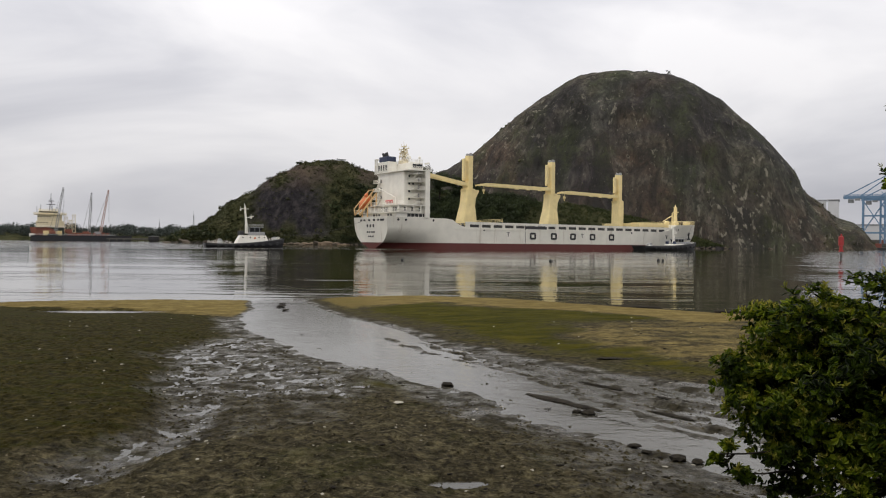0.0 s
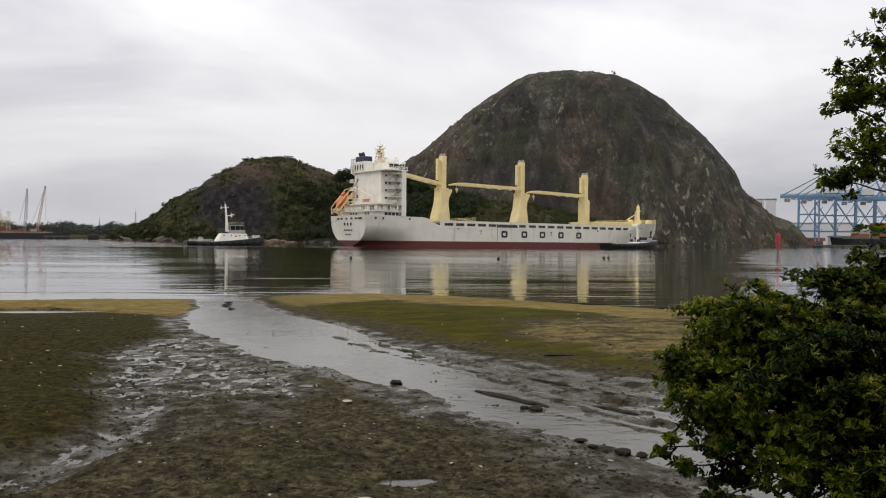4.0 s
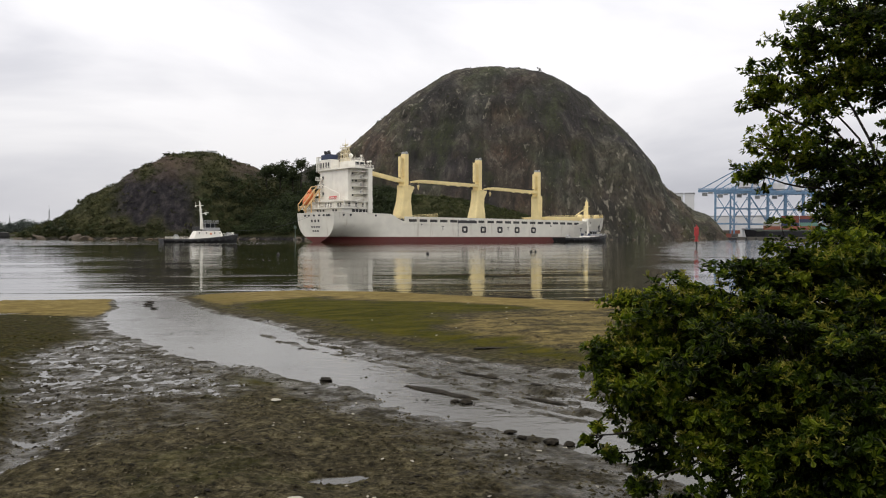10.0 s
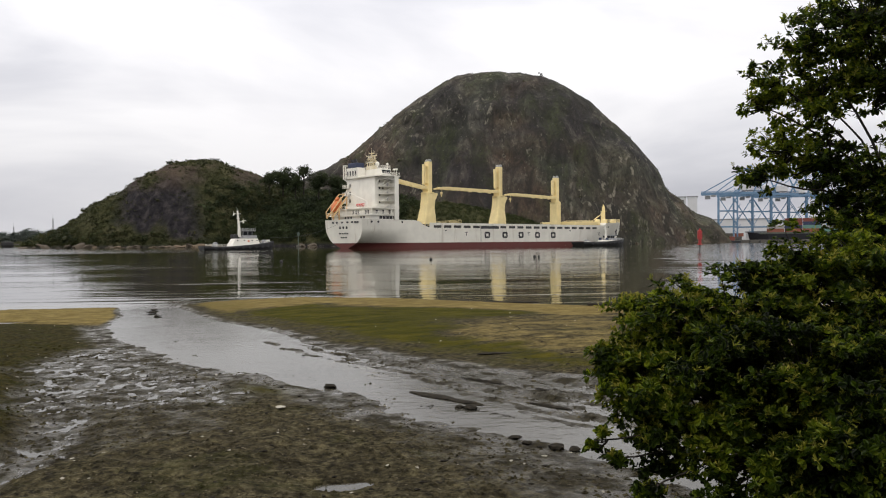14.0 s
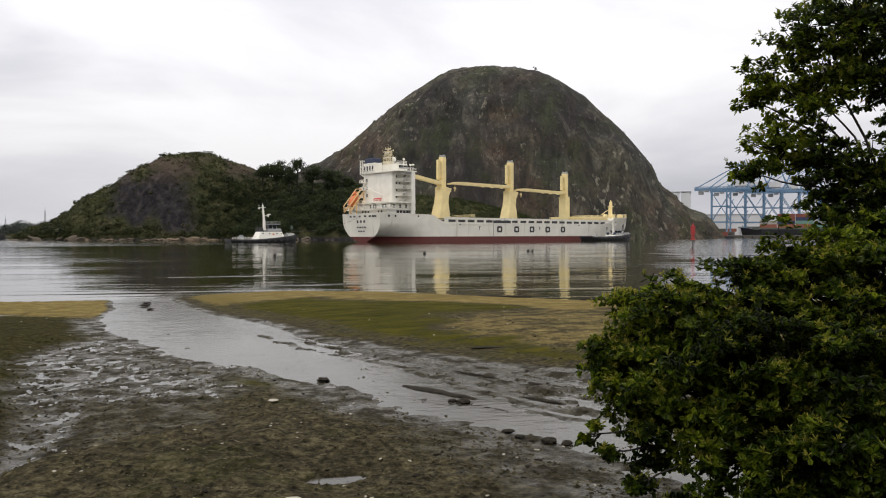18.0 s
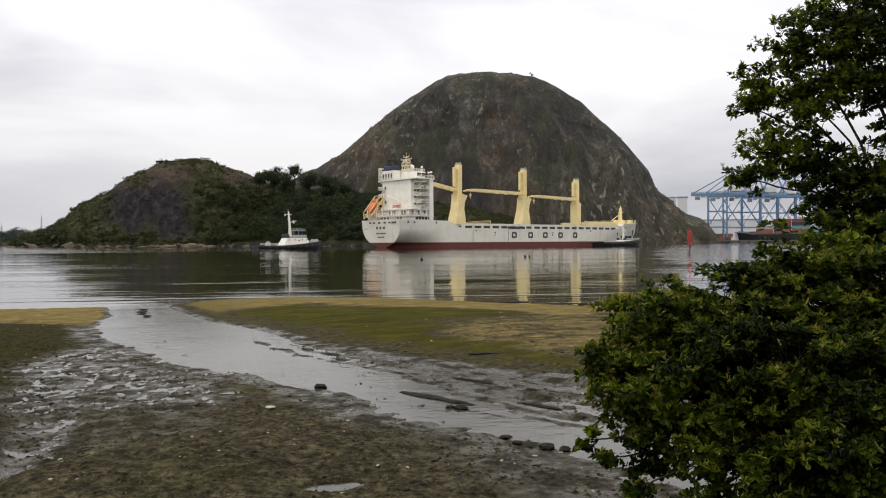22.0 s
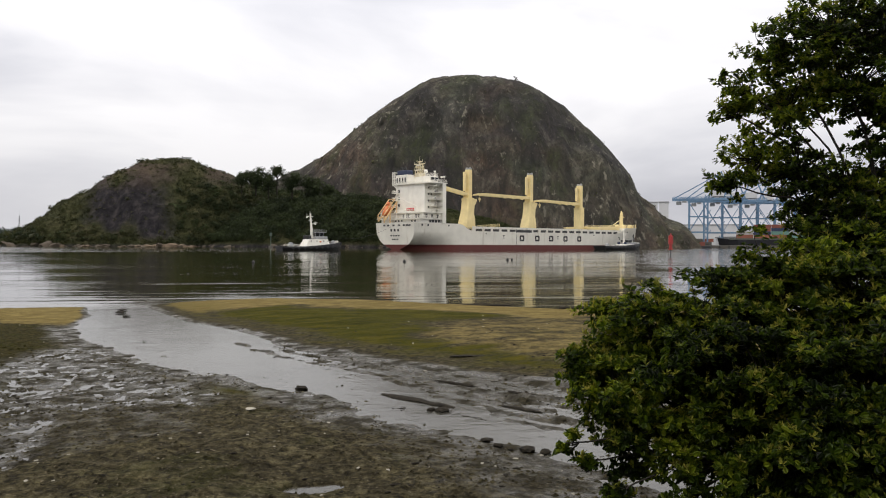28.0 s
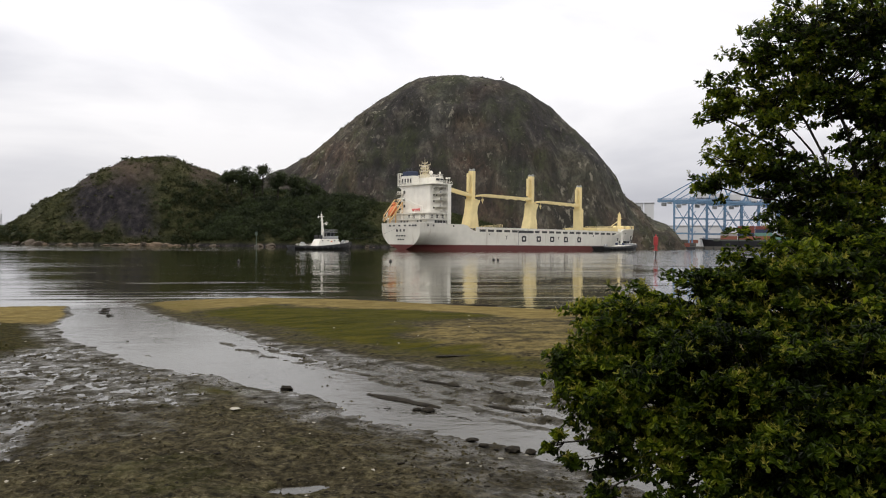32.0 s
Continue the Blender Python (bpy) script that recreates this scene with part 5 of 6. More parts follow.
    roof = part("wheelhouse_roof", bm, "grey", t)
    bm = B()
    loft(bm, [[(x0 - r, -r, z), (x0 + r, -r, z), (x0 + r, r, z), (x0 - r, r, z)] for z, x0, r in ((4.7, 0.6, 0.5), (8.0, 0.5, 0.36), (14.0, 0.0, 0.2))])
    beam(bm, (-1.5, 0, 12.9), (1.2, 0, 12.9), 0.2)
    beam(bm, (0.2, -1.5, 11.3), (0.2, 1.5, 11.3), 0.2)
    beam(bm, (0.2, 0, 10.0), (2.2, 0, 10.2), 0.28)
    for x, z in ((-1.4, 12.9), (2.1, 10.2)):
        rod(bm, (x, 0, z), (x, 0, z + 1.0), 0.06, 0.04, 5)
        box(bm, x - 0.2, x + 0.2, -0.2, 0.2, z - 0.6, z - 0.1)
    rod(bm, (-0.1, 0, 14.0), (-0.1, 0, 14.9), 0.08, 0.04, 5)
    mast = part("mast", bm, "white", t, "white signal mast")
    bm = B()
    box(bm, 1.6, 3.0, -0.12, 0.12, 10.35, 10.6)
    part("radar_scanner", bm, "white", mast)
    made = [house, upper, wh, roof, mast]
    for sy in (-1, 1):
        bm = B()
        box(bm, -1.9, -0.6, sy * 2.0 - 0.45, sy * 2.0 + 0.45, 4.6, 6.3, 0.15)
        made.append(part("funnel", bm, trim, t))
    for ob in made:
        ob.matrix_basis = house_m if ob is mast else Matrix.Translation((0, 0, 0.15)) @ house_m @ Matrix.Diagonal((1, 1, 0.86, 1))
    for x, z, nm in ((-8.0 * k, 2.2, "towing_winch"), (9.8 * k, 3.0, "bow_winch")):
        bm = B()
        rod(bm, (x, -0.8, z), (x, 0.8, z), 0.7, 0.7, 12)
        box(bm, x - 0.8, x + 0.8, -1.2, 1.2, z - 1.3, z - 0.2, 0.1)
        part(nm, bm, "grey", t)
    bm = B()
    rails(bm, [(8.6 * k, -3.2, 2.35), (11.4 * k, -1.2, 2.8), (11.4 * k, 1.2, 2.8), (8.6 * k, 3.2, 2.35)], 0.8, 1.4, 0.04)
    part("bow_rail", bm, "white", t)
    bm = B()
    rails(bm, [(-12.2 * k, -3.2, 1.35), (-5 * k, -4.3, 1.25)], 0.8, 1.6, 0.04)
    part("stern_rail", bm, "white", t)
    return t


stern_tug = build_tug("black and white harbour tug following on the ship's stern line", "dark")
stern_tug.scale = (0.955, 0.955, 0.955)
bow_tug = build_tug("long black and white tug alongside the ship's bow", "navy", 1.36, 1.8, 1.0)


def build_towline():
    """The line from the tug's bow to the ship's stern: x along it, sagging."""
    t = thing("towline", "slack dark towing line between tug and ship", "rope")
    bm = B()
    n, length = 14, 33.5
    pts = [Vector((length * i / n, 0, 4.2 + 5.2 * i / n - 1.6 * 4 * (i / n) * (1 - i / n))) for i in range(n + 1)]
    for a, b in zip(pts, pts[1:]):
        rod(bm, a, b, 0.04, 0.04, 5)
    part("line", bm, "dark", t)
    return t


towline = build_towline()


# ---- beacon, buoys ----
def build_beacon():
    t = thing("channel_beacon", "red channel beacon on a pile in the water", "beacon", at=pose(80.0, 155.4, 0))
    bm = B()
    rod(bm, (0, 0, -2), (0, 0, 1.9), 0.13, 0.13, 8)
    part("pile", bm, "dark", t)
    bm = B()
    box(bm, -0.4, 0.4, -0.4, 0.4, 1.7, 1.9)
    part("platform", bm, "red", t)
    bm = B()
    loft(bm, [[(w * math.cos(a), w * math.sin(a), z) for a in np.linspace(0, 2 * math.pi, 9)[:-1]] for z, w in ((1.9, 0.34), (2.9, 0.34), (2.95, 0.52), (4.75, 0.52), (4.8, 0.3), (4.95, 0.26))])
    part("daymark", bm, "red", t)
    bm = B()
    rod(bm, (0, 0, 4.95), (0, 0, 5.3), 0.14, 0.12, 8)
    part("lantern", bm, "red", t)
    near_bank(t)


def build_buoy(x, y, w):
    t = thing("mooring_buoy", "small dark mooring buoy floating on the bay", "buoy", "mooring buoys", at=pose(x, y, 0, 0, 8, 20))
    bm = B()
    bmesh.ops.create_icosphere(bm, subdivisions=2, radius=0.5 * w, matrix=Matrix.Translation((0, 0, 0.12)))
    bmesh.ops.scale(bm, vec=(1, 1, 0.85), verts=bm.verts)
    rod(bm, (0, 0, 0.4 * w), (0, 0, 0.62 * w), 0.09, 0.07, 8)
    part("float", bm, "dark", t, smooth=True)
    bm = B()
    bmesh.ops.create_icosphere(bm, subdivisions=1, radius=0.09, matrix=Matrix.Translation((0, 0, 0.66 * w)))
    part("ring", bm, "dark", t)
    near_bank(t)


build_beacon()
build_buoy(15.5, 115.6, 0.5)
build_buoy(35.7, 129.5, 0.5)
build_buoy(36.6, 129.9, 0.4)
build_buoy(-6.8, 112.1, 0.45)


def build_channel_mark():
    t = thing("shore_marker", "small faded green marker post on a base by the rocks", "marker post", at=pose(-16.9, 436, 0))
    bm = B()
    box(bm, -1.2, 1.2, -1.2, 1.2, -1, 1.4, 0.15)
    part("base", bm, "quaywall", t)
    bm = B()
    rod(bm, (0, 0, 1.4), (0, 0, 9.0), 0.22, 0.16, 8)
    box(bm, -0.7, 0.7, -0.1, 0.1, 6.9, 8.6)
    part("post", bm, "markgreen", t)


build_channel_mark()


# ---- the container terminal ----
def polar(az, d, z=0.0, turn=0.0):
    a = radians(az)
    return pose(d * math.sin(a), d * math.cos(a), z, 0, 0, turn)


def build_gantry(m):
    """Ship-to-shore crane: x towards the water, 38 m under the boom."""
    t = thing("gantry_crane", "blue ship-to-shore container gantry crane on the quay", "crane", "quay cranes", at=m)
    for x in (0, -14):
        for y in (-8, 8):
            bm = B()
            beam(bm, (x, y, 0), (x, y * 0.92, 37 if x == 0 else 36), 1.25, 1.2)
            leg = part("leg", bm, "blue", t)
            bm = B()
            box(bm, x - 1.4, x + 1.4, y - 3, y + 3, -2.4, 0.2, 0.1)
            part("bogie", bm, "dark", leg)
    for x in (0, -14):
        for z, y in ((9, 8), (35.5, 7.5)):
            bm = B()
            beam(bm, (x, -y, z), (x, y, z), 0.9, 1.25)
            part("portal_beam", bm, "blue", t)
    for y in (-8, 8):
        for a, b, w in (((0, y, 9.5), (-14, y, 9.5), 1.0), ((-14, y, 10), (0, y * 0.95, 33), 0.55), ((0, y, 10), (-14, y * 0.95, 33), 0.4), ((0, y, 22), (-14, y, 22), 0.55)):
            bm = B()
            beam(bm, a, b, w, w)
            part("side_brace", bm, "blue", t)
    bm = B()
    for z in range(3, 36, 4):
        beam(bm, (-14, 8.8, z), (-14 + 2.2 * (1 if z % 8 == 3 else -1), 8.8, z + 4), 0.35, 0.5)
    rails(bm, [(13, -3.6, 36.8), (-34, -3.6, 36.8)], 1.2, 3.0, 0.12)
    part("stairway", bm, "blue", t)
    bm = B()
    for y in (-2.8, 2.8):
        beam(bm, (13, y, 35.6), (-34, y, 35.6), 0.9, 1.8)
    for x in range(-34, 14, 6):
        beam(bm, (x, -2.8, 35.9), (x, 2.8, 35.9), 0.5)
    part("boom", bm, "blue", t)
    bm = B()
    for y in (-5, 5):
        beam(bm, (-14, y, 36), (-24, y * 0.3, 57), 0.8)
        beam(bm, (-32, y * 0.6, 37), (-24, y * 0.3, 57), 0.7)
    beam(bm, (-24, -2, 57), (-24, 2, 57), 1.0)
    part("apex_frame", bm, "blue", t)
    for x in (12, 2):
        for y in (-1.8, 1.8):
            bm = B()
            beam(bm, (-24, y, 56.5), (x, y * 1.3, 36.5), 0.45)
            part("stay", bm, "blue", t)
    bm = B()
    box(bm, -26, -17, -3.6, 3.6, 37.6, 42.4, 0.2)
    part("machinery_house", bm, "pale", t)
    bm = B()
    box(bm, 6, 10, -2.2, 2.2, 31.6, 34.2, 0.2)
    box(bm, 2, 5.5, -3.2, 3.2, 33.5, 35.0, 0.1)
    part("trolley_cab", bm, "grey", t)
    return t


gantry = build_gantry(polar(28.5, 640, 3.5, 150))
for az, d in ((29.5, 668), (30.75, 672), (31.9, 700), (33.0, 706), (35.4, 745)):
    copy_thing(gantry, polar(az, d, 3.5, 150))


def build_terminal():
    q = new("quay")
    tagged(q, "concrete container quay with dark fendered edge", "quay", kind="structure")
    bm = B()
    m = polar(43, 700, 0, -43)
    box(bm, -245, 420, -95, 500, -3, 2.6, 0.2, m)
    part("apron", bm, "quaywall", q)
    bm = B()
    for k in range(50):
        box(bm, -239 + k * 7, -237.6 + k * 7, -95.6, -94.6, -1.5, 2.0, 0, m)
    part("fender_row", bm, "dark", q)
    # the moored feeder ship
    s = thing("feeder_ship", "dark blue container feeder ship moored at the quay", "ship", at=polar(33.9, 640, 0, -33))
    bm = B()
    rings = []
    for i in range(13):
        u = i / 12
        w = 9 * max(0.05, 1 - max(0, (0.18 - u) / 0.18) ** 2)
        x = -37 + 80 * u
        rings.append([(x - (2 if i == 0 else 0), -w, 7.0 + 1.5 * max(0, (0.15 - u) / 0.15)), (x, -w * 0.9, 0), (x, -w * 0.7, -2), (x, w * 0.7, -2), (x, w * 0.9, 0), (x, w, 7.0 + 1.5 * max(0, (0.15 - u) / 0.15))])
    loft(bm, rings)
    part("hull", bm, "black", s)
    bm = B()
    box(bm, -30, 40, -8.2, 8.2, 6.8, 8.2, 0.1)
    part("hatch_deck", bm, "deck", s)
    bm = B()
    box(bm, 26, 36, -8, 8, 8.2, 22, 0.3)
    hs = part("deckhouse", bm, "pale", s)
    for z in (12, 15, 18, 21.5):
        bm = B()
        box(bm, 25.9, 36.1, -7, 7, z, z + 1.0)
        part("window_band", bm, "glass", hs)
    rng = random.Random(8)
    for bay in range(4):
        for row in range(2):
            for tier in range(4 if bay in (1, 2) else 2):
                c = thing("container", "stacked steel shipping container on the feeder ship's deck", "container", "stacked containers", at=polar(33.9, 640, 0, -33) @ pose(-25 + bay * 12.6, -5.6 + row * 5.2, 8.25 + tier * 2.62))
                bm = B()
                box(bm, 0, 12.2, 0, 2.44, 0, 2.59, 0.04)
                for k in range(20):
                    box(bm, 0.3 + k * 0.6, 0.55 + k * 0.6, -0.05, 0.02, 0.15, 2.44)
                body = part("body", bm, ("box_red", "rust", "concrete", "box_green", "grey", "navy", "rust")[rng.randrange(7)], c)
                bm = B()
                for y in (0.1, 1.25):
                    box(bm, -0.06, 0.02, y, y + 1.05, 0.1, 2.5)
                part("door_leaf", bm, "grey", c)
    # boxes and stores along the open quay
    for k in range(26):
        c = thing("container", "weathered steel shipping container standing on the quay", "container", "containers on the quay", at=m @ pose(-236 + (k // 2) * 7.4 + rng.uniform(-0.8, 0.8), -86 + rng.uniform(-2, 6), 2.6 + 2.6 * (k % 2)))
        bm = B()
        box(bm, 0, 6.06, 0, 2.44, 0, 2.59, 0.04)
        for q in range(10):
            box(bm, 0.3 + q * 0.56, 0.55 + q * 0.56, -0.05, 0.02, 0.15, 2.44)
        part("body", bm, ("box_red", "rust", "quaywall", "navy", "grey", "rust", "quaywall")[rng.randrange(7)], c)
        bm = B()
        for y in (0.1, 1.25):
            box(bm, -0.06, 0.02, y, y + 1.05, 0.1, 2.5)
        part("door_leaf", bm, "grey", c)
    # sheds and silos behind
    for az, d, w, h, z, lab in ((25.95, 880, 11, 50, 2, "pale concrete silo block"), (26.75, 860, 10, 49, 2, "pale concrete elevator tower"),
                                (29.9, 900, 62, 25, 2, "large pale warehouse behind the quay cranes"), (33.6, 920, 56, 21, 2, "large pale warehouse behind the quay cranes"), (28.2, 690, 16, 6, 2.6, "low rust-coloured port shed"),
                                (31.2, 700, 22, 9, 2.6, "low pale port shed")):
        b = thing("port_building", lab + " at the terminal", "building", "port buildings", at=polar(az, d, 0, -az))
        bm = B()
        box(bm, -w / 2, w / 2, 0, 26, -1, h, 0.3)
        wall = part("wall", bm, "rust" if "rust" in lab else "pale", b)
        bm = B()
        box(bm, -w / 2 - 0.6, w / 2 + 0.6, -0.6, 26.6, h, h + 1.1, 0.2)
        part("roof", bm, "grey", b)
        n = max(2, int(w / 6)) if h < 12 else 0
        for k in range(n):
            bm = B()
            x = -w / 2 + (k + 0.5) * w / n
            box(bm, x - 1.1, x + 1.1, -0.12, 0.3, h * 0.62, h * 0.62 + 2.2)
            part("window", bm, "glass", wall)
    # dark moored barge by the beacon
    p = thing("work_barge", "flat rusty work barge moored by the quay", "barge", at=polar(28.6, 590, 0, -28))
    bm = B()
    box(bm, -14, 14, -5, 5, -1, 2.2, 0.3)
    part("hull", bm, "black", p)
    bm = B()
    for k in range(5):
        box(bm, -12.5 + k * 4.6, -8.4 + k * 4.6, -3.6, 3.6, 2.2, 5.0 + 0.5 * (k % 2), 0.1)
    part("deck_load", bm, "box_red", p)


build_terminal()


# ---- the far shore and the moored vessels to the west ----
def lattice(bm, a, b, w0, w1, n, r=0.16):
    """A square lattice boom from a to b."""
    a, b = Vector(a), Vector(b)
    q = (b - a).to_track_quat("Z", "Y").to_matrix()
    rows = []
    for i in range(n + 1):
        w = w0 + (w1 - w0) * i / n
        p = a.lerp(b, i / n)
        rows.append([p + q @ Vector((x * w / 2, y * w / 2, 0)) for x, y in ((-1, -1), (1, -1), (1, 1), (-1, 1))])
    for i in range(n):
        for k in range(4):
            rod(bm, rows[i][k], rows[i + 1][k], r, r, 4)
            rod(bm, rows[i][k], rows[i + 1][(k + 1) % 4], r * 0.65, r * 0.65, 4)
    return bm


def build_far_shore():
    rng = np.random.default_rng(12)
    a = np.radians(np.linspace(-75, -10, 260))
    d = np.array([1060, 1080, 1140, 1300, 1700])
    A, D = np.meshgrid(a, d)
    Z = np.array([-2, 2, 8, 12, 14])[:, None] + 5 * fbm(A * 60, D * 0.01, 3, 5)
    Z[0] = -2
    ob = sheet("far_shore", D * np.sin(A), D * np.cos(A), Z, "soil", {"bare": 0 * Z})
    tagged(ob, "low far shore under trees", "shore", kind="structure")
    n = 1700
    az = np.radians(rng.uniform(-60, -15, n))
    dd = rng.uniform(1080, 1190, n)
    R = rng.uniform(4, 8.5, n)
    z = 2 + rng.uniform(0, 1, n) * 11 + 7 * vnoise(az * 40, 0 * az, 3)
    C = np.stack([dd * np.sin(az), dd * np.cos(az), z], 1)
    ob = tris("far_woods", clumps(rng, C, R, 90, 0.14), "farwood")
    tagged(ob, "line of far shore trees, distance haze put into their colour", "trees", kind="stuff")
    for az, top in ((-18.6, 36), (-20.9, 24)):
        mt = thing("radio_mast", "thin grey lattice radio mast above the far trees", "mast", "masts on the far shore", at=polar(az, 1150, 8))
        bm = B()
        lattice(bm, (0, 0, 0), (0, 0, top - 6), 2.2, 0.7, 10, 0.16)
        part("lattice", bm, "grey", mt)
        bm = B()
        rod(bm, (0, 0, top - 6), (0, 0, top), 0.2, 0.1, 5)
        part("antenna", bm, "grey", mt)
    # a long low pier with dolphins
    pier = thing("pier", "low dark concrete pier on piles by the far shore", "pier", at=polar(-21.6, 720, 0, 21.6))
    bm = B()
    box(bm, -34, 44, -4, 4, 2.4, 3.6, 0.1)
    part("pier_deck", bm, "quaywall", pier)
    for k in range(14):
        bm = B()
        rod(bm, (-32 + k * 5.8, -3, -2), (-32 + k * 5.8, -3, 2.5), 0.5, 0.5, 8)
        rod(bm, (-32 + k * 5.8, 3, -2), (-32 + k * 5.8, 3, 2.5), 0.5, 0.5, 8)
        part("pile", bm, "quaywall", pier)
    bm = B()
    loft(bm, [[(4 + w * x, w * y, z) for x, y in ((-1, -1), (1, -1), (1, 1), (-1, 1))] for z, w in ((-1, 3.2), (2.5, 4.4), (5.0, 4.6), (5.4, 4.0))])
    part("mooring_dolphin", bm, "dark", pier)


build_far_shore()


def build_west_vessels():
    m = polar(-26.3, 750, 0, 26.3)
    t = thing("supply_ship", "cream and red offshore supply ship moored across the bay", "ship", at=m @ pose(-16, 12, 0))
    bm = B()
    rings = []
    for i in range(13):
        u = i / 12
        x = -17 + 48 * u
        w = 6.5 * max(0.1, 1 - max(0, (0.3 - u) / 0.3) ** 2)
        top = 4.5 + 8.0 * step(0.42, 0.30, u)
        rings.append([(x - 2.5 * (u < 0.1), -w, float(top)), (x, -w * 0.85, 0), (x, -w * 0.5, -2), (x, w * 0.5, -2), (x, w * 0.85, 0), (x, w, float(top))])
    loft(bm, rings)
    part("hull", bm, "rust", t)
    bm = B()
    box(bm, -9, 6, -6.3, 6.3, 5, 9.5, 0.3)
    part("lower_bridge_house", bm, "cream", t)
    bm = B()
    box(bm, -14.5, 7.5, -6.0, 6.0, 12.4, 18.2, 0.3)
    box(bm, -13.5, 6.0, -5.6, 5.6, 18.2, 23.6, 0.3)
    hs = part("deckhouse", bm, "ivory", t)
    for z, n in ((16.2, 4), (21.6, 5)):
        for q in range(n):
            bm = B()
            y0 = -6.1 if z < 18 else -5.7
            box(bm, -13.2 + q * 2.3, -12.3 + q * 2.3, y0, y0 + 0.4, z, z + 0.9)
            part("window", bm, "glass", hs)
    for z, x0, x1 in ((12.6, -15.5, 9.0),):
        bm = B()
        box(bm, x0, x1, -6.9, -5.5, z, z + 0.25)
        rails(bm, [(x0, -6.8, z + 0.25), (x1, -6.8, z + 0.25)], 1.1, 2.2, 0.09)
        part("deck_edge", bm, "white", hs)
    bm = B()
    box(bm, -16.5, 9.5, -7, 7, 23.6, 24.1, 0.1)
    rails(bm, [(-16.5, -6.8, 24.1), (9.5, -6.8, 24.1), (9.5, 6.8, 24.1)], 1.2, 2.4, 0.1)
    box(bm, -12.5, 3.0, -5, 5, 24.1, 27.2, 0.3)
    rails(bm, [(-12.5, -4.8, 27.2), (3, -4.8, 27.2)], 1.2, 2.0, 0.1)
    bridge = part("bridge", bm, "ivory", t)
    bm = B()
    box(bm, -12.0, 2.5, -5.15, -4.8, 25.3, 26.5)
    part("bridge_window", bm, "glass", bridge)
    bm = B()
    rng = random.Random(44)
    for q in range(9):
        x = -15 + q * 2.8
        h = rng.uniform(0.8, 2.6)
        box(bm, x, x + rng.uniform(0.6, 1.6), -4, -2, 24.1 if not -12.5 < x < 3 else 27.2, (24.1 if not -12.5 < x < 3 else 27.2) + h, 0.1)
    part("deck_locker", bm, "white", bridge)
    bm = B()
    lattice(bm, (-3, 0, 27), (-3, 0, 38), 2.4, 1.4, 6)
    rod(bm, (-3, 0, 38), (-3, 0, 43), 0.3, 0.15, 6)
    beam(bm, (-6.5, 0, 33), (0.5, 0, 33), 0.5)
    beam(bm, (-5.5, 0, 36), (-0.5, 0, 36), 0.5)
    for x, h in ((-14, 31), (-11, 33), (2, 31), (6, 29)):
        rod(bm, (x, 0, 24), (x, 0, h), 0.25, 0.15, 5)
    part("mast", bm, "dark", t)
    bm = B()
    for x, z in ((9, 22), (12.5, 19), (15.5, 24)):
        lattice(bm, (x, 3, 6), (x, 3, z), 2.6, 2.2, 5, 0.2)
        box(bm, x - 1.6, x + 1.6, 1.5, 4.5, z, z + 0.4)
    part("scaffold_tower", bm, "ivory", t)
    bm = B()
    box(bm, 10, 27, -5, 5, 4, 8, 0.2)
    box(bm, 8, 14, -5.2, -2, 8, 11, 0.2)
    part("deck_gear", bm, "rust", t)
    b = thing("crane_barge", "long dark flat barge carrying two crawler cranes", "barge", at=m)
    bm = B()
    rings = []
    for x, k in ((-34, 1.0), (-33, 0.2), (42, 0.2), (46.5, 2.0)):
        rings.append([(x, -9, 5.4), (x, -9, k - 1), (x, 9, k - 1), (x, 9, 5.4)])
    loft(bm, rings)
    part("hull", bm, "black", b)
    bm = B()
    rails(bm, [(-33, -8.8, 5.4), (33, -8.8, 5.4)], 1.2, 3, 0.08)
    part("deck_rail", bm, "grey", b)
    bm = B()
    for k in range(9):
        box(bm, -4 + k * 3.7, -1.5 + k * 3.7, -6, -2, 5.4, 6.6 + (k * 37 % 10) * 0.2, 0.1)
    part("deck_stores", bm, "rust", b)
    bm = B()
    box(bm, -35, -31, -8, -3, 4.0, 6.8, 0.2)
    part("name_board", bm, "white", b)
    for x0, x1, top, lab in ((-17, -11, 48, "grey lattice boom crane"), (9.6, 11.6, 44, "grey lattice boom crane"), (19, 25.5, 47, "faded red lattice boom crane")):
        c = thing("crawler_crane", lab + " standing on the barge", "crane", "barge cranes", at=m @ pose(x0, 0, 5.4))
        bm = B()
        for y in (-2.6, 1.4):
            box(bm, -4, 4, y, y + 1.2, 0, 1.4, 0.4)
        part("crawler_track", bm, "dark", c)
        bm = B()
        box(bm, -3.2, 2.0, -1.8, 1.8, 1.4, 3.8, 0.3)
        part("machinery_house", bm, "rust" if x0 < 15 else "grey", c)
        bm = B()
        lattice(bm, (2.0, 0, 2.2), (x1 - x0 + 2, 0, top - 5.4), 2.0, 0.9, 20, 0.2)
        part("lattice_boom", bm, ("grey", "grey", "boom_red")[(x0 > 0) + (x0 > 15)], c)
        bm = B()
        rod(bm, (-3, 0, 5), (x1 - x0 + 2, 0, top - 5.6), 0.1, 0.1, 4)
        rod(bm, (x1 - x0 + 2.4, 0, top - 5.6), (x1 - x0 + 2.4, 0, 12), 0.1, 0.1, 4)
        part("hoist_wire", bm, "dark", c)


build_west_vessels()


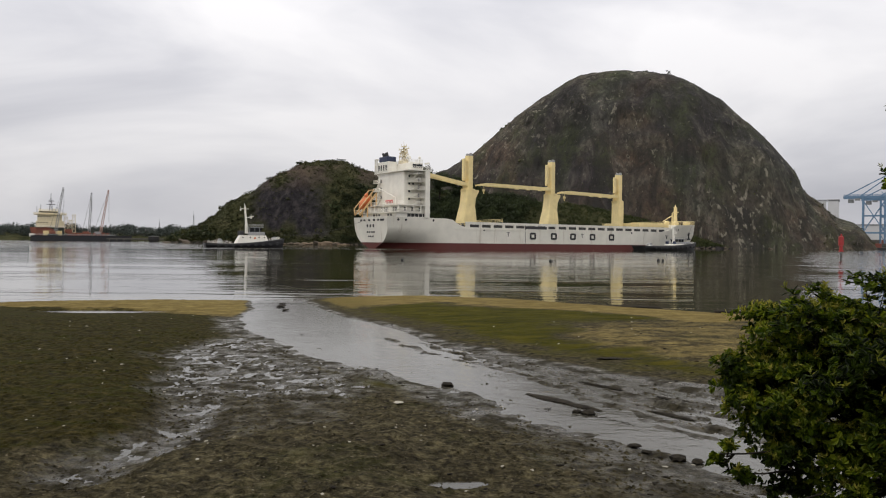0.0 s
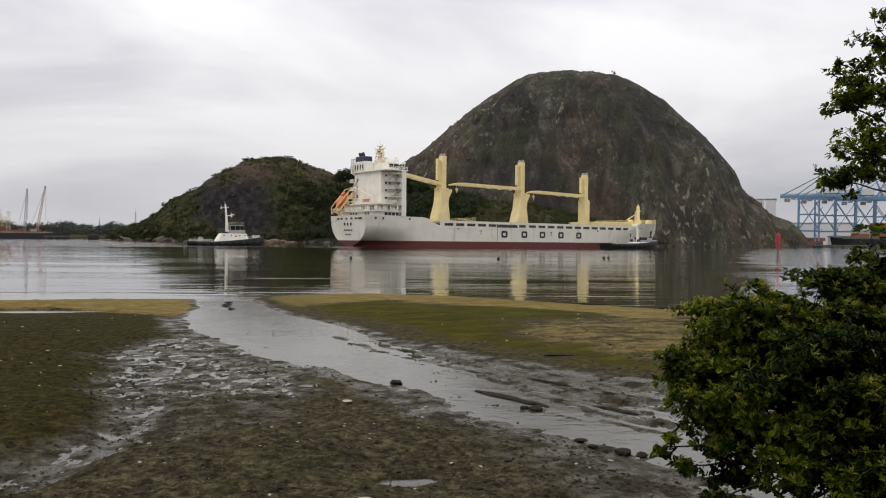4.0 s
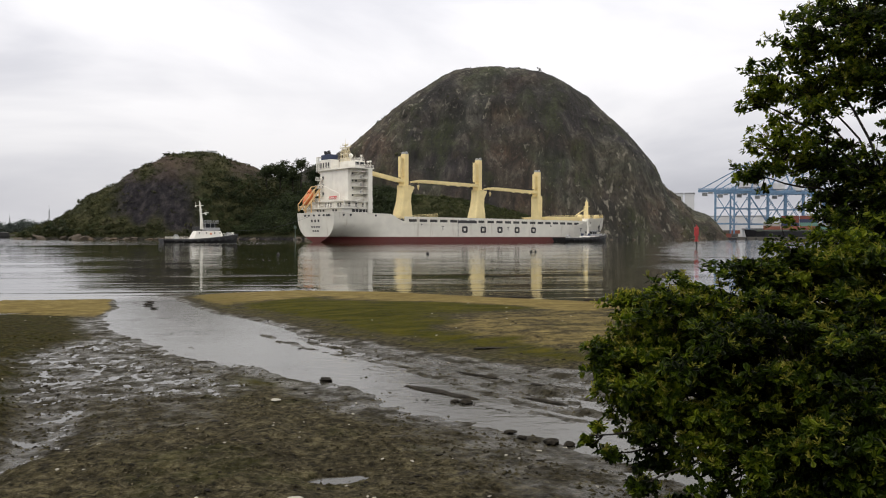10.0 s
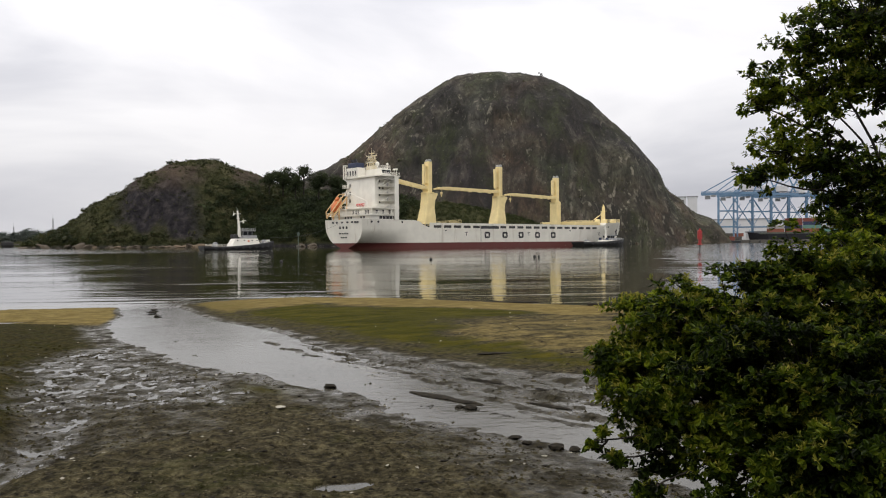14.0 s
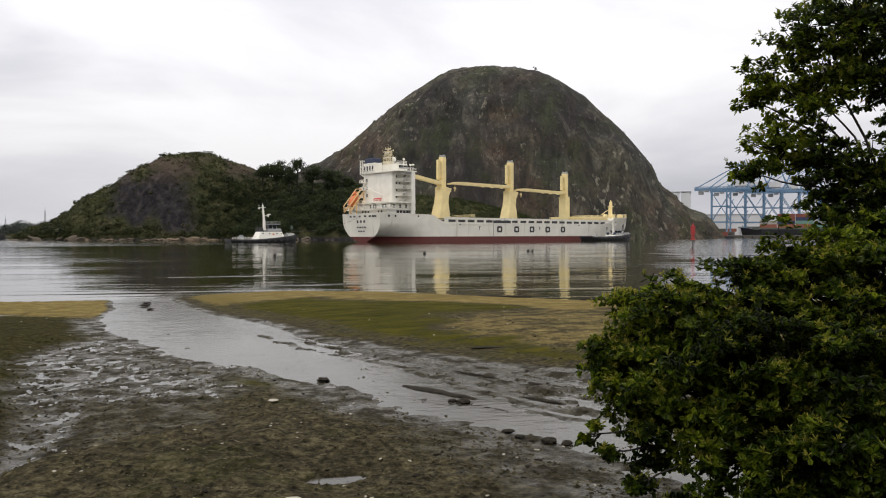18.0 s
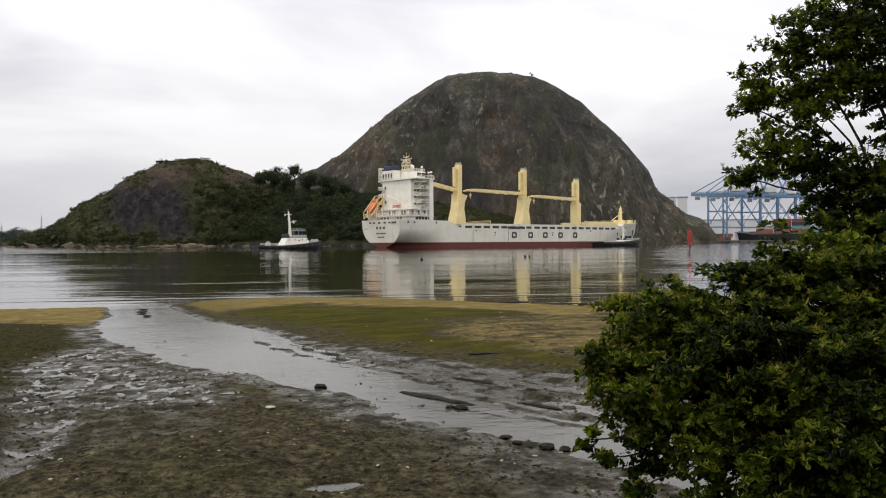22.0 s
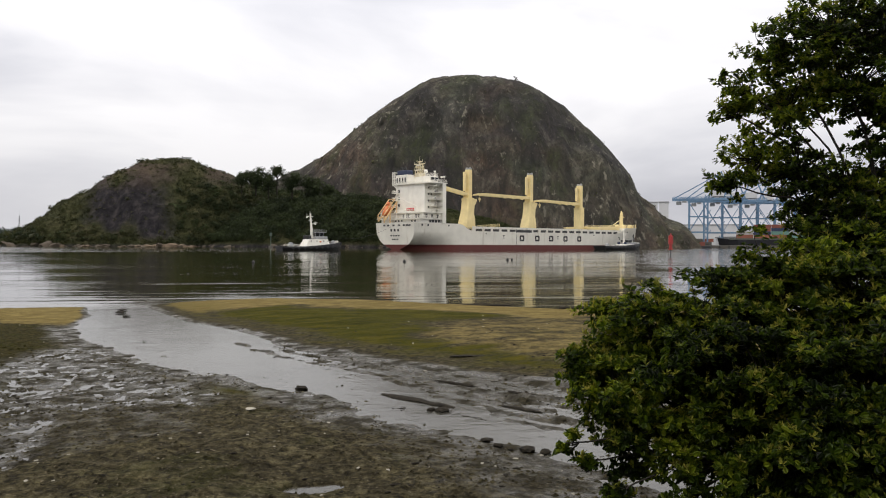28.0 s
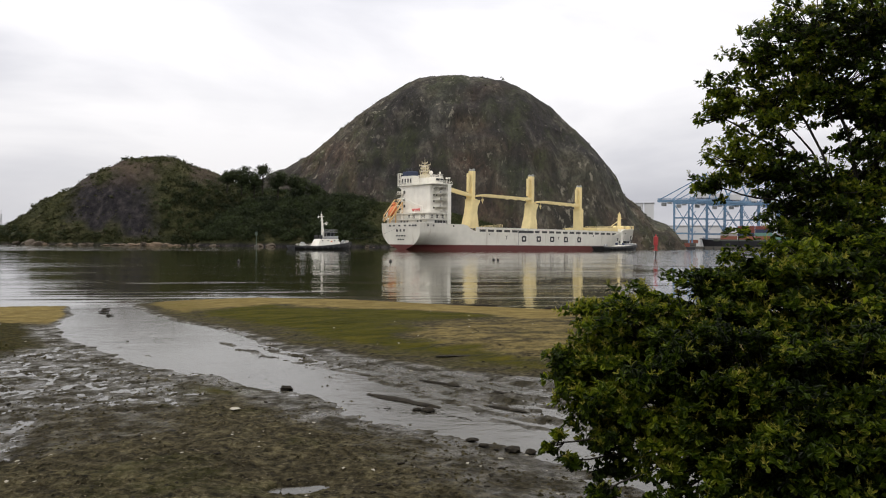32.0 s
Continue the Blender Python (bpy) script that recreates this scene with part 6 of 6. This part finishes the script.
# ---- rocks along the far waterline ----
def pebble(rng, size, flat=0.6, sub=2):
    bm = B()
    bmesh.ops.create_icosphere(bm, subdivisions=sub, radius=1.0)
    o = Vector((rng.uniform(-50, 50), rng.uniform(-50, 50), 0))
    for v in bm.verts:
        n = noise.fractal(v.co * 1.1 + o, 1.0, 2.0, 3)
        v.co *= 1 + 0.42 * n
        v.co.z *= flat
        v.co *= size
    return bm


def build_shore_rocks():
    rng = random.Random(5)
    shapes = []
    for k in range(5):
        me = bpy.data.meshes.new("boulder")
        bm = pebble(rng, 1.0, 0.65)
        bm.to_mesh(me)
        bm.free()
        me.materials.append(M["shorerock"])
        shapes.append(me)
    # the lowest edge of each hillside meets the water here
    for XX, YY, ZZ, VV, n, big in ((HX, HY, HZ, HV, 120, 2.4), (SX, SY, SZ, SV, 70, 1.9), (PX, PY, PZ, PV, 80, 1.3)):
        for k in range(n):
            j = rng.randrange(XX.shape[1])
            col = ZZ[:, j]
            i = next((q for q in range(XX.shape[0]) if col[q] > 0.6), None)
            if i is None or ZZ[:, j].max() < 2:
                continue
            s = big * (0.22 + 1.1 * rng.random() ** 2.5)
            ob = new("boulder", shapes[k % 5])
            ob.matrix_basis = pose(XX[i, j] + rng.uniform(-1, 1), YY[i, j] - rng.uniform(-1.5, 2.5), WATER + rng.uniform(-0.4, 0.5) * s, rng.uniform(-25, 25), rng.uniform(-25, 25), rng.uniform(0, 360)) @ Matrix.Diagonal((s * rng.uniform(1.0, 2.2), s, s * rng.uniform(0.7, 1.2), 1))
            tagged(ob, "weathered brown boulder at the water's edge", "boulder", "boulders along the far shore")


build_shore_rocks()


def build_ledges():
    """Pale bare ledges of rock at the foot of the low hill."""
    rng = random.Random(9)
    foot = [(math.degrees(math.atan2(HX[i, j], HY[i, j])), HX[i, j], HY[i, j]) for j in range(HX.shape[1]) for i in [int(np.argmax(HZ[:, j] > 0.7))] if HZ[i, j] > 0.7]
    for az, w, h in ((-12.3, 3, 0.7), (-11.4, 4, 1.0), (-10.6, 5, 1.3), (-9.9, 4.5, 1.8), (-9.1, 5, 2.3), (-8.4, 4, 1.4), (-7.7, 3, 0.9), (-14.6, 2.4, 1.2), (-16.2, 2.2, 1.6)):
        _, x, y = min(foot, key=lambda q: abs(q[0] - az))
        bm = pebble(rng, 1.0, 1.0, 3)
        bmesh.ops.scale(bm, vec=(w, 3.2, h), verts=bm.verts)
        ob = part("rock_ledge", bm, "ledge", None)
        ob.matrix_basis = pose(x, y - 0.6, WATER, 0, 0, -az + rng.uniform(-8, 8))
        tagged(ob, "pale tan rock ledge at the foot of the hill", "rock", "ledges along the far shore")


build_ledges()


# ---- the mangrove on the near bank ----
def leaf_mesh():
    """A pointed oval leaf along +x, folded on its midrib: (triangles, 3, 3), one long."""
    rim = ((0, 0), (0.28, 0.19), (0.64, 0.29), (0.90, 0.17), (1.0, 0))
    mid = [Vector((x, 0, -0.06 * math.sin(math.pi * x))) for x, _ in rim]
    out = []
    for sgn in (-1, 1):
        edge = [Vector((x, sgn * w, 0.05 * w / 0.2 - 0.05 * x * x)) for x, w in rim]
        for a in range(4):
            if a:
                out.append((mid[a], edge[a], mid[a + 1]))
            out.append((edge[a], edge[a + 1], mid[a + 1]))
    return np.array(out)


LEAF = leaf_mesh()


def rosettes(rng, tips, dirs, per, size, droop=0.1, slim=1.0):
    """Whorls of leaves at the tips of twigs: their corners, and each leaf's frame."""
    n = len(tips) * per
    ax = np.repeat(dirs, per, 0)
    side = rng.normal(size=(n, 3))
    side -= (side * ax).sum(1)[:, None] * ax
    side /= np.linalg.norm(side, axis=1)[:, None]
    way = side * rng.uniform(0.55, 1.0, n)[:, None] + ax * rng.uniform(0.0, 0.75, n)[:, None]
    way[:, 2] -= droop * rng.uniform(0, 2, n)
    way /= np.linalg.norm(way, axis=1)[:, None]
    up = ax + rng.normal(size=(n, 3)) * 0.35
    up[:, 2] += 0.4
    y = np.cross(up, way)
    y /= np.linalg.norm(y, axis=1)[:, None]
    z = np.cross(way, y)
    s = (size * rng.uniform(0.65, 1.25, n))[:, None, None, None]
    base = np.repeat(tips, per, 0) - ax * rng.uniform(0, 0.05, n)[:, None]
    L = LEAF[None]
    P = (L[..., 0:1] * way[:, None, None] + slim * L[..., 1:2] * y[:, None, None] + L[..., 2:3] * z[:, None, None]) * s + base[:, None, None]
    return P, (base, way, y, z, s.ravel())


def leaf_object(name, P, material, parent):
    n, k = P.shape[:2]
    flat = P.reshape(n, k * 3, 3)
    # share corners inside a leaf so that each leaf is one island
    key = np.round(LEAF.reshape(-1, 3), 5)
    uniq, inv = np.unique(key, axis=0, return_inverse=True)
    inv = inv.ravel()
    first = np.array([np.argmax(inv == q) for q in range(len(uniq))])
    V = flat[:, first].reshape(-1, 3)
    idx = (np.arange(n)[:, None] * len(uniq) + inv[None]).astype(np.int32)
    me = bpy.data.meshes.new(name)
    me.vertices.add(len(V))
    me.vertices.foreach_set("co", V.astype(np.float32).ravel())
    me.loops.add(idx.size)
    me.loops.foreach_set("vertex_index", idx.ravel())
    me.polygons.add(n * k)
    me.polygons.foreach_set("loop_start", np.arange(0, idx.size, 3, dtype=np.int32))
    me.polygons.foreach_set("use_smooth", np.full(n * k, True))
    me.update(calc_edges=True)
    me.materials.append(M[material])
    ob = new(name, me)
    ob.parent = parent
    return ob


def limb(bm, pts, r0, r1, n=7):
    """A crooked tapering limb through pts."""
    fine = []
    for a, b in zip(pts, pts[1:]):
        for k in range(4):
            fine.append(Vector(a).lerp(Vector(b), k / 4))
    fine.append(Vector(pts[-1]))
    for i, p in enumerate(fine[1:-1], 1):
        p += Vector(noise.noise_vector(p * 1.7)) * 0.06
    for i, (a, b) in enumerate(zip(fine, fine[1:])):
        m = len(fine) - 1
        rod(bm, a, b, r0 + (r1 - r0) * i / m, r0 + (r1 - r0) * (i + 1) / m, n)


LOW_BLOBS = ((3.05, 6.46, 1.90, 0.51), (3.59, 6.33, 2.06, 0.54), (4.18, 6.09, 2.28, 0.58), (4.81, 5.87, 2.34, 0.62), (2.79, 6.28, 1.42, 0.42), (3.24, 5.96, 1.47, 0.62),
             (3.81, 5.62, 1.52, 0.72), (4.35, 5.23, 1.58, 0.77), (2.86, 6.03, 0.99, 0.28), (3.27, 5.56, 0.96, 0.40), (3.74, 5.15, 1.01, 0.54), (4.16, 4.83, 1.04, 0.54),
             (2.49, 6.56, 1.65, 0.20), (2.83, 6.59, 2.10, 0.20), (2.23, 6.19, 1.05, 0.12), (2.38, 6.10, 0.92, 0.10), (4.98, 5.13, 1.85, 0.80), (4.66, 4.69, 1.18, 0.76),
             (2.52, 5.78, 0.74, 0.13), (2.92, 5.52, 0.66, 0.21), (3.32, 5.18, 0.60, 0.27), (3.72, 4.86, 0.62, 0.36), (4.12, 4.48, 0.62, 0.42))
HIGH_BLOBS = ((4.70, 6.93, 4.71, 0.33), (5.19, 6.77, 4.90, 0.62), (5.73, 6.57, 5.00, 0.67), (4.41, 7.08, 4.36, 0.25), (4.34, 7.18, 4.11, 0.20), (4.88, 7.05, 4.23, 0.48),
              (5.38, 6.76, 4.40, 0.52), (5.82, 6.58, 4.16, 0.53), (4.57, 7.11, 3.67, 0.32), (4.30, 7.19, 3.38, 0.21), (4.92, 7.01, 3.55, 0.46), (5.41, 6.78, 3.37, 0.52),
              (5.82, 6.57, 3.37, 0.52), (5.02, 6.86, 3.05, 0.44), (5.32, 6.50, 2.85, 0.53), (4.92, 6.55, 2.57, 0.37), (5.71, 6.16, 2.59, 0.75), (6.28, 6.36, 3.81, 0.87))


def build_mangrove(name, label, blobs, root, trunk_top, density, size, seed, sprigs, fill, singles=False, thin_foot=0.4, sprays=230, spread=0.185):
    rng = np.random.default_rng(seed)
    t = thing(name, label, "tree" if "tree" in name else "shrub", at=pose(*root))
    o = np.array(root)
    bm = B()
    limb(bm, [(0, 0, -0.3), tuple((np.array(trunk_top) - o) * 0.5 + (0.05, 0.08, 0)), tuple(np.array(trunk_top) - o)], 0.11, 0.06, 9)
    part("trunk", bm, "bark", t)
    tips, dirs = [], []
    for bx, by, bz, br in blobs:
        c = np.array((bx, by, bz)) - o
        start = np.array(trunk_top) - o
        start = start + (c - start) * 0.1 - np.array((0, 0, 0.25 * rng.random()))
        bm = B()
        midp = start * 0.45 + c * 0.55 + np.array((0, 0, 0.12))
        limb(bm, [tuple(start), tuple(midp), tuple(c)], 0.017, 0.006, 6)
        # layered sprays of foliage at the ends of twigs, thinner towards the open foot
        thin = thin_foot if bz < 1.25 and bx < 3.6 else 1.0
        m = int(sprays * br**2 * thin) + 3
        sd = unit(m, rng)
        sc = c + sd * (br * rng.uniform(fill, 1.0, m) ** 0.6 * (0.80 + 0.40 * rng.random(m)))[:, None] * np.array((1, 1, 0.92))
        sr = rng.uniform(0.55, 1.25, m) * (spread if br > 0.15 else 0.08)
        for k in range(m):
            limb(bm, [tuple(c * 0.85 + midp * 0.15), tuple(c * 0.45 + sc[k] * 0.55 - np.array((0, 0, 0.05))), tuple(sc[k])], 0.008, 0.003, 4)
            n = int(density * thin * br**2 / m * rng.uniform(0.6, 1.4)) + 3
            d = unit(n, rng)
            d[:, 2] = np.abs(d[:, 2]) * 0.9 - 0.2
            p = sc[k] + d * (sr[k] * rng.uniform(0.3, 1.0, n) ** 0.5)[:, None] * np.array((1, 1, 0.62))
            tips.append(p)
            dd = d * 0.8 + sd[k] * 0.45 + np.array((0, 0, 0.55))
            dirs.append(dd / np.linalg.norm(dd, axis=1)[:, None])
        part("branch", bm, "bark", t)
    tips, dirs = np.concatenate(tips), np.concatenate(dirs)
    near_bank(t)
    P, (base, way, yy, zz, ss) = rosettes(rng, tips, dirs, 7, size)
    # the outermost leaves towards the open side stand as leaves of their own
    far = (base + o) @ np.array((0.55, 0.75, -0.1))
    first = np.argsort(far)[: 260 if singles else 0]
    rest = np.ones(len(P), bool)
    rest[first] = False
    crown = leaf_object("crown", P[rest], "leaf", t)
    tagged(crown, "dense dark green leaves", kind="stuff")
    if singles:
        me = bpy.data.meshes.new("leaf")
        me.from_pydata([tuple(v) for v in LEAF.reshape(-1, 3)], [], [(3 * q, 3 * q + 1, 3 * q + 2) for q in range(len(LEAF))])
        bm = B()
        bm.from_mesh(me)
        bmesh.ops.remove_doubles(bm, verts=bm.verts, dist=1e-4)
        bm.to_mesh(me)
        bm.free()
        me.materials.append(M["leaf"])
        for q in first:
            ob = new("leaf", me)
            ob.parent = t
            m = Matrix([list(way[q]) + [0], list(yy[q]) + [0], list(zz[q]) + [0], [0, 0, 0, 1]]).transposed()
            ob.matrix_basis = Matrix.Translation(base[q]) @ m @ Matrix.Scale(ss[q], 4)
    if sprigs:
        pick = rng.choice(len(tips), int(len(tips) * sprigs), replace=False)
        pick = pick[np.argsort(np.hypot(*(tips[pick] + o)[:, :2].T))][: int(len(pick) * 0.8)]
        Q, _ = rosettes(rng, tips[pick] + dirs[pick] * 0.05, dirs[pick], 8, size * 0.72, -0.35, 0.5)
        ob = leaf_object("flower_sprig", Q, "sprig", t)
        tagged(ob, "pale yellow-green young shoots", kind="stuff")
    return t


build_mangrove("mangrove_shrub", "dense dark green mangrove shrub with yellow-green shoots on the bank", LOW_BLOBS, (4.3, 5.6, 0.15), (3.95, 5.6, 1.2), 3500, 0.061, 3, 0.17, 0.25, True, 0.6)
build_mangrove("mangrove_tree", "tall dark green mangrove tree with open crown", HIGH_BLOBS, (6.2, 6.3, 0.15), (5.75, 6.55, 2.9), 1150, 0.053, 9, 0.12, 0.04, True, 1.0, 290, 0.13)


# ---- stones and litter on the flat ----
def build_stones():
    rng = random.Random(21)

    def ground(x, y):
        return float(flat_height(np.array([[x]]), np.array([[y]]))[0][0, 0])

    for x, y, w, kind, lab in ((0.0, 14.5, 0.13, "stone", "dark wet stone lying in the stream"), (2.53, 10.25, 0.085, "stone", "small dark stone on the mud"), (2.62, 9.95, 0.07, "stone", "small dark stone on the mud"),
                               (-6.9, 31.4, 0.20, "stone", "dark heap of wet weed at the stream's mouth"), (-6.4, 29.9, 0.15, "stone", "dark heap of wet weed at the stream's mouth"), (-7.1, 32.6, 0.17, "stone", "dark heap of wet weed at the stream's mouth"), (2.95, 9.62, 0.11, "stone", "dark wet stone at the stream's edge"), (3.17, 9.56, 0.085, "stone", "dark flat stone at the stream's edge"), (-0.8, 12.6, 0.085, "shell", "pale flat stone on the mud"),
                               (-0.30, 7.55, 0.08, "shell", "pale flat stone on the mud"), (2.28, 12.26, 0.12, "stone", "dark clod of debris in the mud"), (2.12, 12.38, 0.08, "stone", "dark clod in the mud"), (2.75, 9.75, 0.04, "stone", "small dark stone on the mud")):
        ob = part("stone", pebble(rng, w, 0.2 if "heap" in lab else 0.36 if kind == "stone" else 0.14), kind, None, lab, True)
        ob.matrix_basis = pose(x, y, max(ground(x, y), -0.01) + w * 0.3, 0, 0, rng.uniform(0, 360))
        near_bank(ob)
        tagged(ob, lab, "stone", "stones on the flat")
    # small shells, twigs and litter
    bits = [pebble(rng, 1.0, 0.4, 1) for _ in range(4)]
    mats = ("shell", "stone", "stone", "shell")
    meshes = []
    for bm, mt in zip(bits, mats):
        me = bpy.data.meshes.new("pebble")
        bm.to_mesh(me)
        bm.free()
        me.materials.append(M[mt])
        meshes.append(me)
    for k in range(420):
        r = 6.5 + 22 * rng.random() ** 1.6
        a = radians(rng.uniform(-30, 28))
        x, y = r * math.sin(a), r * math.cos(a)
        z = ground(x, y)
        if z < -0.03:
            continue
        pale = rng.random() < 0.42
        s = rng.uniform(0.008, 0.026) * (1.25 if r > 14 else 1) * (1.0 if pale else 1.35)
        ob = new("pebble", meshes[0 if pale else 1 + k % 2])
        ob.matrix_basis = pose(x, y, z + s * 0.2, 0, 0, rng.uniform(0, 360)) @ Matrix.Diagonal((s * rng.uniform(0.8, 1.9), s, s, 1))
        near_bank(ob)
        tagged(ob, "bleached shell fragment on the mud" if pale else "dark pebble on the mud", "pebble", "pebbles on the flat")


build_stones()


def build_clods():
    """Loose clods and worm casts that roughen the mud."""
    rng = np.random.default_rng(77)
    n = 26000
    r = 6.0 + 17 * rng.random(n) ** 1.5
    a = np.radians(rng.uniform(-34, 34, n))
    x, y = r * np.sin(a), r * np.cos(a)
    z, sand, algae, wet, peat = flat_height(x[:, None], y[:, None])
    z = z.ravel()
    specks = (z < -0.012) & (z > -0.16) & (y < 30) & (rng.random(n) < 0.08) & (vnoise(x * 0.8, y * 1.6, 19) > 0.5)
    z = np.where(specks, 0.0, z)
    bar = x > np.interp(y, BANK_Y, BANK_R) - 0.4
    ok = (z > -0.012) & ~bar & (sand.ravel() < 0.2) & (algae.ravel() < 0.6) & (vnoise(x * 1.3, y * 1.3, 9) > 0.36)
    x, y, z, r, peat = x[ok], y[ok], z[ok], r[ok], peat.ravel()[ok]
    k = len(x)
    s = (0.008 + 0.022 * rng.random(k) ** 2.5) * (1 + 0.02 * (r - 6))
    top = np.array([(1, 0, 0), (0.3, 0.95, 0), (-0.8, 0.6, 0), (-0.85, -0.5, 0), (0.25, -0.95, 0), (0.05, 0.05, 0.75)])
    V = top[None] * (s[:, None, None] * rng.uniform(0.6, 1.5, (k, 6, 1))) * np.array((1.3, 1.0, 1.0))
    ang = rng.uniform(0, 6.28, k)
    c, sn = np.cos(ang)[:, None], np.sin(ang)[:, None]
    V = np.stack([V[..., 0] * c - V[..., 1] * sn, V[..., 0] * sn + V[..., 1] * c, V[..., 2]], -1)
    V = V + np.stack([x, y, z - 0.002], 1)[:, None]
    T = np.stack([V[:, [q, (q + 1) % 5, 5]] for q in range(5)], 1).reshape(-1, 3, 3)
    ob = tris("mud_clods", T, "shore")
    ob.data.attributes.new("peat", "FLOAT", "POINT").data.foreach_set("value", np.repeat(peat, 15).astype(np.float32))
    near_bank(ob)
    tagged(ob, "small dark clods and worm casts on the mud", "clods", kind="stuff")


build_clods()


def build_twigs():
    rng = random.Random(31)
    for x, y, n in ((2.25, 12.15, 4), (2.6, 11.7, 2), (-3.2, 10.4, 1), (4.4, 10.9, 2), (1.6, 12.6, 2)):
        for k in range(n):
            bm = B()
            ln = rng.uniform(0.18, 0.42)
            limb(bm, [(-ln / 2, 0, 0), (0, rng.uniform(-0.03, 0.03), rng.uniform(0, 0.04)), (ln / 2, 0, 0.01)], 0.009, 0.004, 5)
            ob = part("twig", bm, "bark", None)
            xx, yy = x + rng.uniform(-0.15, 0.15), y + rng.uniform(-0.1, 0.1)
            z = max(0.0, float(flat_height(np.array([[xx]]), np.array([[yy]]))[0][0, 0]))
            ob.matrix_basis = pose(xx, yy, z + 0.006, 0, 0, rng.uniform(0, 180))
            near_bank(ob)
            tagged(ob, "short dark driftwood twig lying in the mud", "twig", "twigs on the flat")


build_twigs()


def build_drift():
    """A long driftwood pole on the sand bar, and strips of stranded weed in the stream."""
    rng = random.Random(17)

    def lie(ob, x, y, lift, turn):
        z = max(0.0, float(flat_height(np.array([[x]]), np.array([[y]]))[0][0, 0]))
        ob.matrix_basis = pose(x, y, z + lift, 0, 0, turn)
        near_bank(ob)

    for x, y, ln, turn in ((7.6, 31.85, 2.6, -5), (11.4, 30.6, 1.3, -14)):
        bm = B()
        limb(bm, [(-ln / 2, 0, 0), (0, 0.04, 0.03), (ln / 2, 0, 0.01)], 0.07, 0.04, 7)
        ob = part("driftwood_pole", bm, "bark", None)
        lie(ob, x, y, 0.05, turn)
        tagged(ob, "long dark driftwood pole lying on the sand bar", "driftwood", "driftwood on the bar")
    for x, y, ln, w in ((1.85, 13.35, 0.62, 0.11), (2.3, 12.75, 0.34, 0.09), (4.1, 13.3, 0.5, 0.07), (3.6, 12.2, 0.45, 0.06), (3.85, 17.6, 0.45, 0.16), (3.0, 14.6, 0.5, 0.05)):
        bm = pebble(rng, 1.0, 1.0, 3)
        bmesh.ops.scale(bm, vec=(ln, w, 0.022), verts=bm.verts)
        ob = part("weed_strip", bm, "stone", None, smooth=True)
        lie(ob, x, y, 0.008, -50 if y < 15 else -8)
        tagged(ob, "dark strip of stranded weed on the wet mud", "seaweed", "stranded weed")


build_drift()


# ---- everything that moves ----
def motions():
    ship_rows = ((0, -27.38, 271.01, 55.26), (3.5, -18.75, 277.47, 55.74), (7, -10.34, 282.89, 56.01), (10.5, -2.06, 287.84, 56.16), (14, 6.15, 292.72, 56.28),
                 (18, 15.49, 298.41, 56.44), (22, 24.75, 304.21, 56.64), (26, 33.88, 309.72, 56.88), (29, 40.57, 313.26, 57.03), (32, 47.04, 315.82, 57.12))
    walk(cargo_ship, [(t, pose(x, y, 0, 0, 0, 90 - h)) for t, x, y, h in ship_rows])
    tug_rows = ((0.0, -65.97, 241.04), (3.5, -57.7, 247.51), (7.0, -49.08, 253.69), (10.5, -40.57, 259.49), (14.0, -31.52, 265.02),
                (18.0, -21.46, 270.89), (22.0, -11.8, 276.34), (26.0, -2.56, 281.44), (29.0, 4.53, 285.05), (32.0, 11.55, 288.5))
    walk(stern_tug, [(t, pose(x + 1.0, y + 0.45, WATER, 0, 0, 90 - 66)) for t, x, y in tug_rows])
    bow_rows = ((0.0, 91.41, 326.61), (3.5, 100.6, 332.14), (7.0, 109.35, 337.07), (10.5, 117.71, 341.66), (14.0, 125.74, 346.09),
                (18.0, 134.89, 351.24), (22.0, 143.76, 356.21), (26.0, 152.44, 360.8), (29.0, 158.76, 363.69), (32.0, 164.8, 365.75))
    walk(bow_tug, [(t, pose(x + 3.0, y + 1.95, WATER, 0, 0, 90 - 57)) for t, x, y in bow_rows])
    line_rows = ((0.0, -54.64, 246.09, 45.7), (3.5, -46.37, 252.56, 45.3), (7.0, -37.75, 258.73, 44.7), (10.5, -29.24, 264.53, 44.0), (14.0, -20.19, 270.06, 44.2),
                (18.0, -10.13, 275.93, 44.8), (22.0, -0.47, 281.38, 45.7), (26.0, 8.76, 286.48, 46.3), (29.0, 15.86, 290.1, 46.8), (32.0, 22.88, 293.55, 46.4))
    walk(towline, [(t, pose(x, y, WATER, 0, 0, turn)) for t, x, y, turn in line_rows])


motions()
